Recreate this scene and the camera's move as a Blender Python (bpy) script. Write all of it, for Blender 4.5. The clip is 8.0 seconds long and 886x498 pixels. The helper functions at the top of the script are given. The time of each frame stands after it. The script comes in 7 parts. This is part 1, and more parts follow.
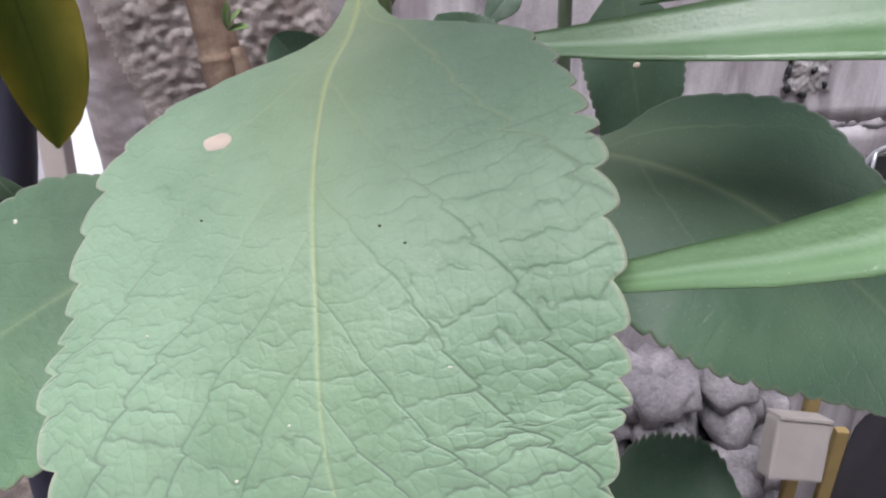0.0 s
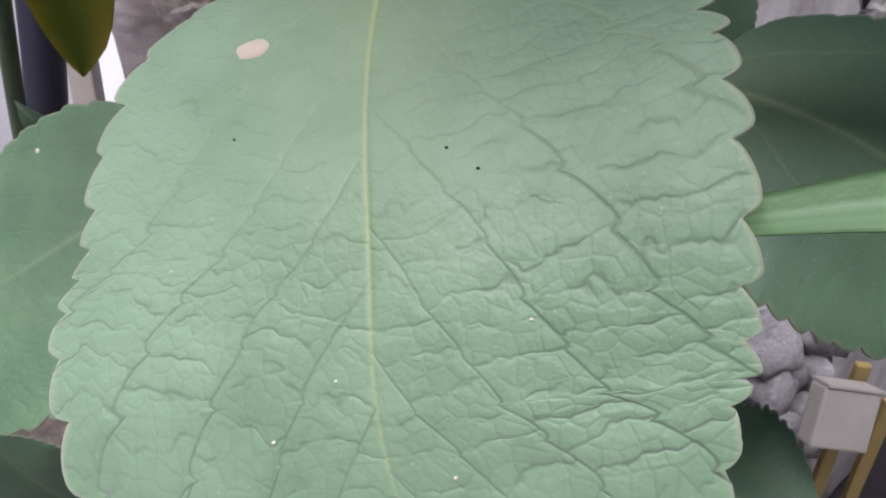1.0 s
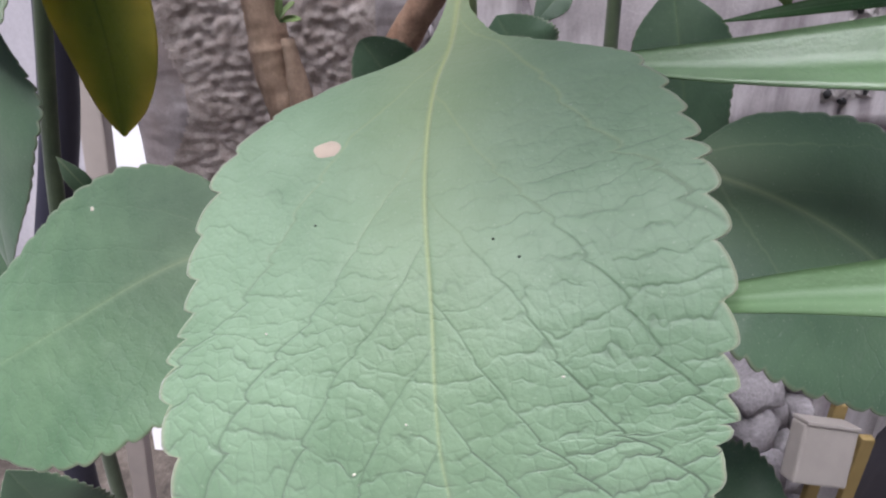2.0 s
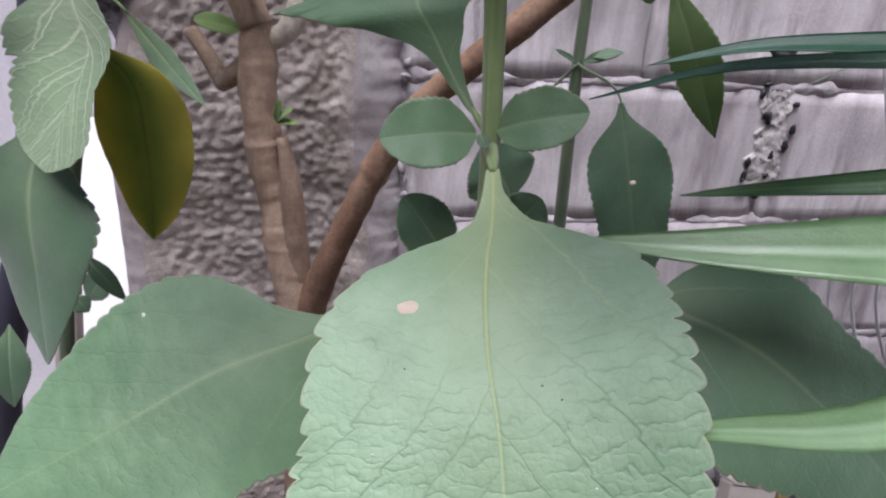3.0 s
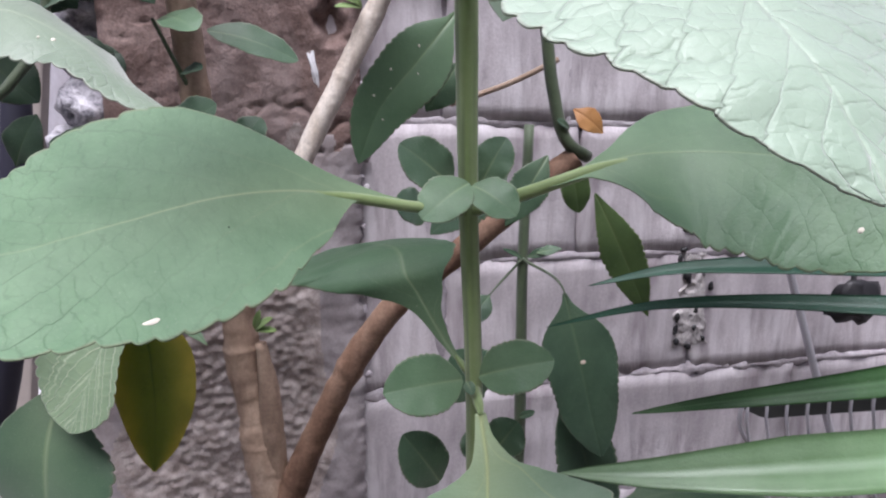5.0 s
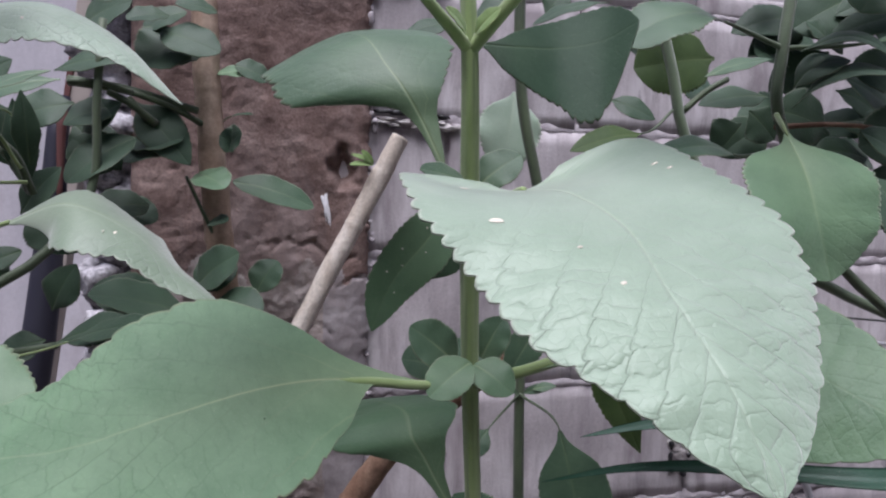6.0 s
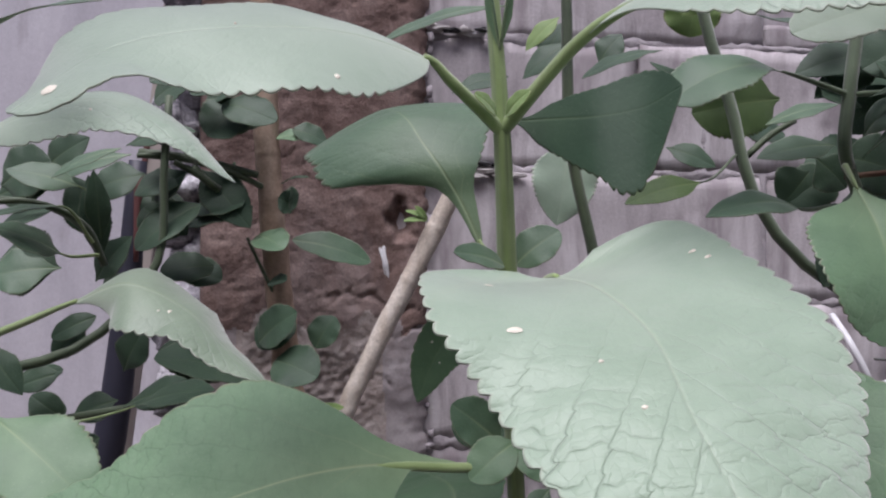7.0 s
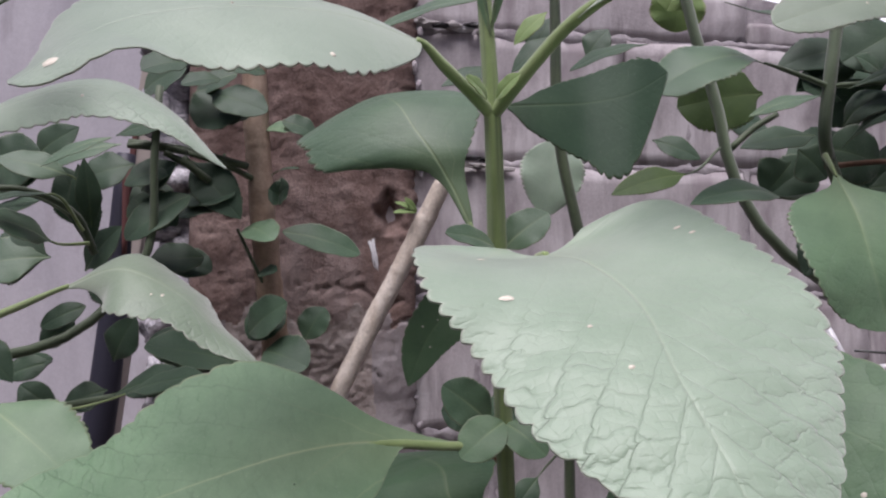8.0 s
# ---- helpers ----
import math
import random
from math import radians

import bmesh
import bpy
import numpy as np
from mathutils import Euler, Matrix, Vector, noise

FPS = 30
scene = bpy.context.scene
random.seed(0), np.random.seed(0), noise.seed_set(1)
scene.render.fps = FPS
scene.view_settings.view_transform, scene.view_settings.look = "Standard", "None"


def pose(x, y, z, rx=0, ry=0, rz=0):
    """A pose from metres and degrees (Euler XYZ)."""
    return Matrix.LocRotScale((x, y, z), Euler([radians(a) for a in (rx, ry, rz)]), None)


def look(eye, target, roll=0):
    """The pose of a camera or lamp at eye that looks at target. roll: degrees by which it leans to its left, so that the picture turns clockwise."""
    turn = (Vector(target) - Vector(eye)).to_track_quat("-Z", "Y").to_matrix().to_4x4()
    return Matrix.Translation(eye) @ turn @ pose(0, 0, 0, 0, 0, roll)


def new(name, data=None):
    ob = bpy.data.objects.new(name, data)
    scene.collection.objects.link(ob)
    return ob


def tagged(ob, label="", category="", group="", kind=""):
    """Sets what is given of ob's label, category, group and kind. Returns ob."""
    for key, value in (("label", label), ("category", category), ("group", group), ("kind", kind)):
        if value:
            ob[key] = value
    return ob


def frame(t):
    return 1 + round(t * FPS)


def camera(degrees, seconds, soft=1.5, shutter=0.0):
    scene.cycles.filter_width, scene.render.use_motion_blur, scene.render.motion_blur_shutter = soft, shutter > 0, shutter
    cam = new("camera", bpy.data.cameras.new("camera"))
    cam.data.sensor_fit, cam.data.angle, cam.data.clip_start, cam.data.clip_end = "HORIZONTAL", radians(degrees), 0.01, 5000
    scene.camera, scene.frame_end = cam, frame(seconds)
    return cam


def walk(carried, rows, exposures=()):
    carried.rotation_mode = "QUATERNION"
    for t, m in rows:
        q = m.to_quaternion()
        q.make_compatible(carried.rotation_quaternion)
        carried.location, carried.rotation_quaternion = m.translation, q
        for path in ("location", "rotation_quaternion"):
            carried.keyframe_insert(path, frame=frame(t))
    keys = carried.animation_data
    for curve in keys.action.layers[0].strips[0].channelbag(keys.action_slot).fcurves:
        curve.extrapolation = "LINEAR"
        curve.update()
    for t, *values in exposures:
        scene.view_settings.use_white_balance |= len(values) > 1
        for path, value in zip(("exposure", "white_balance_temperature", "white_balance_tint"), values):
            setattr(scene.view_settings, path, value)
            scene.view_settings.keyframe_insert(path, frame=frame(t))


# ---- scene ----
from mathutils.geometry import intersect_line_plane

# ---------------------------------------------------------------- camera
cam = camera(70.0, 8.0, soft=2.2)
PATH = [
    (0, (0.0452, 0.0240, 1.1507), (-0.1479, 1.8189, 0.2899), -2.13),
    (0.5, (0.0457, 0.0430, 1.1357), (-0.2291, 1.7584, 0.1449), -2.65),
    (1, (0.0336, 0.0420, 1.1364), (-0.2388, 1.7608, 0.1507), -1.76),
    (2.5, (0.0086, -0.0030, 1.1831), (-0.1479, 1.8118, 0.3573), 0.83),
    (3, (-0.0157, -0.0260, 1.2137), (-0.0361, 1.8267, 0.4606), 3.17),
    (3.5, (-0.0141, -0.0470, 1.2461), (0.0741, 1.8398, 0.5887), 4.15),
    (4, (-0.0405, -0.0460, 1.2584), (0.0505, 1.8774, 0.7178), 2.33),
    (5.5, (-0.0447, -0.0830, 1.3072), (0.1272, 1.8965, 1.0788), 0.12),
    (6, (-0.0506, -0.1040, 1.3347), (0.1078, 1.8890, 1.2820), 1.18),
    (6.5, (-0.0505, -0.1190, 1.3528), (0.1074, 1.8733, 1.4298), 0.88),
    (7, (-0.0323, -0.1010, 1.3618), (-0.1015, 1.8975, 1.3978), -0.00),
    (7.5, (-0.0477, -0.1060, 1.3551), (-0.0343, 1.8938, 1.3807), 1.20),
    (8, (-0.0343, -0.1070, 1.3515), (-0.0635, 1.8924, 1.3907), 0.00),
]
walk(cam, [(t, look(eye, target, roll)) for t, eye, target, roll in PATH],
     exposures=[(0.0, 0.92, 6200, 18.0), (0.5, 0.70, 6200, 18.0), (1.0, 0.70, 6200, 18.0), (2.5, 0.80, 6200, 18.5), (3.0, 0.80, 6200, 19.0), (3.5, 0.99, 6200, 19.5), (4.0, 0.96, 6200, 19.5), (5.5, 0.48, 6120, 20.5), (6.5, 0.10, 6080, 20.5), (7.0, 0.10, 6280, 21.5), (7.5, 0.10, 6320, 22.5), (8.0, 0.06, 6430, 23.5)])

# ---------------------------------------------------------------- daylight
SUN_UP, SUN_ROUND = 69.0, 196.0
world = bpy.data.worlds.new("overcast_sky")
scene.world = world
world.use_nodes = True
wn = world.node_tree
sky = wn.nodes.new("ShaderNodeTexSky")
sky.sky_type = "NISHITA"
sky.sun_disc = False
sky.sun_elevation, sky.sun_rotation = radians(SUN_UP), radians(SUN_ROUND)
sky.air_density, sky.dust_density, sky.ozone_density = 1.0, 2.0, 1.0
wn.links.new(sky.outputs[0], wn.nodes["Background"].inputs[0])
wn.nodes["Background"].inputs[1].default_value = 0.044
sun_data = bpy.data.lights.new("sun", "SUN")
sun_data.energy, sun_data.angle, sun_data.color = 3.95, radians(43), (1.0, 0.995, 0.985)
sun = new("sun", sun_data)
toward = Vector((math.sin(radians(SUN_ROUND)) * math.cos(radians(SUN_UP)),
                 math.cos(radians(SUN_ROUND)) * math.cos(radians(SUN_UP)), math.sin(radians(SUN_UP))))
sun.matrix_world = look(toward * 5 + Vector((0, 0, 1)), (0, 0, 1))


# ---------------------------------------------------------------- materials
def material(name):
    m = bpy.data.materials.new(name)
    m.use_nodes = True
    nt = m.node_tree
    return m, nt, nt.nodes["Principled BSDF"]


def node(nt, kind, **settings):
    n = nt.nodes.new(kind)
    for key, value in settings.items():
        n.inputs[key.replace("_", " ")].default_value = value
    return n


def noise_tex(nt, scale, detail=4.0, rough=0.55, stretch=None, distort=0.0):
    n = node(nt, "ShaderNodeTexNoise", Scale=scale, Detail=detail, Roughness=rough, Distortion=distort)
    co = nt.nodes.new("ShaderNodeTexCoord")
    if stretch:
        mp = node(nt, "ShaderNodeMapping", Scale=stretch)
        nt.links.new(co.outputs["Object"], mp.inputs["Vector"])
        nt.links.new(mp.outputs[0], n.inputs["Vector"])
    else:
        nt.links.new(co.outputs["Object"], n.inputs["Vector"])
    return n.outputs["Fac"]


def ramp(nt, fac, stops):
    r = nt.nodes.new("ShaderNodeValToRGB")
    el = r.color_ramp.elements
    el[0].position, el[0].color = stops[0][0], (*stops[0][1], 1)
    el[1].position, el[1].color = stops[-1][0], (*stops[-1][1], 1)
    for pos, col in stops[1:-1]:
        e = el.new(pos)
        e.color = (*col, 1)
    nt.links.new(fac, r.inputs[0])
    return r.outputs[0]


def mix(nt, fac, a, b, blend="MIX"):
    n = nt.nodes.new("ShaderNodeMix")
    n.data_type, n.blend_type = "RGBA", blend
    for sock, value in ((n.inputs[0], fac), (n.inputs[6], a), (n.inputs[7], b)):
        if isinstance(value, (int, float)):
            sock.default_value = value
        elif isinstance(value, tuple):
            sock.default_value = (*value, 1)
        else:
            nt.links.new(value, sock)
    return n.outputs[2]


def maths(nt, op, a, b=0.0):
    n = nt.nodes.new("ShaderNodeMath")
    n.operation = op
    for sock, value in zip(n.inputs, (a, b)):
        if isinstance(value, (int, float)):
            sock.default_value = value
        else:
            nt.links.new(value, sock)
    return n.outputs[0]


def bump(nt, bsdf, height, strength, distance):
    b = node(nt, "ShaderNodeBump", Strength=strength, Distance=distance)
    nt.links.new(height, b.inputs["Height"])
    nt.links.new(b.outputs[0], bsdf.inputs["Normal"])


def attribute(nt, name):
    a = nt.nodes.new("ShaderNodeAttribute")
    a.attribute_name = name
    return a.outputs["Fac"]


def vein_net(nt):
    """The net of sunken veins on a blade, from the places along and across it. Returns how near a lateral vein, a cross vein and a fine
    vein are (0 to 1), how puffed the field between them is, and how strongly the net is marked there."""
    s, v, slant, along, off = (attribute(nt, k) for k in ("s", "v", "slant", "along", "off"))
    random_seed = maths(nt, "MULTIPLY", nt.nodes.new("ShaderNodeObjectInfo").outputs["Random"], 40.0)
    shift = nt.nodes.new("ShaderNodeCombineXYZ")
    nt.links.new(maths(nt, "ADD", along, random_seed), shift.inputs[0])
    nt.links.new(off, shift.inputs[1])
    wob = node(nt, "ShaderNodeTexNoise", Scale=60.0, Detail=2.0)
    nt.links.new(shift.outputs[0], wob.inputs["Vector"])
    wobble = maths(nt, "SUBTRACT", wob.outputs["Fac"], 0.5)
    # laterals crowd together towards the tip
    q = maths(nt, "MULTIPLY", slant, maths(nt, "ADD", maths(nt, "MULTIPLY", slant, 5.0), 3.3))
    q = maths(nt, "ADD", q, maths(nt, "MULTIPLY", maths(nt, "GREATER_THAN", v, 0.0), 0.55))
    q = maths(nt, "ADD", q, maths(nt, "MULTIPLY", wobble, 0.22))
    dq = maths(nt, "ABSOLUTE", maths(nt, "SUBTRACT", maths(nt, "FRACT", maths(nt, "ADD", q, 0.36)), 0.5))

    def near(value, width):
        f = maths(nt, "DIVIDE", value, width)
        return maths(nt, "POWER", 2.718, maths(nt, "MULTIPLY", maths(nt, "MULTIPLY", f, f), -1.0))

    # cross veins run from lateral to lateral, out of step from field to field, and die away here and there
    field = maths(nt, "FLOOR", maths(nt, "ADD", q, 0.86))
    step = maths(nt, "MULTIPLY", maths(nt, "ADD", field, maths(nt, "MULTIPLY", maths(nt, "GREATER_THAN", v, 0.0), 0.5)), 0.618)
    r = maths(nt, "ADD", maths(nt, "MULTIPLY", along, 148.0), maths(nt, "ADD", step, random_seed))
    r = maths(nt, "ADD", r, maths(nt, "MULTIPLY", maths(nt, "ABSOLUTE", off), 22.0))
    bend = node(nt, "ShaderNodeTexNoise", Scale=170.0, Detail=2.0)
    nt.links.new(shift.outputs[0], bend.inputs["Vector"])
    r = maths(nt, "ADD", r, maths(nt, "ADD", maths(nt, "MULTIPLY", wobble, 2.2), maths(nt, "MULTIPLY", maths(nt, "SUBTRACT", bend.outputs["Fac"], 0.5), 0.75)))
    dr = maths(nt, "SUBTRACT", 0.5, maths(nt, "ABSOLUTE", maths(nt, "SUBTRACT", maths(nt, "FRACT", r), 0.5)))
    alive = node(nt, "ShaderNodeTexNoise", Scale=110.0, Detail=1.0)
    nt.links.new(shift.outputs[0], alive.inputs["Vector"])
    live = maths(nt, "MINIMUM", maths(nt, "MAXIMUM", maths(nt, "MULTIPLY", maths(nt, "SUBTRACT", alive.outputs["Fac"], 0.36), 5.0), 0.0), 1.0)
    cross = maths(nt, "MULTIPLY", near(dr, 0.06), live)
    vo = node(nt, "ShaderNodeTexVoronoi", Scale=235.0, Randomness=0.9)
    vo.voronoi_dimensions, vo.feature = "2D", "DISTANCE_TO_EDGE"
    nt.links.new(shift.outputs[0], vo.inputs["Vector"])
    fine = near(vo.outputs["Distance"], 0.07)
    lateral = near(dq, 0.02)
    puff = maths(nt, "MULTIPLY", maths(nt, "MINIMUM", maths(nt, "ADD", maths(nt, "MULTIPLY", dr, 2.4), maths(nt, "SUBTRACT", 1.0, live)), 1.0), maths(nt, "MINIMUM", maths(nt, "MULTIPLY", dq, 7.0), 1.0))
    puff = maths(nt, "ADD", puff, maths(nt, "MULTIPLY", maths(nt, "MINIMUM", maths(nt, "MULTIPLY", vo.outputs["Distance"], 3.0), 1.0), 0.28))
    low = maths(nt, "MULTIPLY", maths(nt, "SUBTRACT", s, 0.24), 2.3)
    low = maths(nt, "MINIMUM", maths(nt, "MAXIMUM", low, 0.0), 1.0)
    strong = maths(nt, "ADD", 0.12, maths(nt, "MULTIPLY", low, maths(nt, "ADD", 0.5, maths(nt, "MULTIPLY", maths(nt, "ABSOLUTE", v), 0.5))))
    strong = maths(nt, "MULTIPLY", strong, maths(nt, "MINIMUM", maths(nt, "MULTIPLY", s, 12.0), 1.0))
    patch = node(nt, "ShaderNodeTexNoise", Scale=38.0, Detail=2.0)
    nt.links.new(shift.outputs[0], patch.inputs["Vector"])
    strong = maths(nt, "MULTIPLY", strong, maths(nt, "ADD", 0.45, patch.outputs["Fac"]))
    strong = maths(nt, "MULTIPLY", strong, attribute(nt, "net"))
    return lateral, cross, fine, puff, strong, near, off, s


def leaf_material(name, low, high, vein, rim, sheen, through_light, rough=0.6, gloss=0.5, furrow=None, furrow_mix=0.3, relief=0.00034, even=False):
    """Velvety leaf skin: two scales of green, paler veins and rim, a net of sunken veins, fine hair relief, some light through the blade."""
    m, nt, bsdf = material(name)
    col = mix(nt, ramp(nt, noise_tex(nt, 34.0, 4.0, 0.6), [(0.33, (0, 0, 0)), (0.68, (1, 1, 1))]), low, high)
    col = mix(nt, maths(nt, "MULTIPLY", noise_tex(nt, 420.0, 3.0), 0.5), col, high)
    lateral, cross, fine, puff, strong, near, off, s = vein_net(nt)
    if even:
        strong = attribute(nt, "net")
    col = mix(nt, maths(nt, "MULTIPLY", attribute(nt, "vein"), 0.9), col, vein)
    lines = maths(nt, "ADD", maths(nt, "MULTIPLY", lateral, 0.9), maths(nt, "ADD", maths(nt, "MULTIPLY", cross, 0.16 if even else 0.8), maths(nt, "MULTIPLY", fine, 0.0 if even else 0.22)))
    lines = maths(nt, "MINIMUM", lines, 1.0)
    # Unless furrow is given, groove shade is put in as a darker green.
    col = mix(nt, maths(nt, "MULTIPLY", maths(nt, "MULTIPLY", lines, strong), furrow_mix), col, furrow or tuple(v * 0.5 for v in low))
    young = maths(nt, "MAXIMUM", maths(nt, "MULTIPLY", maths(nt, "SUBTRACT", 0.5, s), 1.1), 0.0)
    young = maths(nt, "MULTIPLY", maths(nt, "MULTIPLY", lateral, attribute(nt, "net")), young)
    col = mix(nt, young, col, vein)
    midrib = maths(nt, "MULTIPLY", near(off, 0.00042), maths(nt, "MINIMUM", maths(nt, "MULTIPLY", s, 20.0), 1.0))
    fading = maths(nt, "MAXIMUM", maths(nt, "SUBTRACT", 0.95, maths(nt, "MULTIPLY", s, 1.1)), 0.1)
    col = mix(nt, maths(nt, "MULTIPLY", midrib, fading), col, vein)
    col = mix(nt, maths(nt, "MULTIPLY", attribute(nt, "rim"), maths(nt, "ADD", noise_tex(nt, 60.0, 2.0), 0.25)), col, rim)
    # pale down and dust in fine specks
    col = mix(nt, ramp(nt, noise_tex(nt, 1500.0, 2.0), [(0.66, (0, 0, 0)), (0.76, (0.28, 0.28, 0.28))]), col, (0.62, 0.66, 0.56))
    nt.links.new(col, bsdf.inputs["Base Color"])
    bsdf.inputs["Roughness"].default_value = rough
    bsdf.inputs["Specular IOR Level"].default_value = gloss
    bsdf.inputs["Sheen Weight"].default_value = sheen
    bsdf.inputs["Sheen Roughness"].default_value = 0.6
    hair = node(nt, "ShaderNodeBump", Strength=0.2, Distance=0.0008)
    nt.links.new(maths(nt, "ADD", noise_tex(nt, 900.0, 3.0), maths(nt, "MULTIPLY", noise_tex(nt, 160.0, 2.0), 1.4)), hair.inputs["Height"])
    sunk = maths(nt, "ADD", maths(nt, "MULTIPLY", puff, 0.75), maths(nt, "MULTIPLY", lines, -0.75))
    height = maths(nt, "SUBTRACT", maths(nt, "MULTIPLY", sunk, strong), maths(nt, "MULTIPLY", near(off, 0.0007), 0.5))
    quilted = node(nt, "ShaderNodeBump", Strength=1.0, Distance=relief)
    nt.links.new(height, quilted.inputs["Height"])
    nt.links.new(hair.outputs[0], quilted.inputs["Normal"])
    nt.links.new(quilted.outputs[0], bsdf.inputs["Normal"])
    tr = nt.nodes.new("ShaderNodeBsdfTranslucent")
    nt.links.new(mix(nt, 1.0, col, (1.0, 1.1, 0.5), "MULTIPLY"), tr.inputs["Color"])
    mx = nt.nodes.new("ShaderNodeMixShader")
    mx.inputs[0].default_value = through_light
    nt.links.new(bsdf.outputs[0], mx.inputs[1])
    nt.links.new(tr.outputs[0], mx.inputs[2])
    nt.links.new(mx.outputs[0], nt.nodes["Material Output"].inputs["Surface"])
    return m


def rough_material(name, stops, scale, grain, rough=0.9, relief=0.003, stretch=None, stain=None, speckle=0.55, drips=None):
    """Mineral, bark or soil: patches, grain and relief at real size."""
    m, nt, bsdf = material(name)
    col = ramp(nt, noise_tex(nt, scale, 6.0, 0.62, stretch, 0.3), stops)
    fine = noise_tex(nt, grain, 5.0, 0.7)
    col = mix(nt, speckle, col, ramp(nt, fine, [(0.3, (0.45, 0.45, 0.45)), (0.7, (1.35, 1.35, 1.35))]), "MULTIPLY")
    if stain:
        st_col, st_scale, lo, hi = stain
        f = ramp(nt, noise_tex(nt, st_scale, 5.0, 0.6, (1, 1, 0.35)), [(lo, (0, 0, 0)), (hi, (1, 1, 1))])
        col = mix(nt, f, col, st_col)
    if drips:
        d_col, d_scale, lo, hi = drips
        f = ramp(nt, noise_tex(nt, d_scale, 5.0, 0.65, (1, 1, 0.13), 0.4), [(lo, (0, 0, 0)), (hi, (0.6, 0.6, 0.6))])
        patch = ramp(nt, noise_tex(nt, 5.0, 3.0), [(0.38, (0, 0, 0)), (0.56, (1, 1, 1))])
        col = mix(nt, mix(nt, 1.0, f, patch, "MULTIPLY"), col, d_col)
    info = nt.nodes.new("ShaderNodeObjectInfo")
    col = mix(nt, maths(nt, "MULTIPLY", info.outputs["Random"], 0.18), col, (0.02, 0.02, 0.02))
    nt.links.new(col, bsdf.inputs["Base Color"])
    bsdf.inputs["Roughness"].default_value = rough
    bsdf.inputs["Specular IOR Level"].default_value = 0.25
    bump(nt, bsdf, maths(nt, "ADD", fine, maths(nt, "MULTIPLY", noise_tex(nt, scale * 3, 5.0), 1.5)), 0.6, relief)
    return m


def plain_material(name, col, rough=0.5, metal=0.0, dirt=0.3, scale=40.0):
    m, nt, bsdf = material(name)
    c = mix(nt, maths(nt, "MULTIPLY", noise_tex(nt, scale, 5.0), dirt), col, tuple(v * 0.45 for v in col))
    nt.links.new(c, bsdf.inputs["Base Color"])
    bsdf.inputs["Roughness"].default_value, bsdf.inputs["Metallic"].default_value = rough, metal
    bump(nt, bsdf, noise_tex(nt, scale * 8, 3.0), 0.15, 0.0008)
    return m


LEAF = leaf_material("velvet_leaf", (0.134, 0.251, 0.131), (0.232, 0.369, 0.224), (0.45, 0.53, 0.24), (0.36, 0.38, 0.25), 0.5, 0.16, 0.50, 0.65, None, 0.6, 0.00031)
# Downy upper leaves; the sky's brightness on them is also put into the colour.
PALE = leaf_material("skylit_downy_leaf", (0.250, 0.374, 0.252), (0.348, 0.474, 0.346), (0.37, 0.47, 0.33), (0.46, 0.5, 0.4), 0.75, 0.16, 0.48, 0.7, None, 0.26, 0.0003)
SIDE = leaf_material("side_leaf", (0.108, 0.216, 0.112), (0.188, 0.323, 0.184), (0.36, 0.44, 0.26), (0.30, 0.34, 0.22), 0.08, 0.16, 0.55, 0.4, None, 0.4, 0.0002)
# Dimmer copy of the velvet leaf, with light shade put into its colour.
DIMMED = leaf_material("dimmed_leaf", (0.080, 0.176, 0.084), (0.140, 0.258, 0.132), (0.24, 0.34, 0.18), (0.26, 0.30, 0.19), 0.24, 0.16, 0.5, 0.55, None, 0.2, 0.00014)
# Partner leaf behind the stem, coloured darker to carry its shade.
MID_SHADED = leaf_material("mid_shaded_leaf", (0.052, 0.125, 0.060), (0.096, 0.190, 0.098), (0.22, 0.31, 0.17), (0.24, 0.28, 0.18), 0.16, 0.16, 0.55, 0.4, None, 0.2, 0.00014)
# Small leaves under others: overhanging shade is put into this much darker green.
SMALL_SHADED = leaf_material("small_shaded_leaf", (0.018, 0.052, 0.026), (0.040, 0.088, 0.045), (0.08, 0.13, 0.06), (0.12, 0.15, 0.09), 0.15, 0.14, 0.55, 0.4)
# Lower and back leaves: shade from above is worked into the colour.
SHADED = leaf_material("shaded_dark_leaf", (0.036, 0.096, 0.046), (0.073, 0.152, 0.076), (0.22, 0.30, 0.16), (0.2, 0.24, 0.15), 0.3, 0.16, 0.5, 0.5, None, 0.2, 0.00014)
# For the hanging leaf: shade thrown by the leaf above is in this colour.
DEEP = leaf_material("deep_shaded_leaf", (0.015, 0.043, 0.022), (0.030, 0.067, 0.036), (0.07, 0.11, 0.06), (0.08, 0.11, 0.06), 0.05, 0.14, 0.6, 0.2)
LEAF_UNDER = leaf_material("velvet_leaf_underside", (0.165, 0.265, 0.145), (0.24, 0.35, 0.20), (0.56, 0.64, 0.46), (0.42, 0.48, 0.34), 0.4, 0.3, 0.6, 0.4, (0.62, 0.69, 0.48), 0.95, -0.0003, True)
DOWNY = leaf_material("grey_downy_leaf", (0.125, 0.20, 0.118), (0.20, 0.285, 0.185), (0.30, 0.38, 0.25), (0.40, 0.43, 0.34), 0.6, 0.16, 0.45, 0.7, None, 0.2, 0.0002)
YOUNG = leaf_material("young_leaf", (0.17, 0.29, 0.08), (0.25, 0.38, 0.12), (0.32, 0.42, 0.16), (0.4, 0.45, 0.2), 0.25, 0.3)
DEEP_YOUNG = leaf_material("deep_young_leaf", (0.045, 0.098, 0.02), (0.08, 0.145, 0.035), (0.14, 0.20, 0.07), (0.2, 0.26, 0.1), 0.15, 0.4)
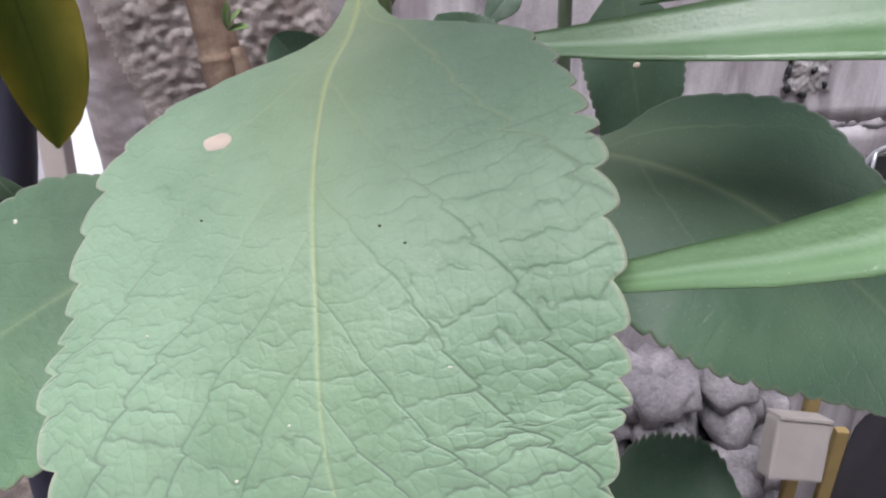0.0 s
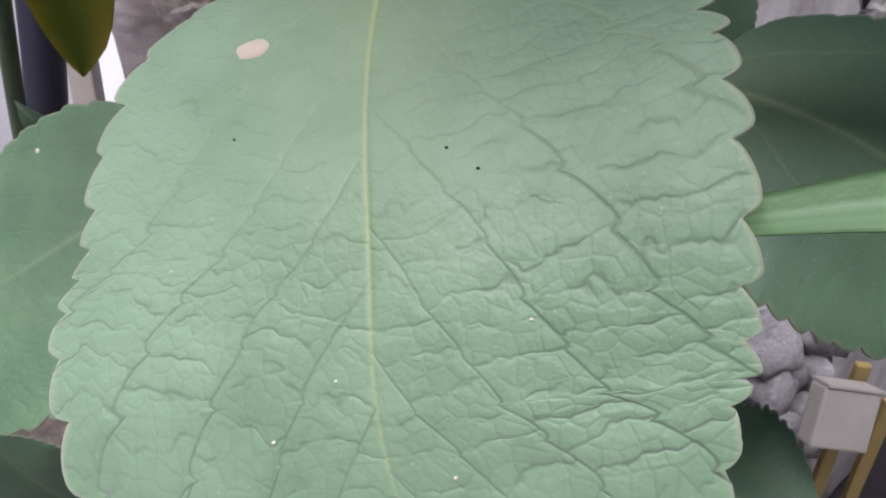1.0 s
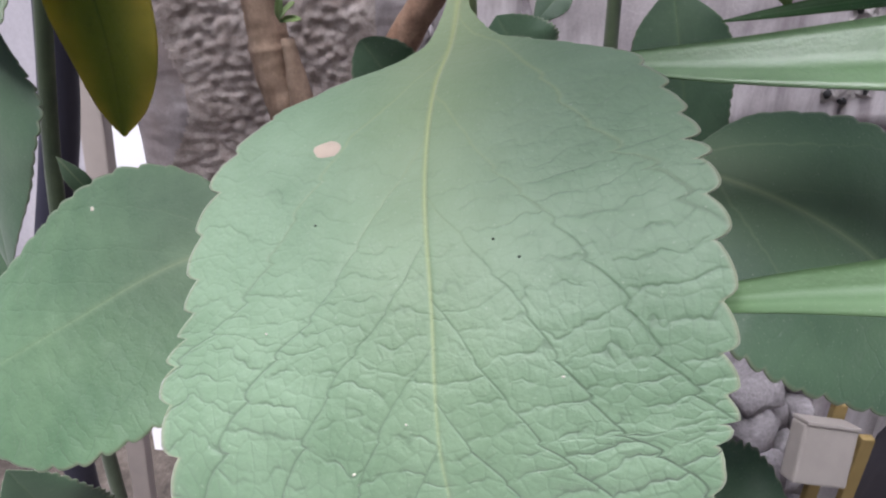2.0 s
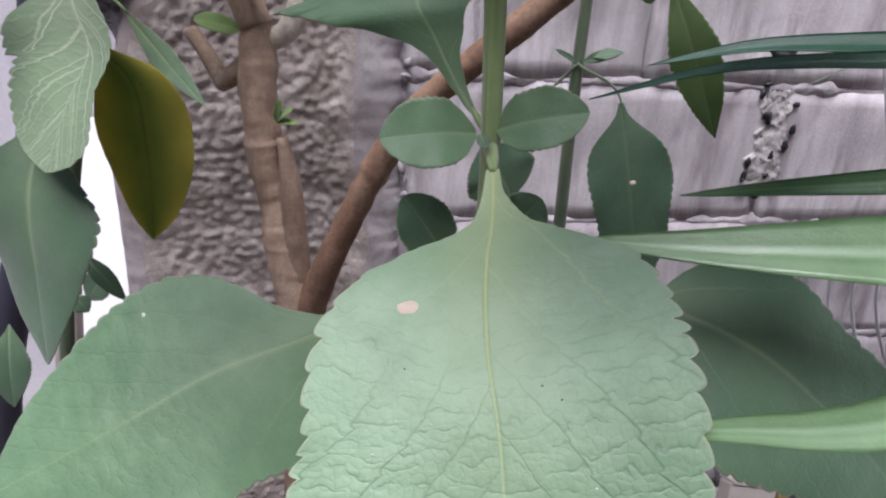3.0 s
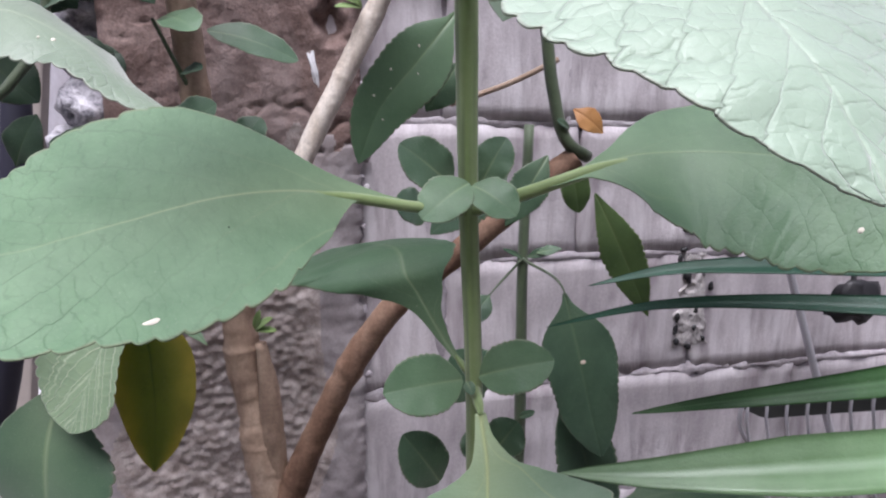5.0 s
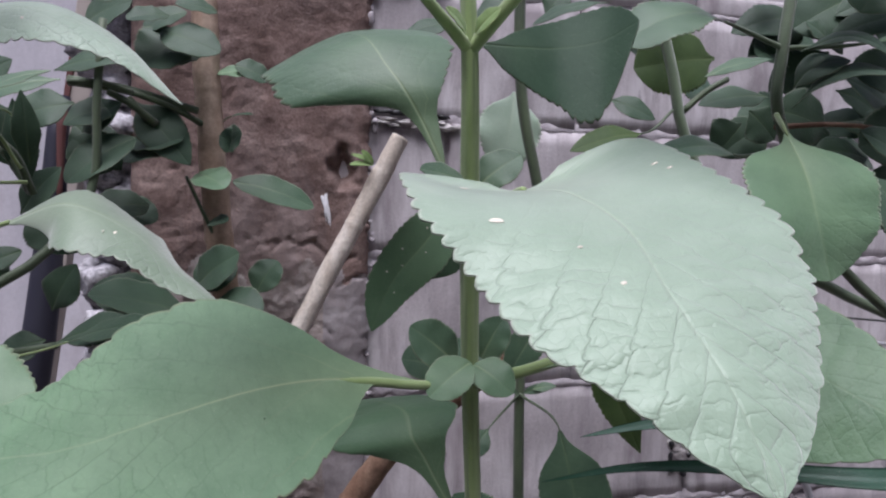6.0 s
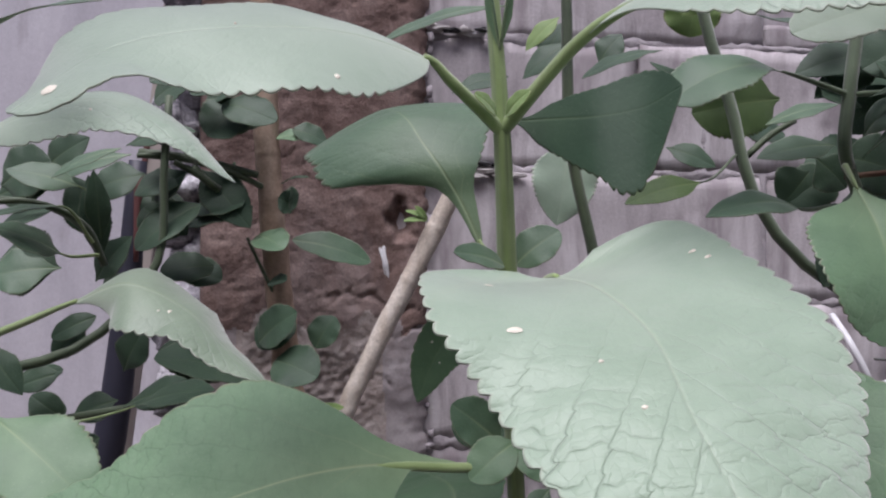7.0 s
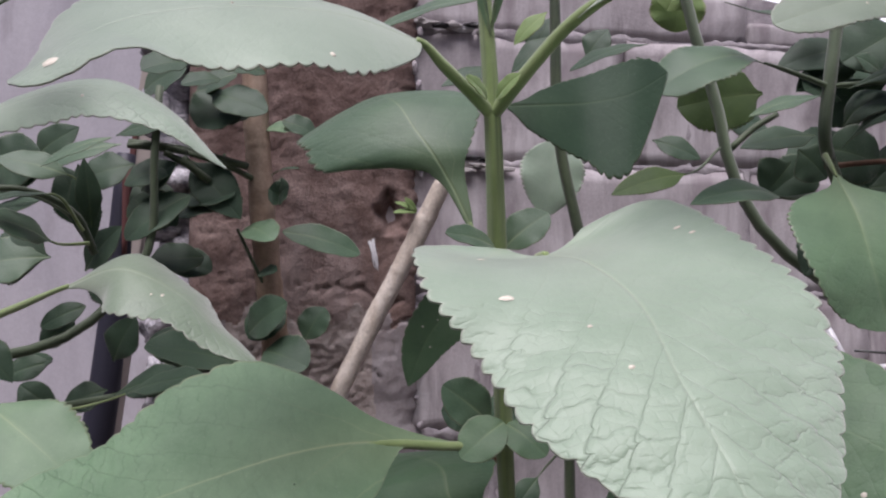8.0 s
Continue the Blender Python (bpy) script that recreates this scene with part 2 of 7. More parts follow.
GREY_STEM = leaf_material("grey_green_stem", (0.07, 0.115, 0.055), (0.12, 0.175, 0.09), (0.05, 0.08, 0.04), (0.1, 0.1, 0.05), 0.4, 0.0)
YELLOW = leaf_material("yellowing_leaf", (0.21, 0.275, 0.035), (0.30, 0.345, 0.055), (0.11, 0.17, 0.035), (0.70, 0.57, 0.11), 0.15, 0.5)
DEAD = leaf_material("dead_leaf", (0.35, 0.14, 0.03), (0.5, 0.26, 0.08), (0.3, 0.13, 0.04), (0.3, 0.13, 0.04), 0.1, 0.2)
STEM = leaf_material("green_stem", (0.19, 0.29, 0.08), (0.30, 0.405, 0.155), (0.06, 0.10, 0.025), (0.2, 0.3, 0.1), 0.45, 0.0)
DARK_STEM = leaf_material("dark_green_stem", (0.035, 0.060, 0.028), (0.075, 0.11, 0.05), (0.02, 0.035, 0.015), (0.1, 0.1, 0.05), 0.2, 0.0)
STRAP = leaf_material("strap_leaf", (0.115, 0.235, 0.085), (0.20, 0.34, 0.165), (0.27, 0.42, 0.24), (0.25, 0.4, 0.15), 0.0, 0.15, 0.36, 0.8)
# Slight blue in this dark green stands for the sky's reflection.
BLUISH_STRAP = leaf_material("bluish_strap_leaf", (0.012, 0.048, 0.024), (0.030, 0.088, 0.055), (0.03, 0.09, 0.06), (0.06, 0.14, 0.1), 0.0, 0.1, 0.42, 0.3)
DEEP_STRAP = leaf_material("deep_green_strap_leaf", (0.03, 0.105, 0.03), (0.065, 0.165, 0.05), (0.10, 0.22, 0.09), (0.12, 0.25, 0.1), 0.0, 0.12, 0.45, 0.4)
SPOT = plain_material("bleached_spot", (0.78, 0.74, 0.62), 0.7, 0.0, 0.3, 400.0)
SPOT_DARK = plain_material("dark_speck", (0.02, 0.03, 0.015), 0.8, 0.0, 0.2, 300.0)
SPOT_BROWN = plain_material("dry_spot", (0.60, 0.50, 0.40), 0.8, 0.0, 0.4, 300.0)
BARK = rough_material("woody_bark", [(0.3, (0.27, 0.18, 0.132)), (0.5, (0.41, 0.297, 0.22)), (0.7, (0.52, 0.41, 0.32))], 28.0, 260.0, 0.8, 0.0010, (1, 1, 0.22), None, 0.4)
DARK_BARK = rough_material("reddish_bark", [(0.3, (0.145, 0.08, 0.053)), (0.5, (0.245, 0.145, 0.098)), (0.7, (0.34, 0.225, 0.16))], 28.0, 260.0, 0.75, 0.0012, (1, 1, 0.22))
PALE_BARK = rough_material("bleached_bark", [(0.3, (0.44, 0.36, 0.29)), (0.5, (0.66, 0.58, 0.49)), (0.7, (0.80, 0.74, 0.66))], 40.0, 300.0, 0.65, 0.0012, (1, 1, 0.2), ((0.30, 0.22, 0.16), 14.0, 0.56, 0.70), 0.4)
BLOCK = rough_material("concrete_block", [(0.32, (0.40, 0.362, 0.378)), (0.5, (0.52, 0.48, 0.495)), (0.68, (0.62, 0.58, 0.595))], 9.0, 260.0, 0.93, 0.0012, (2.2, 2.2, 0.5), ((0.31, 0.27, 0.285), 14.0, 0.50, 0.66), 0.25, ((0.80, 0.77, 0.785), 26.0, 0.46, 0.60))
MORTAR = rough_material("mortar", [(0.3, (0.34, 0.305, 0.325)), (0.55, (0.46, 0.425, 0.445)), (0.75, (0.60, 0.565, 0.58))], 40.0, 320.0, 0.95, 0.002, None, None, 0.3)
ROUGH = rough_material("rough_cement_render", [(0.3, (0.15, 0.095, 0.08)), (0.5, (0.255, 0.176, 0.154)), (0.72, (0.37, 0.278, 0.25))], 20.0, 330.0, 0.95, 0.004, None, ((0.46, 0.385, 0.37), 5.0, 0.56, 0.78), 0.75)
PEBBLES = rough_material("exposed_pebbles", [(0.3, (0.33, 0.27, 0.245)), (0.5, (0.48, 0.415, 0.385)), (0.72, (0.62, 0.56, 0.53))], 45.0, 300.0, 0.95, 0.002, None, None, 0.35)
SMOOTH = rough_material("smooth_cement_render", [(0.3, (0.30, 0.265, 0.27)), (0.5, (0.42, 0.38, 0.385)), (0.72, (0.52, 0.485, 0.49))], 14.0, 260.0, 0.93, 0.001, None, ((0.30, 0.24, 0.225), 6.0, 0.52, 0.68), 0.25)
STONE = rough_material("rubble_stone", [(0.3, (0.36, 0.335, 0.33)), (0.55, (0.54, 0.51, 0.50)), (0.75, (0.68, 0.65, 0.63))], 30.0, 240.0, 0.92, 0.003, None, None, 0.35)
LICHEN = rough_material("whitewashed_rubble", [(0.34, (0.14, 0.14, 0.16)), (0.48, (0.50, 0.48, 0.52)), (0.6, (0.80, 0.78, 0.82))], 55.0, 300.0, 0.92, 0.006)
WHITE = rough_material("whitewashed_wall", [(0.25, (0.46, 0.445, 0.485)), (0.5, (0.56, 0.54, 0.58)), (0.75, (0.65, 0.63, 0.665))], 4.0, 150.0, 0.85, 0.001, (2, 2, 0.5), ((0.42, 0.39, 0.42), 9.0, 0.60, 0.74), 0.15)
SOIL = rough_material("soil", [(0.3, (0.05, 0.042, 0.036)), (0.55, (0.12, 0.10, 0.085)), (0.75, (0.22, 0.19, 0.165))], 18.0, 160.0, 0.97, 0.01)
POLE = plain_material("dark_paint", (0.035, 0.035, 0.055), 0.55, 0.0, 0.4, 25.0)
RED = plain_material("red_paint", (0.16, 0.06, 0.055), 0.6, 0.0, 0.6, 30.0)
TAN = plain_material("weathered_board", (0.50, 0.44, 0.40), 0.8, 0.0, 0.6, 22.0)
SHEET = plain_material("white_sheet", (0.86, 0.86, 0.88), 0.4, 0.0, 0.05, 20.0)
WIRE = plain_material("white_coated_wire", (0.75, 0.75, 0.78), 0.35, 0.0, 0.2, 60.0)
DARKMETAL = plain_material("dark_frame", (0.07, 0.075, 0.07), 0.45, 0.3, 0.3, 60.0)
BLACK = plain_material("black_rubber", (0.015, 0.015, 0.017), 0.5, 0.0, 0.2, 60.0)
CREAM = plain_material("cream_board", (0.44, 0.405, 0.37), 0.7, 0.0, 0.6, 30.0)
OCHRE = plain_material("ochre_wood", (0.36, 0.26, 0.10), 0.75, 0.0, 0.6, 30.0)
FLUFF = plain_material("white_fluff", (0.7, 0.7, 0.72), 0.9, 0.0, 0.3, 80.0)
GREY_LUMP = rough_material("grey_cement_lumps", [(0.3, (0.20, 0.185, 0.195)), (0.5, (0.32, 0.30, 0.315)), (0.7, (0.44, 0.415, 0.43))], 24.0, 200.0, 0.95, 0.003)
SILVER = plain_material("pale_metal", (0.6, 0.6, 0.63), 0.35, 0.6, 0.2, 50.0)


# ---------------------------------------------------------------- builders
def thing(name, at, label, category, group="", kind=""):
    ob = new(name)
    ob.location = at
    ob.empty_display_size = 0.02
    return tagged(ob, label, category, group, kind)


def hang(ob, parent):
    """Puts a part, built in world places, under its thing."""
    ob.parent = parent
    chain, p = Matrix.Identity(4), parent
    while p:
        chain = p.matrix_basis @ chain if p is parent else p.matrix_basis @ chain
        p = p.parent
    ob.matrix_parent_inverse = Matrix.Identity(4)
    ob.matrix_basis = chain.inverted() @ ob.matrix_basis
    return ob


def mesh_object(name, verts, faces, mats, parent=None, smooth=True, slots=None, label=""):
    me = bpy.data.meshes.new(name)
    me.from_pydata([tuple(v) for v in verts], [], faces)
    for m in mats:
        me.materials.append(m)
    if slots is not None:
        me.polygons.foreach_set("material_index", slots)
    if smooth:
        me.polygons.foreach_set("use_smooth", [True] * len(me.polygons))
    me.update()
    ob = new(name, me)
    if parent is not None:
        hang(ob, parent)
    if label:
        tagged(ob, label)
    return ob


def part(name, bm, mat, parent=None, label="", smooth=False):
    me = bpy.data.meshes.new(name)
    bm.to_mesh(me)
    bm.free()
    me.materials.append(mat)
    if smooth:
        me.polygons.foreach_set("use_smooth", [True] * len(me.polygons))
    ob = new(name, me)
    if parent is not None:
        hang(ob, parent)
    if label:
        tagged(ob, label)
    return ob


def spline(points, n):
    """n + 1 points along a smooth line through the points, evenly by parameter."""
    p = [Vector(q) for q in points]
    if len(p) == 2:
        return [p[0].lerp(p[1], i / n) for i in range(n + 1)]
    lengths = [max(1e-6, (q - o).length) for o, q in zip(p, p[1:])]
    slopes = []
    for i in range(len(p)):
        if i == 0:
            slopes.append((p[1] - p[0]) / lengths[0])
        elif i == len(p) - 1:
            slopes.append((p[-1] - p[-2]) / lengths[-1])
        else:
            a, b = lengths[i - 1], lengths[i]
            slopes.append(((p[i] - p[i - 1]) / a * b + (p[i + 1] - p[i]) / b * a) / (a + b))
    total, out = sum(lengths), []
    for k in range(n + 1):
        d, i = total * k / n, 0
        while i < len(lengths) - 1 and d > lengths[i]:
            d -= lengths[i]
            i += 1
        h = lengths[i]
        u = min(1.0, d / h)
        out.append(p[i] * (2 * u ** 3 - 3 * u ** 2 + 1) + slopes[i] * h * (u ** 3 - 2 * u ** 2 + u)
                   + p[i + 1] * (3 * u ** 2 - 2 * u ** 3) + slopes[i + 1] * h * (u ** 3 - u ** 2))
    return out


def tube(name, points, radii, mat, parent, sides=12, n=24, square=0.0, rough=0.0, label="", seed=0, rings=()):
    """A tapered stalk along a line. square: how four-cornered; rough: bark unevenness in metres."""
    line = spline(points, n)
    verts, faces, vein = [], [], []
    up = Vector((0.21, 0.96, 0.17))
    for i, c in enumerate(line):
        tan = (line[min(i + 1, n)] - line[max(i - 1, 0)]).normalized()
        a = (up - tan * up.dot(tan)).normalized()
        b = tan.cross(a)
        f = i / n * (len(radii) - 1)
        j = min(int(f), len(radii) - 2)
        r = radii[j] + (radii[j + 1] - radii[j]) * (f - j)
        for at, amp, wide in rings:
            r += amp * math.exp(-((i / n - at) / wide) ** 2)
        for k in range(sides):
            w = 2 * math.pi * k / sides
            rr = r * (1 + square * 0.14 * math.cos(4 * w))
            if rough:
                q = c * 60 + Vector((math.cos(w), math.sin(w), seed)) * 1.2
                rr += rough * noise.noise(q) + 0.5 * rough * noise.noise(q * 3.1)
            verts.append(c + (a * math.cos(w) + b * math.sin(w)) * rr)
            vein.append(min(0.7, max(0.0, 1.6 * noise.noise(Vector((math.cos(w) * 2.2, math.sin(w) * 2.2, c.z * 14 + seed))))))
    for i in range(n):
        for k in range(sides):
            k2 = (k + 1) % sides
            faces.append((i * sides + k, i * sides + k2, (i + 1) * sides + k2, (i + 1) * sides + k))
    faces.append(tuple(range(sides))[::-1])
    faces.append(tuple(range(n * sides, (n + 1) * sides)))
    ob = mesh_object(name, verts, faces, [mat], parent, label=label)
    at = ob.data.attributes.new("vein", "FLOAT", "POINT")
    at.data.foreach_set("value", vein)
    return ob


PROFILES = {
    # half-width along the blade, base to tip
    "broad": [(0, .05), (.05, .09), (.1, .2), (.14, .42), (.18, .62), (.24, .76), (.32, .88), (.42, .96), (.55, 1), (.7, .96), (.82, .8), (.92, .5), (.97, .27), (1, .02)],
    "ovate": [(0, .05), (.06, .12), (.12, .3), (.2, .6), (.3, .86), (.42, 1), (.55, .97), (.7, .8), (.83, .55), (.93, .28), (1, .02)],
    "blunt": [(0, .10), (.03, .38), (.08, .6), (.15, .78), (.3, .95), (.5, 1), (.7, .98), (.84, .85), (.94, .58), (.98, .35), (1, .08)],
    "spoon": [(0, .03), (.1, .07), (.22, .3), (.36, .7), (.52, .96), (.66, 1), (.8, .95), (.91, .74), (.97, .45), (1, .12)],
    "wedge": [(0, .03), (.1, .10), (.2, .26), (.3, .58), (.42, .88), (.55, 1), (.68, .96), (.8, .76), (.9, .46), (1, .02)],
    "round": [(0, .08), (.05, .3), (.14, .62), (.28, .9), (.45, 1), (.62, .97), (.78, .8), (.9, .52), (.97, .26), (1, .03)],
    "lance": [(0, .05), (.1, .3), (.25, .7), (.42, 1), (.6, .92), (.8, .56), (.92, .24), (1, .02)],
}

# outlines of the large leaves, half-width along the blade
PROFILES["front_wide"] = [(0, 0.04), (0.03, 0.05), (0.06, 0.06), (0.1, 0.12), (0.14, 0.21), (0.18, 0.50), (0.22, 0.77), (0.27, 0.88), (0.34, 0.96), (0.42, 1.00), (0.5, 1.00), (0.6, 0.96), (0.7, 0.93), (0.8, 0.81), (0.88, 0.61), (0.94, 0.41), (0.98, 0.19), (1, 0.02)]
PROFILES["front_sloped"] = [(0, 0.04), (0.03, 0.05), (0.06, 0.06), (0.1, 0.08), (0.14, 0.11), (0.18, 0.22), (0.22, 0.42), (0.27, 0.66), (0.34, 0.85), (0.42, 0.92), (0.5, 0.93), (0.6, 1.00), (0.7, 0.95), (0.8, 0.81), (0.88, 0.59), (0.94, 0.38), (0.98, 0.17), (1, 0.02)]
PROFILES["side_lobe"] = [(0, 0.03), (0.03, 0.03), (0.06, 0.02), (0.1, 0.02), (0.14, 0.05), (0.18, 0.23), (0.22, 0.46), (0.27, 0.61), (0.34, 0.86), (0.42, 0.97), (0.5, 1.00), (0.6, 0.97), (0.7, 0.86), (0.8, 0.72), (0.88, 0.56), (0.94, 0.36), (0.98, 0.14), (1, 0.02)]
PROFILES["side_wing"] = [(0, 0.04), (0.03, 0.06), (0.06, 0.07), (0.1, 0.10), (0.14, 0.14), (0.18, 0.19), (0.22, 0.28), (0.27, 0.48), (0.34, 0.74), (0.42, 0.93), (0.5, 1.00), (0.6, 0.92), (0.7, 0.73), (0.8, 0.59), (0.88, 0.45), (0.94, 0.30), (0.98, 0.13), (1, 0.02)]
PROFILES["mate_wing"] = [(0, 0.04), (0.03, 0.05), (0.06, 0.06), (0.1, 0.08), (0.14, 0.11), (0.18, 0.15), (0.22, 0.22), (0.27, 0.40), (0.34, 0.66), (0.42, 0.88), (0.5, 1.00), (0.6, 0.97), (0.7, 0.87), (0.8, 0.70), (0.88, 0.50), (0.94, 0.31), (0.98, 0.12), (1, 0.02)]
PROFILES["mate_lobe"] = [(0, 0.03), (0.03, 0.03), (0.06, 0.03), (0.1, 0.03), (0.14, 0.07), (0.18, 0.32), (0.22, 0.66), (0.27, 0.81), (0.34, 0.90), (0.42, 0.97), (0.5, 1.00), (0.6, 0.99), (0.7, 1.00), (0.8, 0.84), (0.88, 0.60), (0.94, 0.36), (0.98, 0.13), (1, 0.02)]
PROFILES["forward_far"] = [(0, 0.32), (0.03, 0.64), (0.06, 0.81), (0.1, 0.91), (0.14, 0.93), (0.18, 0.94), (0.22, 0.95), (0.27, 0.95), (0.34, 0.97), (0.42, 1.00), (0.5, 1.00), (0.6, 0.96), (0.7, 0.82), (0.8, 0.61), (0.88, 0.41), (0.94, 0.24), (0.98, 0.09), (1, 0.02)]
PROFILES["forward_near"] = [(0, 0.24), (0.03, 0.51), (0.06, 0.69), (0.1, 0.82), (0.14, 0.89), (0.18, 0.93), (0.22, 0.96), (0.27, 0.98), (0.34, 1.00), (0.42, 0.93), (0.5, 0.84), (0.6, 0.72), (0.7, 0.63), (0.8, 0.47), (0.88, 0.33), (0.94, 0.21), (0.98, 0.09), (1, 0.02)]
PROFILES["arch_front"] = [(0, 0.08), (0.03, 0.29), (0.06, 0.41), (0.1, 0.55), (0.14, 0.66), (0.18, 0.75), (0.22, 0.83), (0.27, 0.92), (0.34, 0.99), (0.42, 1.00), (0.5, 0.99), (0.6, 0.92), (0.7, 0.83), (0.8, 0.71), (0.88, 0.58), (0.94, 0.46), (0.98, 0.27), (1, 0.07)]
PROFILES["arch_back"] = [(0, 0.11), (0.03, 0.40), (0.06, 0.56), (0.1, 0.71), (0.14, 0.82), (0.18, 0.89), (0.22, 0.93), (0.27, 0.98), (0.34, 1.00), (0.42, 0.99), (0.5, 0.99), (0.6, 0.95), (0.7, 0.95), (0.8, 0.89), (0.88, 0.75), (0.94, 0.57), (0.98, 0.32), (1, 0.08)]
PROFILES["low_lobe"] = [(0, 0.13), (0.03, 0.53), (0.06, 0.78), (0.1, 0.93), (0.14, 0.97), (0.18, 0.99), (0.22, 1.00), (0.27, 0.99), (0.34, 0.98), (0.42, 0.96), (0.5, 0.98), (0.6, 0.99), (0.7, 0.97), (0.8, 0.83), (0.88, 0.58), (0.94, 0.34), (0.98, 0.13), (1, 0.03)]
PROFILES["low_wing"] = [(0, 0.04), (0.03, 0.06), (0.06, 0.09), (0.1, 0.12), (0.14, 0.20), (0.18, 0.28), (0.22, 0.40), (0.27, 0.60), (0.34, 0.83), (0.42, 0.98), (0.5, 1.00), (0.6, 0.97), (0.7, 0.91), (0.8, 0.77), (0.88, 0.56), (0.94, 0.32), (0.98, 0.12), (1, 0.02)]
PROFILES["shade_upper"] = [(0, 0.06), (0.03, 0.08), (0.06, 0.12), (0.1, 0.22), (0.14, 0.43), (0.18, 0.61), (0.22, 0.71), (0.27, 0.81), (0.34, 0.92), (0.42, 0.99), (0.5, 1.00), (0.6, 0.96), (0.7, 0.97), (0.8, 0.89), (0.88, 0.69), (0.94, 0.46), (0.98, 0.21), (1, 0.02)]
PROFILES["shade_lower"] = [(0, 0.40), (0.03, 0.77), (0.06, 0.93), (0.1, 1.00), (0.14, 0.98), (0.18, 0.97), (0.22, 0.96), (0.27, 0.97), (0.34, 1.00), (0.42, 1.00), (0.5, 0.96), (0.6, 0.85), (0.7, 0.72), (0.8, 0.55), (0.88, 0.40), (0.94, 0.25), (0.98, 0.10), (1, 0.02)]
PROFILES["under_narrow"] = [(0.0, 0.05), (0.03, 0.07), (0.06, 0.11), (0.1, 0.2), (0.14, 0.4), (0.18, 0.56), (0.22, 0.63), (0.27, 0.67), (0.34, 0.68), (0.42, 0.66), (0.5, 0.65), (0.6, 0.64), (0.7, 0.81), (0.8, 1.0), (0.88, 0.98), (0.94, 0.69), (0.98, 0.3), (1.0, 0.03)]
PROFILES["under_broad"] = [(0.0, 0.06), (0.03, 0.09), (0.06, 0.14), (0.1, 0.27), (0.14, 0.54), (0.18, 0.79), (0.22, 0.89), (0.27, 0.96), (0.34, 1.0), (0.42, 0.93), (0.5, 0.88), (0.6, 0.86), (0.7, 0.78), (0.8, 0.68), (0.88, 0.55), (0.94, 0.42), (0.98, 0.22), (1.0, 0.03)]
PROFILES["hanging_upper"] = [(0.0, 0.04), (0.03, 0.07), (0.06, 0.09), (0.1, 0.12), (0.14, 0.18), (0.18, 0.24), (0.22, 0.33), (0.27, 0.44), (0.34, 0.54), (0.42, 0.67), (0.5, 0.76), (0.6, 0.87), (0.7, 1.0), (0.8, 1.0), (0.88, 0.77), (0.94, 0.45), (0.98, 0.17), (1.0, 0.03)]
PROFILES["hanging_lower"] = [(0.0, 0.04), (0.03, 0.08), (0.06, 0.13), (0.1, 0.2), (0.14, 0.27), (0.18, 0.33), (0.22, 0.37), (0.27, 0.43), (0.34, 0.5), (0.42, 0.59), (0.5, 0.67), (0.6, 0.78), (0.7, 0.97), (0.8, 1.0), (0.88, 0.78), (0.94, 0.48), (0.98, 0.21), (1.0, 0.07)]
PROFILES["ripe_out"] = [(0.0, 0.06), (0.03, 0.09), (0.06, 0.14), (0.1, 0.26), (0.14, 0.41), (0.18, 0.57), (0.22, 0.69), (0.27, 0.81), (0.34, 0.93), (0.42, 1.0), (0.5, 0.99), (0.6, 0.95), (0.7, 0.85), (0.8, 0.7), (0.88, 0.53), (0.94, 0.31), (0.98, 0.12), (1.0, 0.03)]
PROFILES["ripe_in"] = [(0.0, 0.06), (0.03, 0.1), (0.06, 0.15), (0.1, 0.29), (0.14, 0.46), (0.18, 0.64), (0.22, 0.78), (0.27, 0.89), (0.34, 0.93), (0.42, 1.0), (0.5, 0.98), (0.6, 0.92), (0.7, 0.8), (0.8, 0.62), (0.88, 0.44), (0.94, 0.26), (0.98, 0.1), (1.0, 0.02)]

PROFILES["shelf_out"] = [(0, 0.03), (0.03, 0.04), (0.06, 0.04), (0.1, 0.05), (0.14, 0.06), (0.18, 0.09), (0.22, 0.15), (0.27, 0.53), (0.34, 0.96), (0.42, 1.00), (0.5, 0.97), (0.6, 0.97), (0.7, 0.92), (0.8, 0.80), (0.88, 0.64), (0.94, 0.45), (0.98, 0.30), (1, 0.24)]
PROFILES["shelf_in"] = [(0, 0.03), (0.03, 0.06), (0.06, 0.09), (0.1, 0.12), (0.14, 0.16), (0.18, 0.20), (0.22, 0.27), (0.27, 0.41), (0.34, 0.60), (0.42, 0.81), (0.5, 1.00), (0.6, 1.00), (0.7, 0.97), (0.8, 0.80), (0.88, 0.61), (0.94, 0.42), (0.98, 0.28), (1, 0.22)]
PROFILES["reach_out"] = [(0, 0.03), (0.03, 0.04), (0.06, 0.04), (0.1, 0.06), (0.14, 0.07), (0.18, 0.09), (0.22, 0.12), (0.27, 0.22), (0.34, 0.51), (0.42, 0.84), (0.5, 0.99), (0.6, 1.00), (0.7, 0.95), (0.8, 0.86), (0.88, 0.74), (0.94, 0.57), (0.98, 0.46), (1, 0.41)]
PROFILES["reach_in"] = [(0, 0.03), (0.03, 0.05), (0.06, 0.07), (0.1, 0.10), (0.14, 0.14), (0.18, 0.17), (0.22, 0.23), (0.27, 0.36), (0.34, 0.54), (0.42, 0.76), (0.5, 0.97), (0.6, 1.00), (0.7, 0.98), (0.8, 0.81), (0.88, 0.63), (0.94, 0.45), (0.98, 0.33), (1, 0.28)]
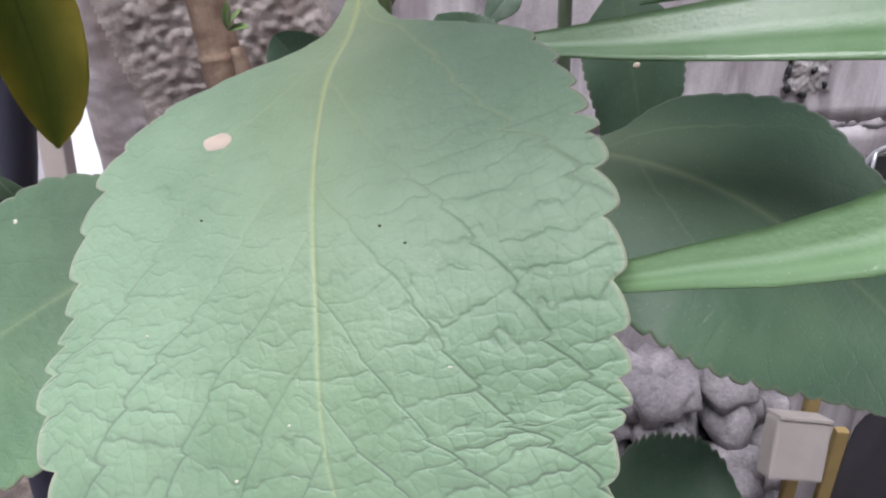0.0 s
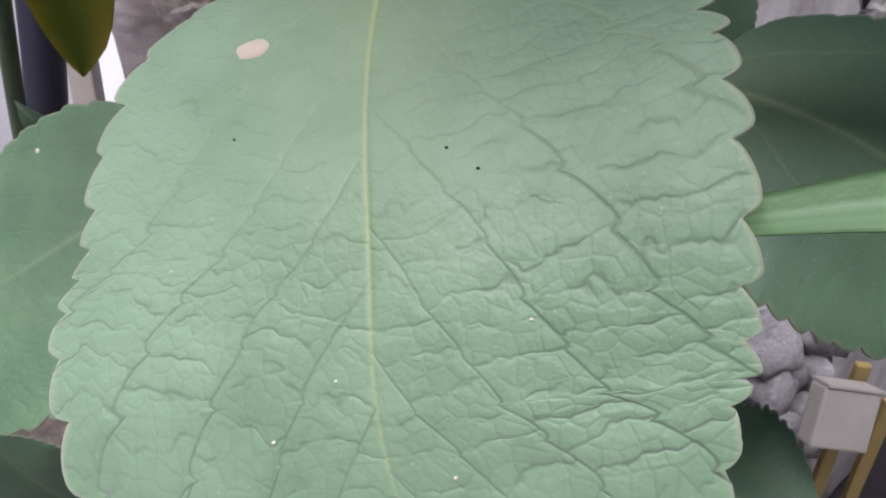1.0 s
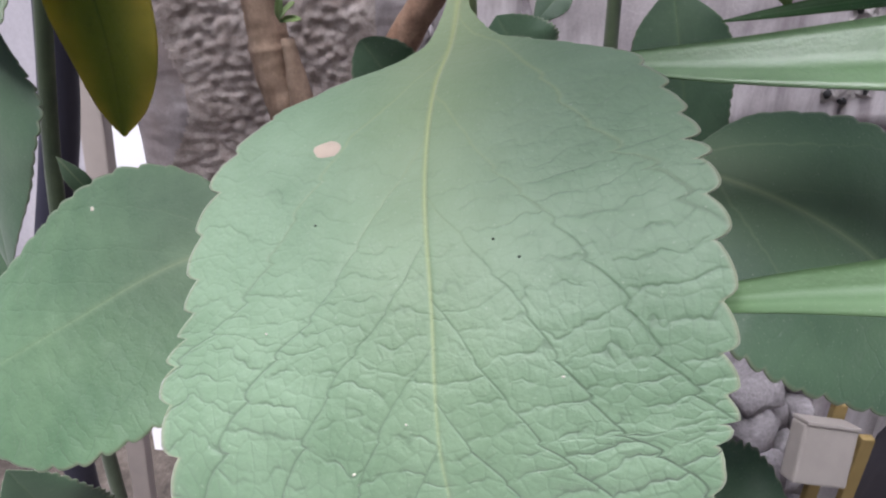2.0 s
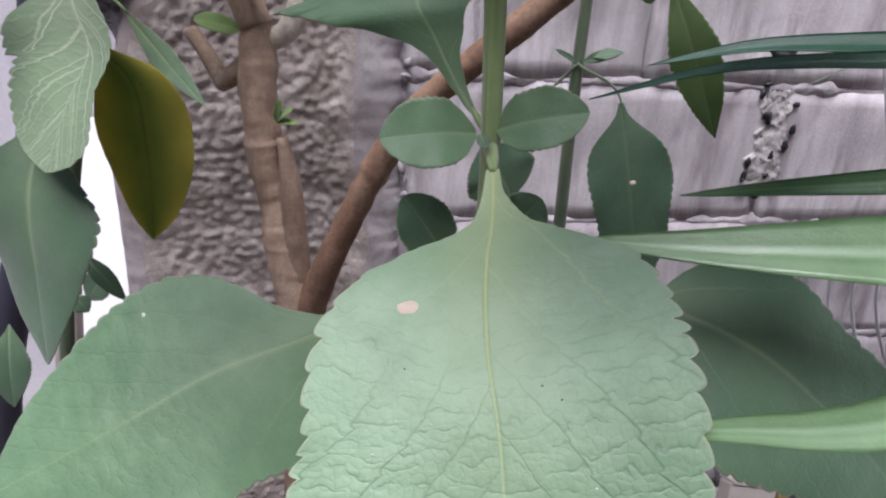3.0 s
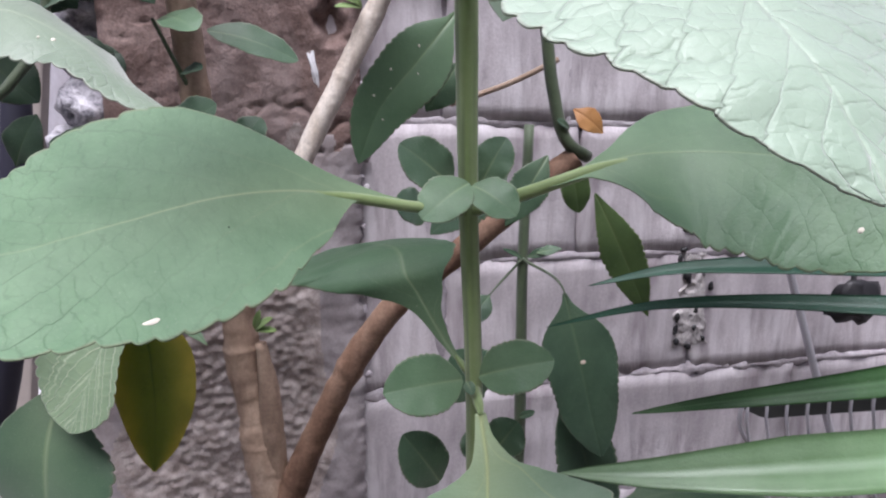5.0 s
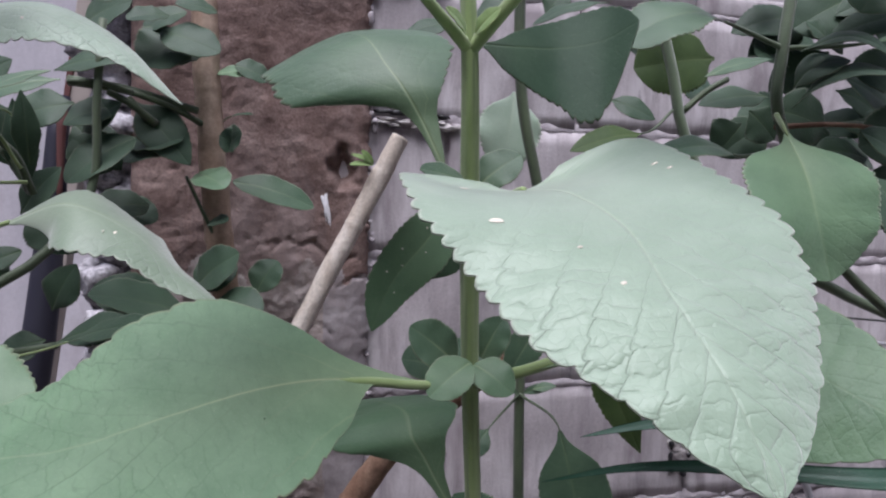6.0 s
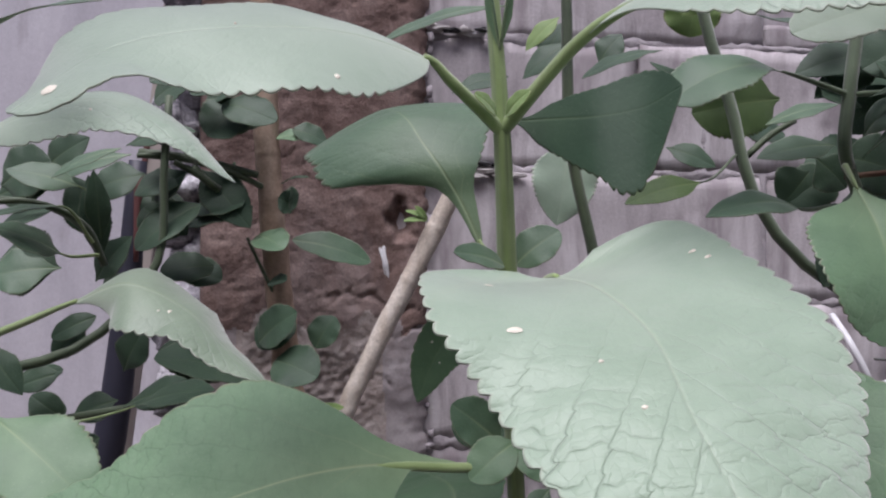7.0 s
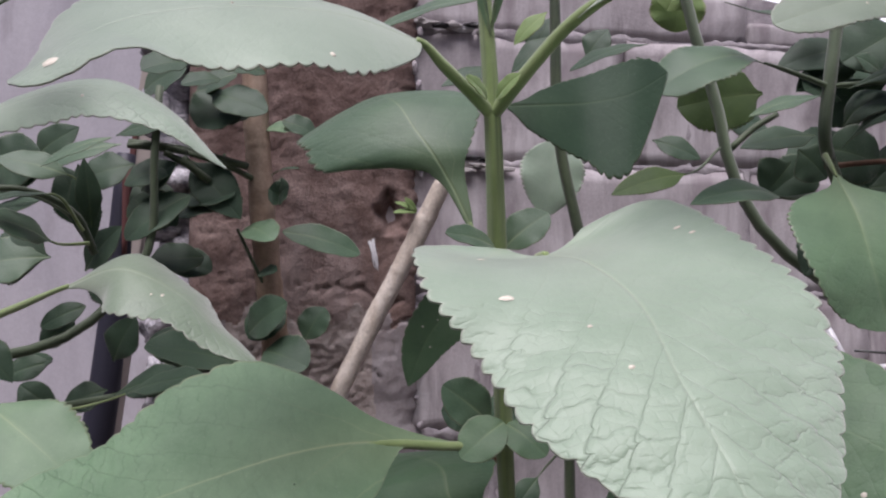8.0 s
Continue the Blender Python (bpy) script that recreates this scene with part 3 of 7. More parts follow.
PROFILES["tall_arch_back"] = [(0, 0.05), (0.03, 0.08), (0.06, 0.12), (0.1, 0.23), (0.14, 0.36), (0.18, 0.51), (0.22, 0.64), (0.27, 0.78), (0.34, 0.91), (0.42, 1.00), (0.5, 0.98), (0.6, 0.91), (0.7, 0.79), (0.8, 0.59), (0.88, 0.41), (0.94, 0.24), (0.98, 0.09), (1, 0.02)]
PROFILES["tall_arch_front"] = [(0, 0.05), (0.03, 0.09), (0.06, 0.14), (0.1, 0.26), (0.14, 0.41), (0.18, 0.58), (0.22, 0.71), (0.27, 0.83), (0.34, 0.92), (0.42, 1.00), (0.5, 0.98), (0.6, 0.92), (0.7, 0.77), (0.8, 0.59), (0.88, 0.41), (0.94, 0.25), (0.98, 0.10), (1, 0.02)]
PROFILES["low_arch_back"] = [(0, 0.05), (0.03, 0.09), (0.06, 0.13), (0.1, 0.25), (0.14, 0.39), (0.18, 0.55), (0.22, 0.69), (0.27, 0.82), (0.34, 0.94), (0.42, 1.00), (0.5, 0.97), (0.6, 0.91), (0.7, 0.79), (0.8, 0.60), (0.88, 0.41), (0.94, 0.24), (0.98, 0.09), (1, 0.02)]
PROFILES["low_arch_front"] = [(0, 0.04), (0.03, 0.08), (0.06, 0.12), (0.1, 0.23), (0.14, 0.36), (0.18, 0.52), (0.22, 0.66), (0.27, 0.81), (0.34, 0.97), (0.42, 1.00), (0.5, 0.92), (0.6, 0.77), (0.7, 0.65), (0.8, 0.50), (0.88, 0.35), (0.94, 0.21), (0.98, 0.08), (1, 0.02)]
PROFILES["droop_near"] = [(0, 0.05), (0.03, 0.07), (0.06, 0.11), (0.1, 0.21), (0.14, 0.42), (0.18, 0.64), (0.22, 0.76), (0.27, 0.87), (0.34, 0.98), (0.42, 1.00), (0.5, 0.99), (0.6, 0.96), (0.7, 0.93), (0.8, 0.81), (0.88, 0.61), (0.94, 0.40), (0.98, 0.18), (1, 0.02)]
PROFILES["droop_far"] = [(0, 0.04), (0.03, 0.07), (0.06, 0.11), (0.1, 0.20), (0.14, 0.42), (0.18, 0.65), (0.22, 0.78), (0.27, 0.90), (0.34, 1.00), (0.42, 0.99), (0.5, 0.97), (0.6, 0.95), (0.7, 0.86), (0.8, 0.75), (0.88, 0.60), (0.94, 0.43), (0.98, 0.21), (1, 0.02)]
PROFILES["bent_far"] = [(0, 0.06), (0.03, 0.10), (0.06, 0.14), (0.1, 0.27), (0.14, 0.42), (0.18, 0.59), (0.22, 0.73), (0.27, 0.86), (0.34, 0.95), (0.42, 1.00), (0.5, 0.95), (0.6, 0.87), (0.7, 0.76), (0.8, 0.59), (0.88, 0.42), (0.94, 0.25), (0.98, 0.10), (1, 0.02)]
PROFILES["bent_near"] = [(0, 0.06), (0.03, 0.11), (0.06, 0.15), (0.1, 0.29), (0.14, 0.46), (0.18, 0.62), (0.22, 0.75), (0.27, 0.87), (0.34, 0.96), (0.42, 1.00), (0.5, 0.96), (0.6, 0.90), (0.7, 0.83), (0.8, 0.68), (0.88, 0.49), (0.94, 0.29), (0.98, 0.12), (1, 0.03)]
PROFILES["blunt_near"] = [(0, 0.05), (0.03, 0.09), (0.06, 0.13), (0.1, 0.26), (0.14, 0.43), (0.18, 0.61), (0.22, 0.76), (0.27, 0.89), (0.34, 0.98), (0.42, 1.00), (0.5, 0.93), (0.6, 0.82), (0.7, 0.77), (0.8, 0.63), (0.88, 0.45), (0.94, 0.27), (0.98, 0.10), (1, 0.02)]
PROFILES["blunt_far"] = [(0, 0.06), (0.03, 0.10), (0.06, 0.15), (0.1, 0.30), (0.14, 0.49), (0.18, 0.68), (0.22, 0.82), (0.27, 0.93), (0.34, 0.99), (0.42, 1.00), (0.5, 0.95), (0.6, 0.88), (0.7, 0.85), (0.8, 0.69), (0.88, 0.49), (0.94, 0.29), (0.98, 0.11), (1, 0.02)]
PROFILES["limp_near"] = [(0, 0.04), (0.03, 0.06), (0.06, 0.10), (0.1, 0.18), (0.14, 0.29), (0.18, 0.41), (0.22, 0.54), (0.27, 0.69), (0.34, 0.86), (0.42, 1.00), (0.5, 0.98), (0.6, 0.84), (0.7, 0.66), (0.8, 0.48), (0.88, 0.34), (0.94, 0.21), (0.98, 0.09), (1, 0.02)]
PROFILES["limp_far"] = [(0, 0.05), (0.03, 0.09), (0.06, 0.14), (0.1, 0.28), (0.14, 0.45), (0.18, 0.64), (0.22, 0.79), (0.27, 0.92), (0.34, 0.99), (0.42, 1.00), (0.5, 0.93), (0.6, 0.82), (0.7, 0.71), (0.8, 0.54), (0.88, 0.37), (0.94, 0.22), (0.98, 0.09), (1, 0.02)]


TABLES = {}
for kind_name, knots in PROFILES.items():
    steps = np.linspace(0, 1, 401)
    raw = np.interp(steps, [k[0] for k in knots], [k[1] for k in knots])
    pad = np.pad(raw, 8, mode="reflect", reflect_type="odd")
    TABLES[kind_name] = np.maximum(0.01, np.convolve(pad, np.hanning(17) / np.hanning(17).sum(), mode="valid"))


def profile(kind, s):
    return float(TABLES[kind][int(round(min(1.0, max(0.0, s)) * 400))])


def leaf(parent, mid, across, w, top=None, under=None, kinds=("ovate", "ovate"), nu=60, nv=12, teeth=18, depth=0.07, fold=0.1,
         curl=-0.05, wave=0.0, waves=2.5, quilt=0.0, laterals=8, thick=0.0006, petiole=None, stalk=0.0022, stalk_mat=None,
         spots=(), rim_from=0.98, name="leaf", label="", seed=0, ortho=1.0, veined=0.0, tooth_from=0.16, stalk_to=0.02):
    """A toothed leaf blade with sunken veins. mid: the midrib, base to tip; across: towards the blade's right, seen from above with the
    tip ahead (a pair: at base and tip); w: half-widths left and right; fold: V; curl: edges up (+) or down (-)."""
    top, under = top or LEAF, under or LEAF_UNDER
    curl = curl if isinstance(curl, tuple) else (curl, curl)
    line = spline(mid, nu)
    length = sum((line[i + 1] - line[i]).length for i in range(nu))
    a0, a1 = (across if isinstance(across[0], (tuple, list, Vector)) else (across, across))
    a0, a1 = Vector(a0), Vector(a1)
    cols = 2 * nv + 1
    power = 1.15 if nv > 30 else 0.9
    pos, nor, vein, rim = [], [], [], []
    places = {"s": [], "v": [], "slant": [], "along": [], "off": [], "net": []}
    tooth_from = tooth_from if isinstance(tooth_from, tuple) else (tooth_from, tooth_from)
    rnd = random.Random(seed + 7)
    ph = rnd.random() * 6
    jit = [rnd.uniform(0.6, 1.25) for _ in range(teeth + 3)]
    for i in range(nu + 1):
        s = i / nu
        tan = (line[min(i + 1, nu)] - line[max(i - 1, 0)]).normalized()
        a = a0.lerp(a1, s)
        a = (a - tan * a.dot(tan) * ortho).normalized()
        n = a.cross(tan).normalized()
        half, plain = [], []
        for side in (0, 1):
            h = w[side] * profile(kinds[side], s)
            plain.append(h)
            if teeth and s > tooth_from[side]:
                x = (s - 0.16) / 0.84 * teeth + 0.37 * side
                fr = x - math.floor(x)
                bulge = math.sin(math.pi / 2 * fr / 0.78) ** 0.8 if fr < 0.78 else math.cos(math.pi / 2 * (fr - 0.78) / 0.22) ** 0.6
                notch = 1 - bulge
                h *= 1 - depth * jit[int(x) % len(jit)] * notch * min(1, (s - tooth_from[side]) * 8)
            half.append(h)
        for j in range(cols):
            v = (j - nv) / nv
            v = math.copysign(abs(v) ** power, v)
            h = half[0] if v < 0 else half[1]
            x = v * h
            h = plain[0] if v < 0 else plain[1]
            bend = x * x / max(h, 1e-6)
            lift = fold * abs(x) + (curl[0] + (curl[1] - curl[0]) * min(1.0, s * 1.8)) * bend
            lift += wave * bend * math.sin(2 * math.pi * waves * s + ph + (1.7 if v > 0 else 0))
            d_mid = math.exp(-(x / (0.00036 + 0.0006 * (1 - s) ** 2)) ** 2) * max(0.2, 1 - 1.2 * s)
            lat = 0.0
            reach = 0.47 * abs(v) * max(0.3, profile(kinds[0], s))
            if quilt or veined:
                wob = noise.noise(Vector((s * 11, v * 4, seed)))
                q = (s - reach + 0.016 * wob) * laterals + (0.45 if v > 0 else 0.0)
                if veined and q > 0.3:
                    lat = math.exp(-(abs(q - round(q)) / 0.03) ** 2) * min(1, abs(x) / 0.002) * (1 - 0.6 * abs(v) ** 3)
                amount = quilt[0 if v < 0 else 1] if isinstance(quilt, tuple) else quilt
                strong = 0.14 + 0.86 * min(1, max(0, (s - 0.28) * 2.2)) * (0.5 + 0.5 * abs(v))
                lift += amount * strong * 3.0 * noise.noise(Vector((s * length * 110, x * 60, seed))) * (1 - d_mid)
            for key, value in zip(places, (s, v, s - reach, s * length, x, 1.0 if quilt else 0.2)):
                places[key].append(value)
            lift -= 0.0004 * d_mid
            pos.append(line[i] + a * x + n * lift)
            nor.append(n)
            vein.append((1.0 if nv > 18 else 0.45) * min(1.0, veined * lat + 0.95 * d_mid + 0.6 * math.exp(-(x / 0.022) ** 2) * (1 - s) ** 2.3))
            edge = max(0.0, (abs(v) - rim_from) / (1 - rim_from)) if s > 0.05 and (nv >= 10 or rim_from < 0.9) else 0.0
            rim.append(edge)
    count = len(pos)
    verts = pos + [p - n * thick for p, n in zip(pos, nor)]
    faces, slots = [], []
    for i in range(nu):
        for j in range(cols - 1):
            q = i * cols + j
            faces.append((q, q + 1, q + cols + 1, q + cols))
            slots.append(0)
            faces.append((count + q, count + q + cols, count + q + cols + 1, count + q + 1))
            slots.append(1)
    ring = ([j for j in range(cols)] + [i * cols + cols - 1 for i in range(1, nu + 1)]
            + [nu * cols + j for j in range(cols - 2, -1, -1)] + [i * cols for i in range(nu - 1, 0, -1)])
    for a_, b_ in zip(ring, ring[1:] + ring[:1]):
        faces.append((a_, count + a_, count + b_, b_))
        slots.append(0)
    ob = mesh_object(name, verts, faces, [top, under], parent, slots=slots, label=label)
    for key, values in (("vein", vein), ("rim", rim), *places.items()):
        at = ob.data.attributes.new(key, "FLOAT", "POINT")
        at.data.foreach_set("value", values + values)
    if petiole:
        end = max(2, int(nu * stalk_to))
        low = [p - n * stalk * k for p, n, k in ((line[0], nor[nv], 0.2), (line[end // 2], nor[(end // 2) * cols + nv], 0.45), (line[end], nor[end * cols + nv], 0.6))]
        tube("petiole", [*petiole, *(low if stalk_to > 0.05 else (line[0], line[2]))], [stalk * 1.15, stalk, stalk * 0.9, stalk * 0.5], stalk_mat or STEM, ob, 10, 24)
    for s, v, size, mat in spots:
        i, j = int(s * nu), int(round(nv + math.copysign(abs(v) ** (1 / power), v) * nv))
        c, n = pos[i * cols + j], nor[i * cols + j]
        u1 = (pos[i * cols + min(j + 1, cols - 1)] - pos[i * cols + max(j - 1, 0)]).normalized()
        u2 = (line[min(i + 4, nu)] - line[max(i - 4, 0)]).normalized()
        n = u1.cross(u2).normalized()
        sv, m = [], 14
        for rr, hh in ((1.0, -0.0002), (0.8, 0.0001), (0.0, 0.00015)):
            for k in range(m if rr else 1):
                an = 2 * math.pi * k / m
                r2 = size * rr * (1 + 0.3 * noise.noise(Vector((math.cos(an) * 1.2, math.sin(an) * 1.2, seed + s * 50))))
                longer = 0.55 if size == 0.0022 and top is SIDE else 1.25
                sv.append(c + u1 * math.cos(an) * r2 * longer + u2 * math.sin(an) * r2 * (2.1 - longer) + n * (hh + 0.0003))
        sf = [(k, (k + 1) % m, m + (k + 1) % m, m + k) for k in range(m)] + [(m + k, m + (k + 1) % m, 2 * m) for k in range(m)]
        mesh_object("spot", sv, sf, [mat], ob)
    return ob


def far_leaf(parent, base, tip, w, facing=(0, -1, 0.35), bow=0.0, kinds=("ovate", "ovate"), petiole=None, seed=0, **more):
    """A smaller leaf given by base, tip and half-width; facing: where its upper side looks; bow: how far the midrib arches that way."""
    b, t = Vector(base), Vector(tip)
    ax = t - b
    f = Vector(facing)
    f = (f - ax.normalized() * f.dot(ax.normalized())).normalized()
    mid = [b, b.lerp(t, 0.33) + f * bow * ax.length, b.lerp(t, 0.68) + f * bow * ax.length * 0.9, t]
    across = ax.normalized().cross(f)
    settings = dict(nu=90, nv=10, teeth=17, depth=0.09, quilt=0.0, laterals=6, stalk=0.0014, fold=0.12, curl=-0.1, wave=0.05, thick=0.0005)
    settings.update(more)
    return leaf(parent, mid, across, (w, w), kinds=kinds, petiole=petiole, seed=seed, **settings)


def small_leaf(parent, base, tip, w, facing=(0, -1, 0.5), seed=0, **more):
    """A short rounded leaf."""
    settings = dict(kinds=("round", "round"), nu=48, nv=10, teeth=13, depth=0.05, laterals=4, fold=0.1, curl=0.02, bow=0.06)
    settings.update(more)
    return far_leaf(parent, base, tip, w, facing, seed=seed, **settings)


def strap(parent, points, w, facing=(0, -0.5, 0.86), fold=0.25, n=60, mat=None, point=0.12):
    """A long grass-like blade with a keel, from its root to its pointed end."""
    line = spline(points, n)
    f = Vector(facing)
    verts, vein, faces = [], [], []
    cols = 9
    for i, c in enumerate(line):
        s = i / n
        tan = (line[min(i + 1, n)] - line[max(i - 1, 0)]).normalized()
        a = tan.cross(f).normalized()
        nn = a.cross(tan)
        h = w * min(1.0, ((1 - s) / point) ** 0.75 + 0.012)
        for j in range(cols):
            v = (j - 4) / 4
            rib = 0.00025 * math.cos(v * 14)
            verts.append(c + a * v * h + nn * (fold * abs(v) * h + rib))
            vein.append(max(0.0, math.cos(v * 14)) * 0.5 if abs(v) > 0.1 else 0.9)
    count = len(verts)
    down = f.normalized() * -0.0006
    verts += [v + down for v in verts]
    for i in range(n):
        for j in range(cols - 1):
            q = i * cols + j
            faces.append((q, q + 1, q + cols + 1, q + cols))
            faces.append((count + q, count + q + cols, count + q + cols + 1, count + q + 1))
        for j in (0, cols - 1):
            q = i * cols + j
            faces.append((q, q + cols, count + q + cols, count + q))
    ob = mesh_object("leaf", verts, faces, [mat or STRAP], parent)
    at = ob.data.attributes.new("vein", "FLOAT", "POINT")
    at.data.foreach_set("value", vein + vein)
    return ob


def lump(bm, centre, size, seed, flat=1.0, detail=2):
    """An uneven stone, added to a bmesh."""
    made = bmesh.ops.create_icosphere(bm, subdivisions=detail, radius=1.0)
    c = Vector(centre)
    for v in made["verts"]:
        d = v.co.copy()
        k = 1 + 0.6 * noise.noise(d * 1.3 + Vector((seed * 3.7, seed, 0))) + 0.3 * noise.noise(d * 3.2 + Vector((0, seed, 0)))
        v.co = c + Vector((d.x * size[0], d.y * size[1], d.z * size[2] * flat)) * k


def slab(name, size, at, mat, parent=None, bevel=0.004, turn=(0, 0, 0), label=""):
    bm = bmesh.new()
    bmesh.ops.create_cube(bm, size=1.0, matrix=Matrix.Diagonal((*size, 1)))
    bmesh.ops.bevel(bm, geom=bm.edges[:], offset=bevel, segments=2, affect="EDGES", profile=0.6)
    bm.transform(pose(*at, *turn))
    return part(name, bm, mat, parent, label, smooth=False)


# ---------------------------------------------------------------- ground and walls
def ground_sheet():
    n, verts, faces = 60, [], []
    ticks = [math.copysign(abs(u) ** 4, u) * 400 for u in np.linspace(-1, 1, n + 1)]
    for yy in ticks:
        for xx in ticks:
            near = max(0.0, 1 - math.hypot(xx, yy) / 6)
            verts.append((xx, yy, 0.02 * near * noise.noise(Vector((xx * 3, yy * 3, 0)))))
    for i in range(n):
        for j in range(n):
            q = i * (n + 1) + j
            faces.append((q, q + 1, q + n + 2, q + n + 1))
    return tagged(mesh_object("ground", verts, faces, [SOIL]), "dark bare soil of a small yard", "ground", kind="structure")


ground_sheet()

WALL_YAW = 8.9
WALL = pose(0, 0.746, 0, 0, 0, WALL_YAW)      # u along the wall, v out of it towards the yard is -y
COURSE, LONG, JOINT = 0.18, 0.38, 1.122


def at_wall(u, out, z):
    return WALL @ Vector((u, -out, z))


def block_mesh(width, height, seed, chipped=0.0):
    """One cement block face with soft, broken edges and a trowelled, uneven front."""
    nx, nz = max(6, int(width / 0.018)), max(5, int(height / 0.018))
    verts, faces = [], []
    for k in range(nz + 1):
        for i in range(nx + 1):
            x, z = width * (i / nx - 0.5), height * (k / nz - 0.5)
            edge = min(width / 2 - abs(x), height / 2 - abs(z))
            p = Vector((x, z, seed * 2.1))
            y = -0.0035 * noise.noise(p * 14) - 0.0015 * noise.noise(p * 60)
            y += 0.0025 * max(0.0, 1 - edge / 0.008) * (0.3 + 0.8 * abs(noise.noise(p * 40)))
            if chipped and noise.noise(p * 22 + Vector((3, 1, 0))) > 0.42:
                y += chipped
            jx = 0.004 * noise.noise(p * 30 + Vector((0, 9, 0))) if edge < 1e-6 else 0
            verts.append((x + jx, y, z + (0.004 * noise.noise(p * 30) if edge < 1e-6 else 0)))
    for k in range(nz):
        for i in range(nx):
            q = k * (nx + 1) + i
            faces.append((q, q + 1, q + nx + 2, q + nx + 1))
    c = len(verts)
    border = ([i for i in range(nx + 1)] + [k * (nx + 1) + nx for k in range(1, nz + 1)]
              + [nz * (nx + 1) + i for i in range(nx - 1, -1, -1)] + [k * (nx + 1) for k in range(nz - 1, 0, -1)])
    for b in border:
        verts.append((verts[b][0], 0.04, verts[b][2]))
    m = len(border)
    for k in range(m):
        faces.append((border[k], c + k, c + (k + 1) % m, border[(k + 1) % m]))
    me = bpy.data.meshes.new("block")
    me.from_pydata(verts, [], faces)
    me.materials.append(BLOCK)
    me.polygons.foreach_set("use_smooth", [True] * len(me.polygons))
    me.update()
    return me


def back_wall():
    bm = bmesh.new()
    outline = [(-0.36, 0.0), (2.2, 0.0), (2.2, 1.63), (0.60, 1.715), (0.50, 1.727), (0.42, 1.738), (0.345, 1.75), (0.28, 1.79), (0.18, 1.83), (-0.36, 1.86)]
    front = [bm.verts.new(WALL @ Vector((u, 0.012, z))) for u, z in outline]
    back = [bm.verts.new(WALL @ Vector((u, 0.132, z))) for u, z in outline]
    bm.faces.new(front)
    bm.faces.new(back[::-1])
    for k in range(len(outline)):
        k2 = (k + 1) % len(outline)
        bm.faces.new((front[k], back[k], back[k2], front[k2]))
    wall = tagged(part("wall_back", bm, MORTAR), "grey cement block wall with rough mortar joints", "wall", kind="structure")
    first = JOINT - 6 * COURSE
    row = 0
    z = first
    while z < 1.73:
        u = -0.36 + (0.0 if row % 2 else -0.19)
        while u < 2.2:
            left, right = max(u, -0.36), min(u + LONG, 2.2)
            if right - left > 0.05:
                high = float(np.interp(right, [0.18, 0.28, 0.345, 0.6, 2.2], [1.826, 1.786, 1.746, 1.711, 1.628]))
                wd, ht = right - left - 0.006, min(COURSE, high - z) - 0.006
                ob = new("block", block_mesh(wd, ht, row * 7.3 + u * 3.1, 0.006 if random.random() < 0.4 else 0.0))
                ob.matrix_basis = WALL @ pose((left + right) / 2, random.uniform(-0.0005, 0.0015), z + min(COURSE, high - z) / 2, 0, random.uniform(-0.4, 0.4), random.uniform(-0.3, 0.3))
                hang(ob, wall)
            u += LONG
        z += COURSE
        row += 1
    return wall


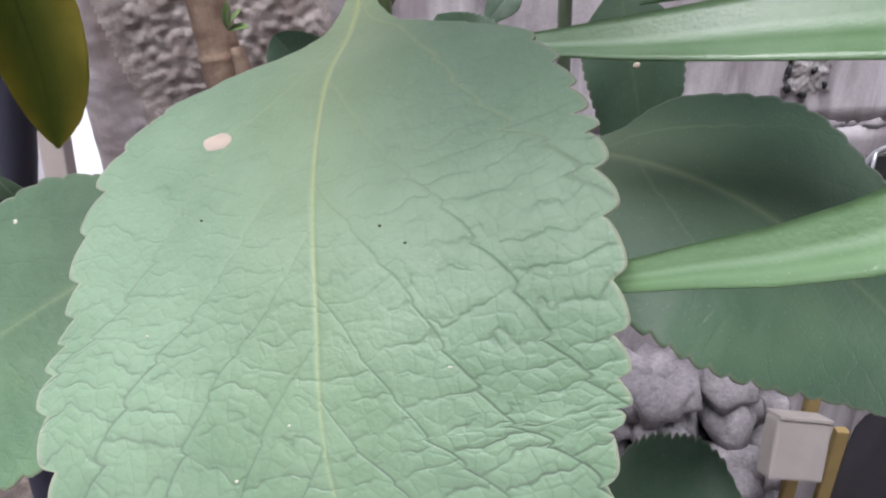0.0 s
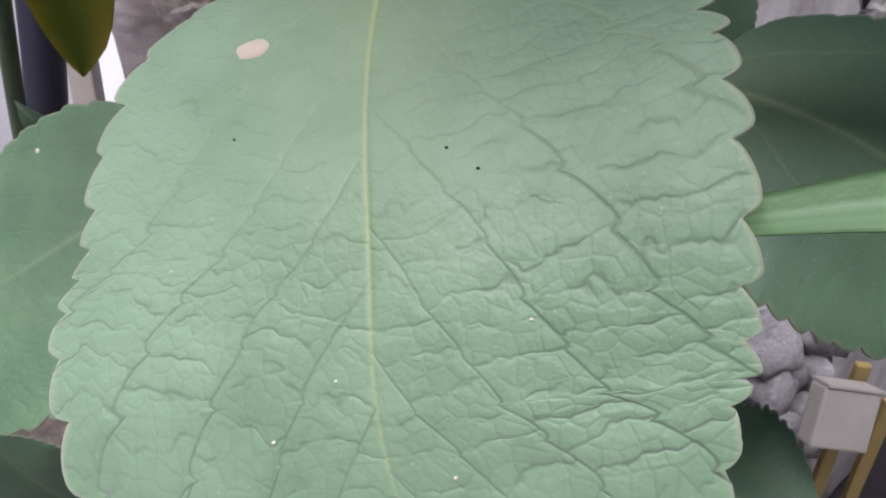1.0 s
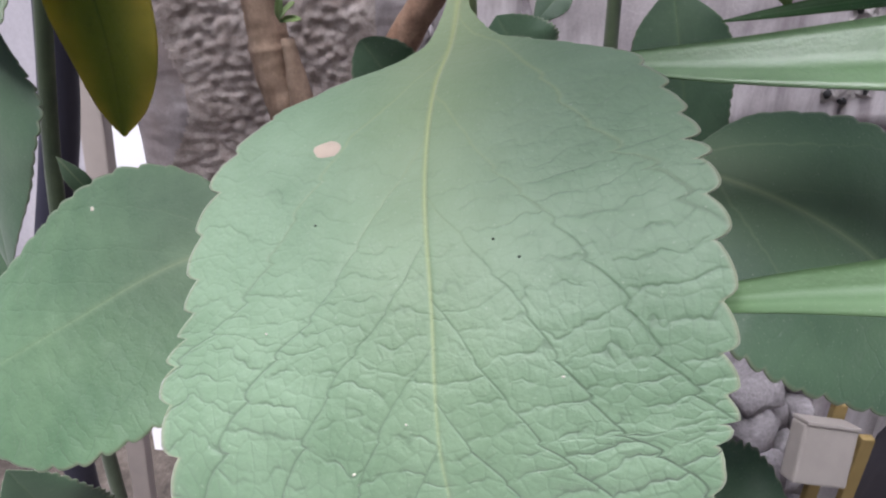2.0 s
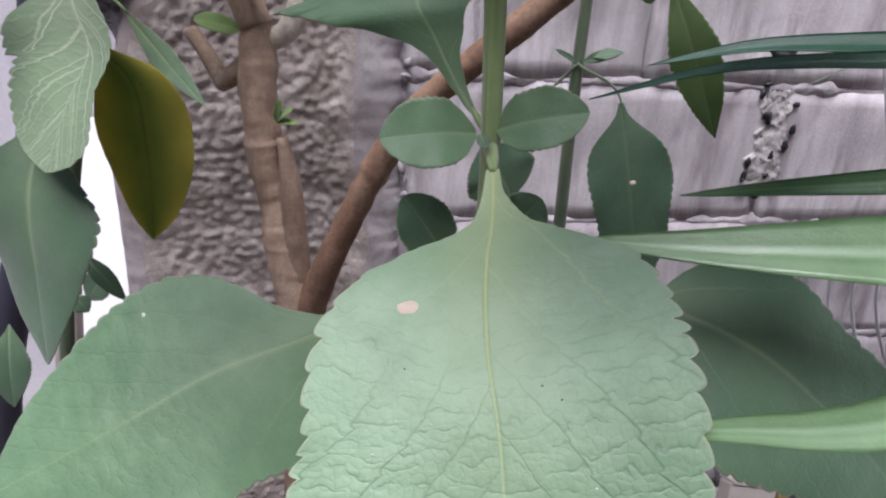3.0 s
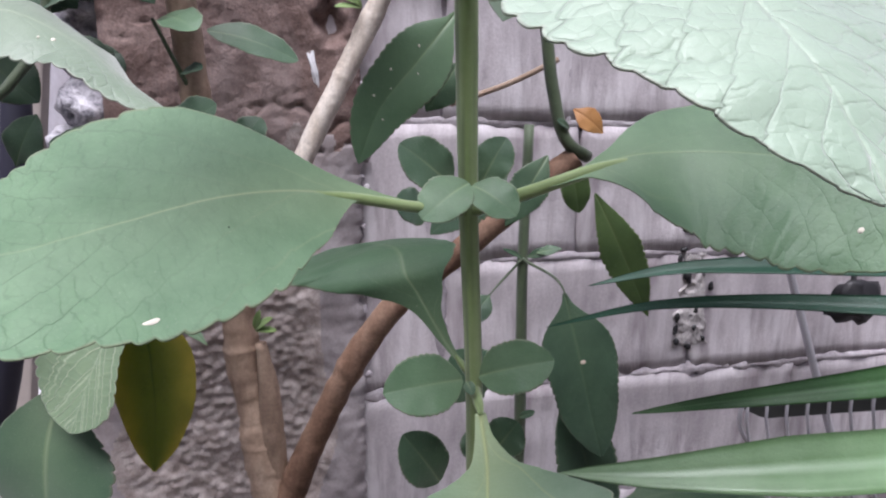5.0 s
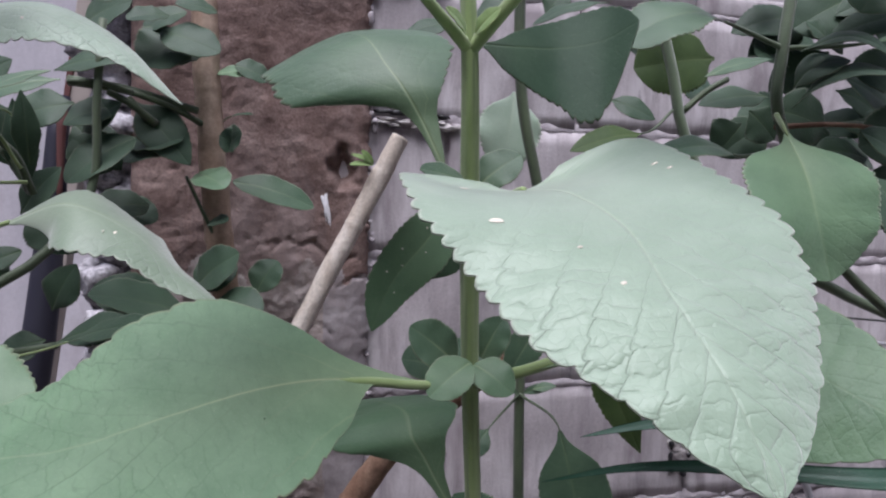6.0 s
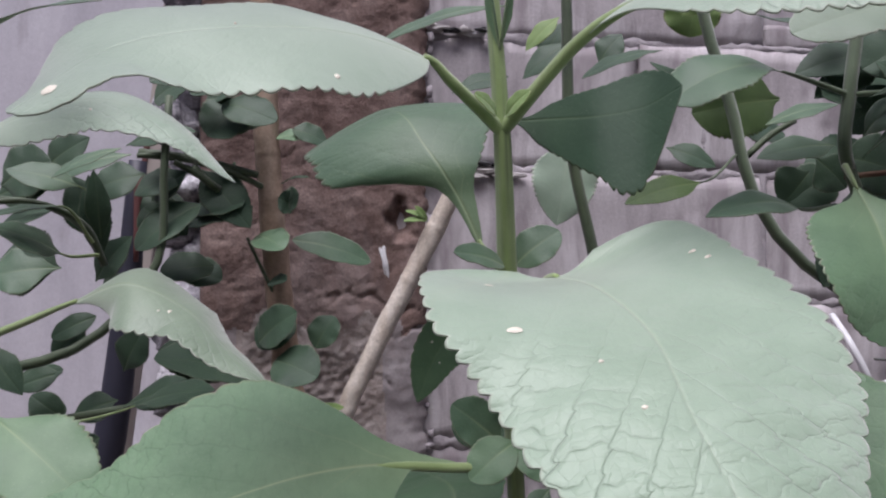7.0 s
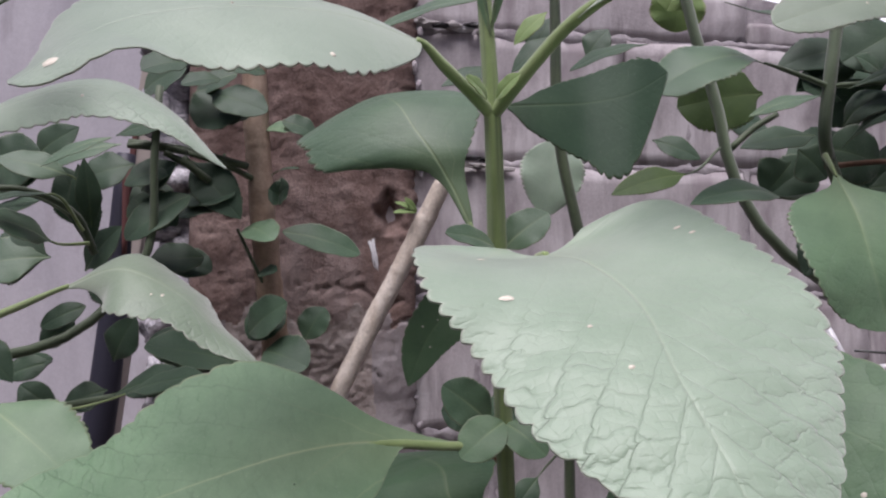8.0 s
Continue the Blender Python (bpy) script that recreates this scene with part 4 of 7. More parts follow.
def rough_pier():
    """The pitted cement pier: pebbly low down, cracked and brown higher up, with one deep hole."""
    u0, u1, z0, z1, nu, nz = -0.37, -0.085, 0.0, 1.86, 110, 560
    verts, faces = [], []
    hole = Vector((-0.118, 1.412))
    for k in range(nz + 1):
        for i in range(nu + 1):
            u, z = u0 + (u1 - u0) * i / nu, z0 + (z1 - z0) * k / nz
            p = Vector((u, z, 0.0))
            low = min(1.0, max(0.0, (1.27 + 0.05 * noise.noise(p * 9) - z) / 0.06))
            band = min(1.0, max(0.0, (0.098 + 0.035 * noise.noise(p * 7 + Vector((0, 0, 4))) - abs(u + 0.235)) / 0.03))
            dist, _ = noise.voronoi(Vector((u / 0.0095, z / 0.0078, 0.3)))
            pebble = max(0.0, 1 - dist[0] * 1.15)
            d = 0.008 * noise.noise(p * 6) + 0.003 * noise.noise(p * 28) + 0.001 * noise.noise(p * 90)
            d += low * band * (0.0065 * pebble - 0.009)
            if z > 1.2:
                wob = Vector((noise.noise(p * 25), noise.noise(p * 25 + Vector((7, 0, 0))), 0)) * 0.5
                crack = abs(noise.noise(Vector((u * 7, z * 15, 8)) + wob))
                d -= 0.008 * math.exp(-(crack / 0.012) ** 2) * max(0.0, 0.25 + noise.noise(p * 4 + Vector((0, 3, 0))))
                d -= 0.005 * max(0.0, noise.noise(Vector((u * 75, z * 110, 2))) - 0.15) * (0.4 + max(0.0, noise.noise(p * 11)))
                d += 0.0007 * noise.noise(p * 200)
            hd = math.hypot((u - hole.x) / 0.014, (z - hole.y) / 0.020)
            hd *= 1 + 0.55 * noise.noise(p * 70 + Vector((4, 0, 0)))
            d -= 0.026 * math.exp(-hd ** 3)
            edge = min(u - u0, u1 - u)
            d -= 0.014 * math.exp(-edge / 0.008)
            ragged = (i / nu) ** 10 * (0.007 * noise.noise(Vector((z * 45, 3, 1))) + 0.004 * noise.noise(Vector((z * 140, 7, 1))))
            flare = -0.048 * (1 - i / nu) ** 3 * min(1.0, max(0.0, (1.24 - z) / 0.2))
            verts.append(at_wall(u + ragged + flare, 0.022 + d, z))
    for k in range(nz):
        for i in range(nu):
            q = k * (nu + 1) + i
            faces.append((q, q + 1, q + nu + 2, q + nu + 1))
    slots = []
    for k in range(nz):
        for i in range(nu):
            u, z = u0 + (u1 - u0) * i / nu, z0 + (z1 - z0) * k / nz
            under_line = z < 1.27 + 0.05 * noise.noise(Vector((u, z, 0)) * 9) + 0.03 * noise.noise(Vector((u, z, 5)) * 40)
            outside = abs(u + 0.235) > 0.098 + 0.035 * noise.noise(Vector((u, z, 0)) * 7 + Vector((0, 0, 4)))
            slots.append((2 if outside else 1) if under_line else 0)
    c = len(verts)
    border = ([i for i in range(nu + 1)] + [k * (nu + 1) + nu for k in range(1, nz + 1)]
              + [nz * (nu + 1) + i for i in range(nu - 1, -1, -1)] + [k * (nu + 1) for k in range(nz - 1, 0, -1)])
    for b in border:
        i, k = b % (nu + 1), b // (nu + 1)
        verts.append(at_wall(u0 + (u1 - u0) * i / nu, -0.2, z0 + (z1 - z0) * k / nz))
    m = len(border)
    for k in range(m):
        faces.append((border[k], c + k, c + (k + 1) % m, border[(k + 1) % m]))
    return tagged(mesh_object("wall_pier", verts, faces, [ROUGH, PEBBLES, SMOOTH], slots=slots + [2] * m), "pitted brown cement pier with exposed pebbles and cracks", "wall", kind="structure")


def mortar_line(wall, start, end, half, seed):
    """A low, ragged ridge of mortar along a joint, from start to end (u, z)."""
    long = math.hypot(end[0] - start[0], end[1] - start[1])
    n, rows = int(long / 0.004), 10
    du, dz = (end[0] - start[0]) / long, (end[1] - start[1]) / long
    verts, faces = [], []
    for i in range(n + 1):
        for k in range(rows + 1):
            v = 2 * k / rows - 1
            s = long * i / n
            p = Vector((s * 45, v * half * 45, seed))
            wide = half * (0.6 + 1.6 * abs(noise.noise(Vector((s * 30, 0, seed)))))
            out = 0.0014 * (1 - v * v) * (0.4 + noise.noise(p)) + 0.0009 * noise.noise(p * 3.1) - 0.0010 - 0.003 * v * v - 0.004 * max(0.0, 0.15 - noise.noise(Vector((s * 9, 3, seed))))
            verts.append(at_wall(start[0] + du * s - dz * v * wide, 0.001 + out, start[1] + dz * s + du * v * wide))
    for i in range(n):
        for k in range(rows):
            q = i * (rows + 1) + k
            faces.append((q, q + 1, q + rows + 2, q + rows + 1) if du > 0.5 else (q, q + rows + 1, q + rows + 2, q + 1))
    mesh_object("mortar_joint", verts, faces, [MORTAR], wall)


def wall_smears(wall):
    for k in range(-3, 4):
        z = JOINT + COURSE * k
        mortar_line(wall, (-0.085, z), (1.0, z), 0.009, k * 3.1)
    for u, z0, z1 in ((0.305, 1.482, 1.66), (0.395, 1.302, 1.482), (0.0, 1.122, 1.302), (0.02, 0.942, 1.122), (0.19, 1.302, 1.482)):
        mortar_line(wall, (u, z0), (u, z1), 0.009, u * 17 + z0)


wall_smears(back_wall())
rough_pier()


def rubble_edge():
    """Broken, whitewashed stones down the open side of the pier."""
    th = thing("rubble_edge", at_wall(-0.40, 0.0, 0.0), "broken whitewashed stones down the side of a cement pier", "stonework", kind="structure")
    rnd = random.Random(4)
    z = 1.17
    while z < 1.8:
        bm = bmesh.new()
        lump(bm, at_wall(-0.395 + rnd.uniform(-0.012, 0.012), rnd.uniform(-0.05, 0.0), z), (rnd.uniform(.028, .04), rnd.uniform(.03, .05), rnd.uniform(.022, .035)), z * 40, 1.0, 3)
        part("stone", bm, LICHEN, th, smooth=True)
        z += rnd.uniform(0.04, 0.055)
    return th


rubble_edge()

# white wall, seen through the gap beside the pier
bm = bmesh.new()
bmesh.ops.create_cube(bm, size=1.0, matrix=pose(-1.75, 1.36, 1.25) @ Matrix.Diagonal((2.86, 0.14, 2.5, 1)))
tagged(part("wall_white", bm, WHITE), "whitewashed wall of the neighbouring house", "wall", kind="structure")

# unseen walls added to close the place behind and beside, holding back low light
for nm, size, at, lab in (("wall_house", (6.0, 0.2, 3.3), (0.2, -1.75, 1.65), "unseen plain wall added across the yard to block low sky light"),
                          ("wall_side", (0.2, 3.6, 2.6), (2.3, 0.1, 1.3), "unseen plain wall added to hold back side light"),
                          ("wall_end", (0.2, 3.2, 2.6), (-2.9, 0.0, 1.3), "unseen plain wall added to hold back side light")):
    bm = bmesh.new()
    bmesh.ops.create_cube(bm, size=1.0, matrix=pose(*at) @ Matrix.Diagonal((*size, 1)))
    tagged(part(nm, bm, BLOCK), lab, "wall", kind="structure")

# bright overcast sky over the wall, far away
m, nt, bsdf = material("overcast_cloud")
em = nt.nodes.new("ShaderNodeEmission")
nt.links.new(ramp(nt, noise_tex(nt, 0.02, 4.0), [(0.3, (0.86, 0.9, 1.0)), (0.7, (1.0, 1.0, 1.0))]), em.inputs["Color"])
em.inputs["Strength"].default_value = 1.3
nt.links.new(em.outputs[0], nt.nodes["Material Output"].inputs["Surface"])
bm = bmesh.new()
bmesh.ops.create_grid(bm, x_segments=8, y_segments=4, size=1.0, matrix=pose(0, 150, 85, 90, 0, 0) @ Matrix.Diagonal((200, 87, 1, 1)))
tagged(part("backdrop", bm, m), "white overcast sky far beyond the wall", "sky", kind="structure")

# ---- boards and pole in the gap
pole = thing("post", (-0.700, 0.70, 0.0), "dark bent metal post with a narrow top and faded red stripe", "post")
tube("shaft", [(-0.700, 0.70, 0.0), (-0.612, 0.70, 0.72), (-0.522, 0.70, 0.98), (-0.482, 0.70, 1.17), (-0.466, 0.70, 1.32), (-0.459, 0.70, 1.42), (-0.454, 0.70, 1.490)], [0.0225, 0.0225, 0.0225, 0.0225, 0.022, 0.018, 0.011], POLE, pole, 18, 30)
tube("stripe", [(-0.4475, 0.6840, 1.36), (-0.4445, 0.6840, 1.47)], [0.003, 0.006], RED, pole, 10, 6)
board = thing("board", (-0.665, 0.82, 0.0), "weathered upright board with flaking red paint leaning in the gap", "board")
slab("plank", (0.036, 0.02, 1.80), (-0.560, 0.80, 0.90), TAN, board, 0.003, (0, 7.6, 0))
for z, high in ((1.435, 0.05), (1.525, 0.07), (1.33, 0.03)):
    slab("paint", (0.008, 0.004, high), (-0.560 + 0.1334 * (z - 0.90) - 0.012, 0.789, z), RED, board, 0.001, (0, 7.6, 0))
# Added white panel, tilted to the sky, in place of the bright gap.
panel = thing("bright_gap_panel", (-0.78, 1.16, 0.0), "made-up white panel standing in for the bright space beyond the gap", "board")
slab("plank", (0.15, 0.012, 0.95), (-0.785, 1.19, 0.467), SHEET, panel, 0.002, (-8, 0, 0))

# ---------------------------------------------------------------- the main shrub
N0 = (0.002, 0.262, 1.055)
N1, N2 = (0.000, 0.259, 1.150), (-0.004, 0.262, 1.246)
N3, N4, N5 = (-0.0103, 0.2320, 1.3607), (-0.0138, 0.2150, 1.4265), (-0.0186, 0.2080, 1.4869)
shrub = thing("shrub", (0.0, 0.28, 0.0), "velvety pale green shrub with large toothed leaves in pairs", "plant", "shrub stems")
tube("stem", [(0.0, 0.30, 0.0), (0.012, 0.285, 0.6), N0, N1, N2, N3, N4, N5, (-0.0220, 0.2050, 1.5218)],
     [0.007, 0.006, 0.0050, 0.0046, 0.0043, 0.0043, 0.0043, 0.0052, 0.003], STEM, shrub, 20, 90, 0.6)

# the large front leaf, drooping
leaf(shrub, [(0.0009, 0.2381, 1.1443), (0.0007, 0.2118, 1.1300), (-0.0016, 0.1917, 1.1212), (-0.0010, 0.1672, 1.1032), (0.0041, 0.1409, 1.0814), (0.0082, 0.1224, 1.0566), (0.0186, 0.1075, 1.0208), (0.0173, 0.1043, 0.9933)],
     ((-0.976, 0.068, -0.222), (-0.959, -0.037, -0.211)), (0.0678, 0.0725), kinds=("front_wide", "front_sloped"), nu=440, nv=110, teeth=19, depth=0.058, fold=0.02, curl=(0.071, -0.03),
     wave=0.02, quilt=0.00015, laterals=6, petiole=[N1], stalk=0.0030,
     spots=[(0.325, 0.50, 0.0031, SPOT_BROWN), (0.62, -0.45, 0.0003, SPOT), (0.7, 0.3, 0.00035, SPOT), (0.55, 0.62, 0.0003, SPOT), (0.75, -0.2, 0.0003, SPOT), (0.66, 0.1, 0.00025, SPOT), (0.475, -0.25, 0.0003, SPOT_DARK), (0.50, -0.32, 0.0003, SPOT_DARK), (0.42, 0.45, 0.0003, SPOT_DARK)], label="large pale green drooping leaf with a quilted, veined surface", seed=1)
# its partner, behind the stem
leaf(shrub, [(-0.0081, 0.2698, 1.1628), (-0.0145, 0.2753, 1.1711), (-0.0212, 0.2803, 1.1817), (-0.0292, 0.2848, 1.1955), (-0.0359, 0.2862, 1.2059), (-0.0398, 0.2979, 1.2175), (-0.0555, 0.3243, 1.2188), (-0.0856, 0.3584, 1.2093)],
     ((0.996, -0.031, 0.123), (0.875, 0.297, 0.204)), (0.0627, 0.0371), top=MID_SHADED, kinds=("reach_out", "reach_in"), nu=160, nv=28, teeth=10, depth=0.035, fold=-0.08, curl=(-0.109, -0.069), quilt=0.0002,
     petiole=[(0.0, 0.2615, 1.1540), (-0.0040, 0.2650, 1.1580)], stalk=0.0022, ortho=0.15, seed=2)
# left and right pair
leaf(shrub, [(-0.0349, 0.2390, 1.2514), (-0.0600, 0.2235, 1.2572), (-0.0841, 0.2090, 1.2612), (-0.1120, 0.1955, 1.2597), (-0.1469, 0.1855, 1.2508), (-0.1885, 0.1690, 1.2402), (-0.2398, 0.1596, 1.2397)],
     ((-0.262, 0.617, 0.634), (-0.297, 0.746, 0.59)), (0.0572, 0.0698), top=SIDE, kinds=("side_lobe", "side_wing"), nu=240, nv=44, teeth=17, depth=0.045, fold=-0.10, curl=(0.059, 0.054), wave=0.03, quilt=0.00038,
     laterals=7, petiole=[N2], tooth_from=(0.20, 0.40), stalk_to=0.3, stalk=0.0028, spots=[(0.56, -0.87, 0.0022, SPOT), (0.79, -0.60, 0.0008, SPOT), (0.40, -0.30, 0.0004, SPOT_DARK)],
     label="large pale green side leaf with a bleached spot", seed=3)
# Right leaf in the dimmer green, with shade from above put into it.
leaf(shrub, [(0.0234, 0.2470, 1.2575), (0.0390, 0.2401, 1.2629), (0.0679, 0.2401, 1.2748), (0.1028, 0.2388, 1.2779), (0.1439, 0.2055, 1.2746), (0.1871, 0.1495, 1.2474)],
     ((-0.373, -0.686, -0.46), (-0.134, -0.524, -0.8)), (0.0470, 0.0551), top=DIMMED, kinds=("mate_wing", "mate_lobe"), nu=220, nv=40, teeth=17, depth=0.045, fold=-0.08, curl=(-0.009, -0.001), wave=0.03, quilt=0.00038,
     laterals=7, petiole=[N2], tooth_from=(0.40, 0.22), stalk_to=0.34, stalk=0.0034, spots=[(0.8, 0.5, 0.0012, SPOT)],
     label="large pale green side leaf, partly under another", seed=4)
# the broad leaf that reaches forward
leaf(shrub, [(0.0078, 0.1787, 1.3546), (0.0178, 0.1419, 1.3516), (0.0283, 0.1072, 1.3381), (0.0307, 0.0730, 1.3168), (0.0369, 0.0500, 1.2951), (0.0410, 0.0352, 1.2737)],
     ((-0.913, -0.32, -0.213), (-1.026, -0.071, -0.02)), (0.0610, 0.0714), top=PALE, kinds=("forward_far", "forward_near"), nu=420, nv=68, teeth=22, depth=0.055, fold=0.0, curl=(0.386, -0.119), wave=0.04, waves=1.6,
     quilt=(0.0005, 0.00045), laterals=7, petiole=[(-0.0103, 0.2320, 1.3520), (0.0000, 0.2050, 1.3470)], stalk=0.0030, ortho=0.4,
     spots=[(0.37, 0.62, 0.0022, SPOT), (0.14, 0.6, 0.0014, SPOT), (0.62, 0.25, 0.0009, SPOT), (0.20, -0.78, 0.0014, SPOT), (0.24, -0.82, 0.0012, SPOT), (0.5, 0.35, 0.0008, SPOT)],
     label="broad downy leaf, pale with sky light, reaching forward from the stem", seed=5)
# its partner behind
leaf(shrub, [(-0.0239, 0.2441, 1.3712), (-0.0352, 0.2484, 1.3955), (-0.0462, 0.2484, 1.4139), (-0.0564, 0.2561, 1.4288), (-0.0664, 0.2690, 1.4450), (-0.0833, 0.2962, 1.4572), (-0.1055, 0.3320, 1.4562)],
     ((1.011, -0.05, 0.009), (0.765, 0.152, 0.377)), (0.0646, 0.0482), top=SHADED, kinds=("shelf_out", "shelf_in"), nu=180, nv=32, teeth=18, depth=0.07, fold=-0.08, curl=(-0.143, -0.124), quilt=0.0002,
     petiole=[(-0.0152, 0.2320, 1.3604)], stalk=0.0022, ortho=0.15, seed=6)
# topmost visible pair
leaf(shrub, [(-0.0497, 0.1873, 1.4547), (-0.0757, 0.1671, 1.4578), (-0.1188, 0.1368, 1.4512), (-0.1547, 0.1093, 1.4335), (-0.1736, 0.0901, 1.4077)],
     ((-0.009, 0.865, 0.497), (-0.01, 0.693, 0.704)), (0.0490, 0.0436), top=PALE, kinds=("arch_front", "arch_back"), nu=240, nv=40, teeth=19, depth=0.07, fold=-0.02, curl=(-0.171, -0.087), wave=0.03,
     laterals=7, petiole=[N4, (-0.0264, 0.2053, 1.4364), (-0.0389, 0.1956, 1.4462)], stalk=0.0032, spots=[(0.93, -0.2, 0.003, SPOT), (0.5, 0.1, 0.0006, SPOT_BROWN), (0.35, -0.8, 0.0012, SPOT)],
     label="large pale arching leaf seen almost edge on", seed=7)
leaf(shrub, [(0.0169, 0.1901, 1.4601), (0.0360, 0.1750, 1.4725), (0.0700, 0.1520, 1.4765), (0.1100, 0.1280, 1.4740), (0.1450, 0.1050, 1.4620)],
     ((-0.107, -0.871, -0.424), (-0.006, -0.696, -0.706)), (0.0439, 0.0470), top=PALE, kinds=("spoon", "spoon"), nu=200, nv=32, teeth=17, depth=0.07, fold=0.05, curl=(-0.069, -0.126), quilt=0.0003,
     petiole=[N4, (-0.0031, 0.2063, 1.4383), (0.0077, 0.1976, 1.45)], tooth_from=0.3, stalk_to=0.3, stalk=0.0034, seed=8)
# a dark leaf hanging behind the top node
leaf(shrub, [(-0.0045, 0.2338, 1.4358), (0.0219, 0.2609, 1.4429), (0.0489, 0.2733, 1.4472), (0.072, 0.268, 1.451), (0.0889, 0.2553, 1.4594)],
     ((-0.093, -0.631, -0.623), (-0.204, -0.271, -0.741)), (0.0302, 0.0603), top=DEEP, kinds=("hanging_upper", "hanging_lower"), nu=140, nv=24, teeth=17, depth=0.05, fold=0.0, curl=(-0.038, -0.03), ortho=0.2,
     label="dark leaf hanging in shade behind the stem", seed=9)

# little leaves in the axils
for b, t, w, f, sd in (
    ((-0.0067, 0.2560, 1.1560), (-0.0490, 0.2450, 1.1534), 0.0165, (0.1, -0.85, 0.5), 11),
    ((0.0018, 0.2560, 1.1577), (0.0401, 0.2450, 1.1697), 0.0146, (-0.1, -0.85, 0.5), 12),
    ((-0.0050, 0.2500, 1.1572), (-0.0026, 0.2440, 1.1520), 0.0031, (0, -0.9, 0.4), 13),
    ((-0.0128, 0.2620, 1.2583), (-0.0399, 0.2580, 1.2806), 0.0142, (0.1, -0.85, 0.5), 14),
    ((0.0040, 0.2750, 1.2589), (0.0175, 0.2750, 1.2839), 0.0114, (-0.1, -0.85, 0.5), 15),
    ((-0.0055, 0.2500, 1.2617), (-0.0296, 0.2380, 1.2448), 0.0128, (-0.2, -0.85, 0.5), 16),
    ((-0.0036, 0.2500, 1.2605), (0.0169, 0.2380, 1.2465), 0.0119, (0.2, -0.85, 0.5), 17),
    ((-0.0179, 0.2620, 1.0930), (-0.0386, 0.2580, 1.1241), 0.0142, (0.1, -0.85, 0.5), 18),
    ((0.0154, 0.2750, 1.1041), (0.0283, 0.2750, 1.1215), 0.0125, (-0.2, -0.85, 0.5), 19),
    ((-0.0119, 0.2250, 1.3592), (-0.0378, 0.2120, 1.3660), 0.0088, (-0.2, -0.7, 0.7), 20),
    ((-0.0062, 0.2350, 1.3592), (0.0181, 0.2380, 1.3778), 0.0117, (-0.3, -0.85, 0.4), 21),
    ((-0.0166, 0.2050, 1.4319), (-0.0277, 0.1950, 1.4404), 0.0051, (0, -0.8, 0.6), 22),
    ((-0.0125, 0.2050, 1.4319), (-0.0016, 0.1970, 1.4420), 0.0051, (0, -0.8, 0.6), 23),
):
    small_leaf(shrub, b, t, w, f, sd, nu=80, nv=10, teeth=11, depth=0.055, top=YOUNG if sd in (22, 23) else DIMMED if sd in (11, 12, 16, 17) else SHADED)
# folded young leaves at the tip
for b, t, w, f, sd in (((-0.0154, 0.2060, 1.4639), (-0.0227, 0.2000, 1.5028), 0.0033, (-0.7, -0.6, 0.2), 24), ((-0.0149, 0.2060, 1.4653), (-0.0092, 0.2000, 1.5026), 0.0033, (0.7, -0.6, 0.2), 25)):
    far_leaf(shrub, b, t, w, f, seed=sd, kinds=("lance", "lance"), fold=0.6, top=SIDE)

# lower pair, far left and right of the drooping leaf
leaf(shrub, [(-0.0625, 0.2872, 1.0437), (-0.0944, 0.2656, 1.0375), (-0.1313, 0.2485, 1.0273), (-0.1733, 0.2305, 1.0057), (-0.2387, 0.2102, 0.9698)],
     ((-0.174, 0.591, 0.747), (-0.281, 0.722, 0.621)), (0.0621, 0.0674), top=DIMMED, kinds=("low_lobe", "low_wing"), nu=180, nv=30, teeth=17, depth=0.045, fold=-0.08, curl=(-0.12, -0.067), wave=0.03, quilt=0.0003,
     petiole=[N0, (-0.0534, 0.2720, 1.0566)], stalk=0.0034, spots=[(0.5, 0.75, 0.0012, SPOT)], label="large shaded side leaf low on the shrub", seed=31)
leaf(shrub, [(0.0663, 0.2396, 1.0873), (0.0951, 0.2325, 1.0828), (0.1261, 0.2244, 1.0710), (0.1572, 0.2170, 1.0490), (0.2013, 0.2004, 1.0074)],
     ((-0.132, -0.74, -0.645), (-0.165, -0.688, -0.683)), (0.0493, 0.0592), top=SHADED, kinds=("shade_upper", "shade_lower"), nu=180, nv=30, teeth=17, depth=0.045, fold=0.06, curl=(-0.101, -0.073), wave=0.03, quilt=0.0003,
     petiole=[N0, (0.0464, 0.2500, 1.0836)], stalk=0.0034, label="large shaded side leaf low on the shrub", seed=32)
far_leaf(shrub, (0.0863, 0.2500, 0.9044), (0.1490, 0.2200, 0.9222), 0.0419, (0, -0.6, 0.8), 0.05, ("broad", "broad"), [(0.003, 0.262, 0.99)], 33, nu=120, nv=16, top=SHADED)

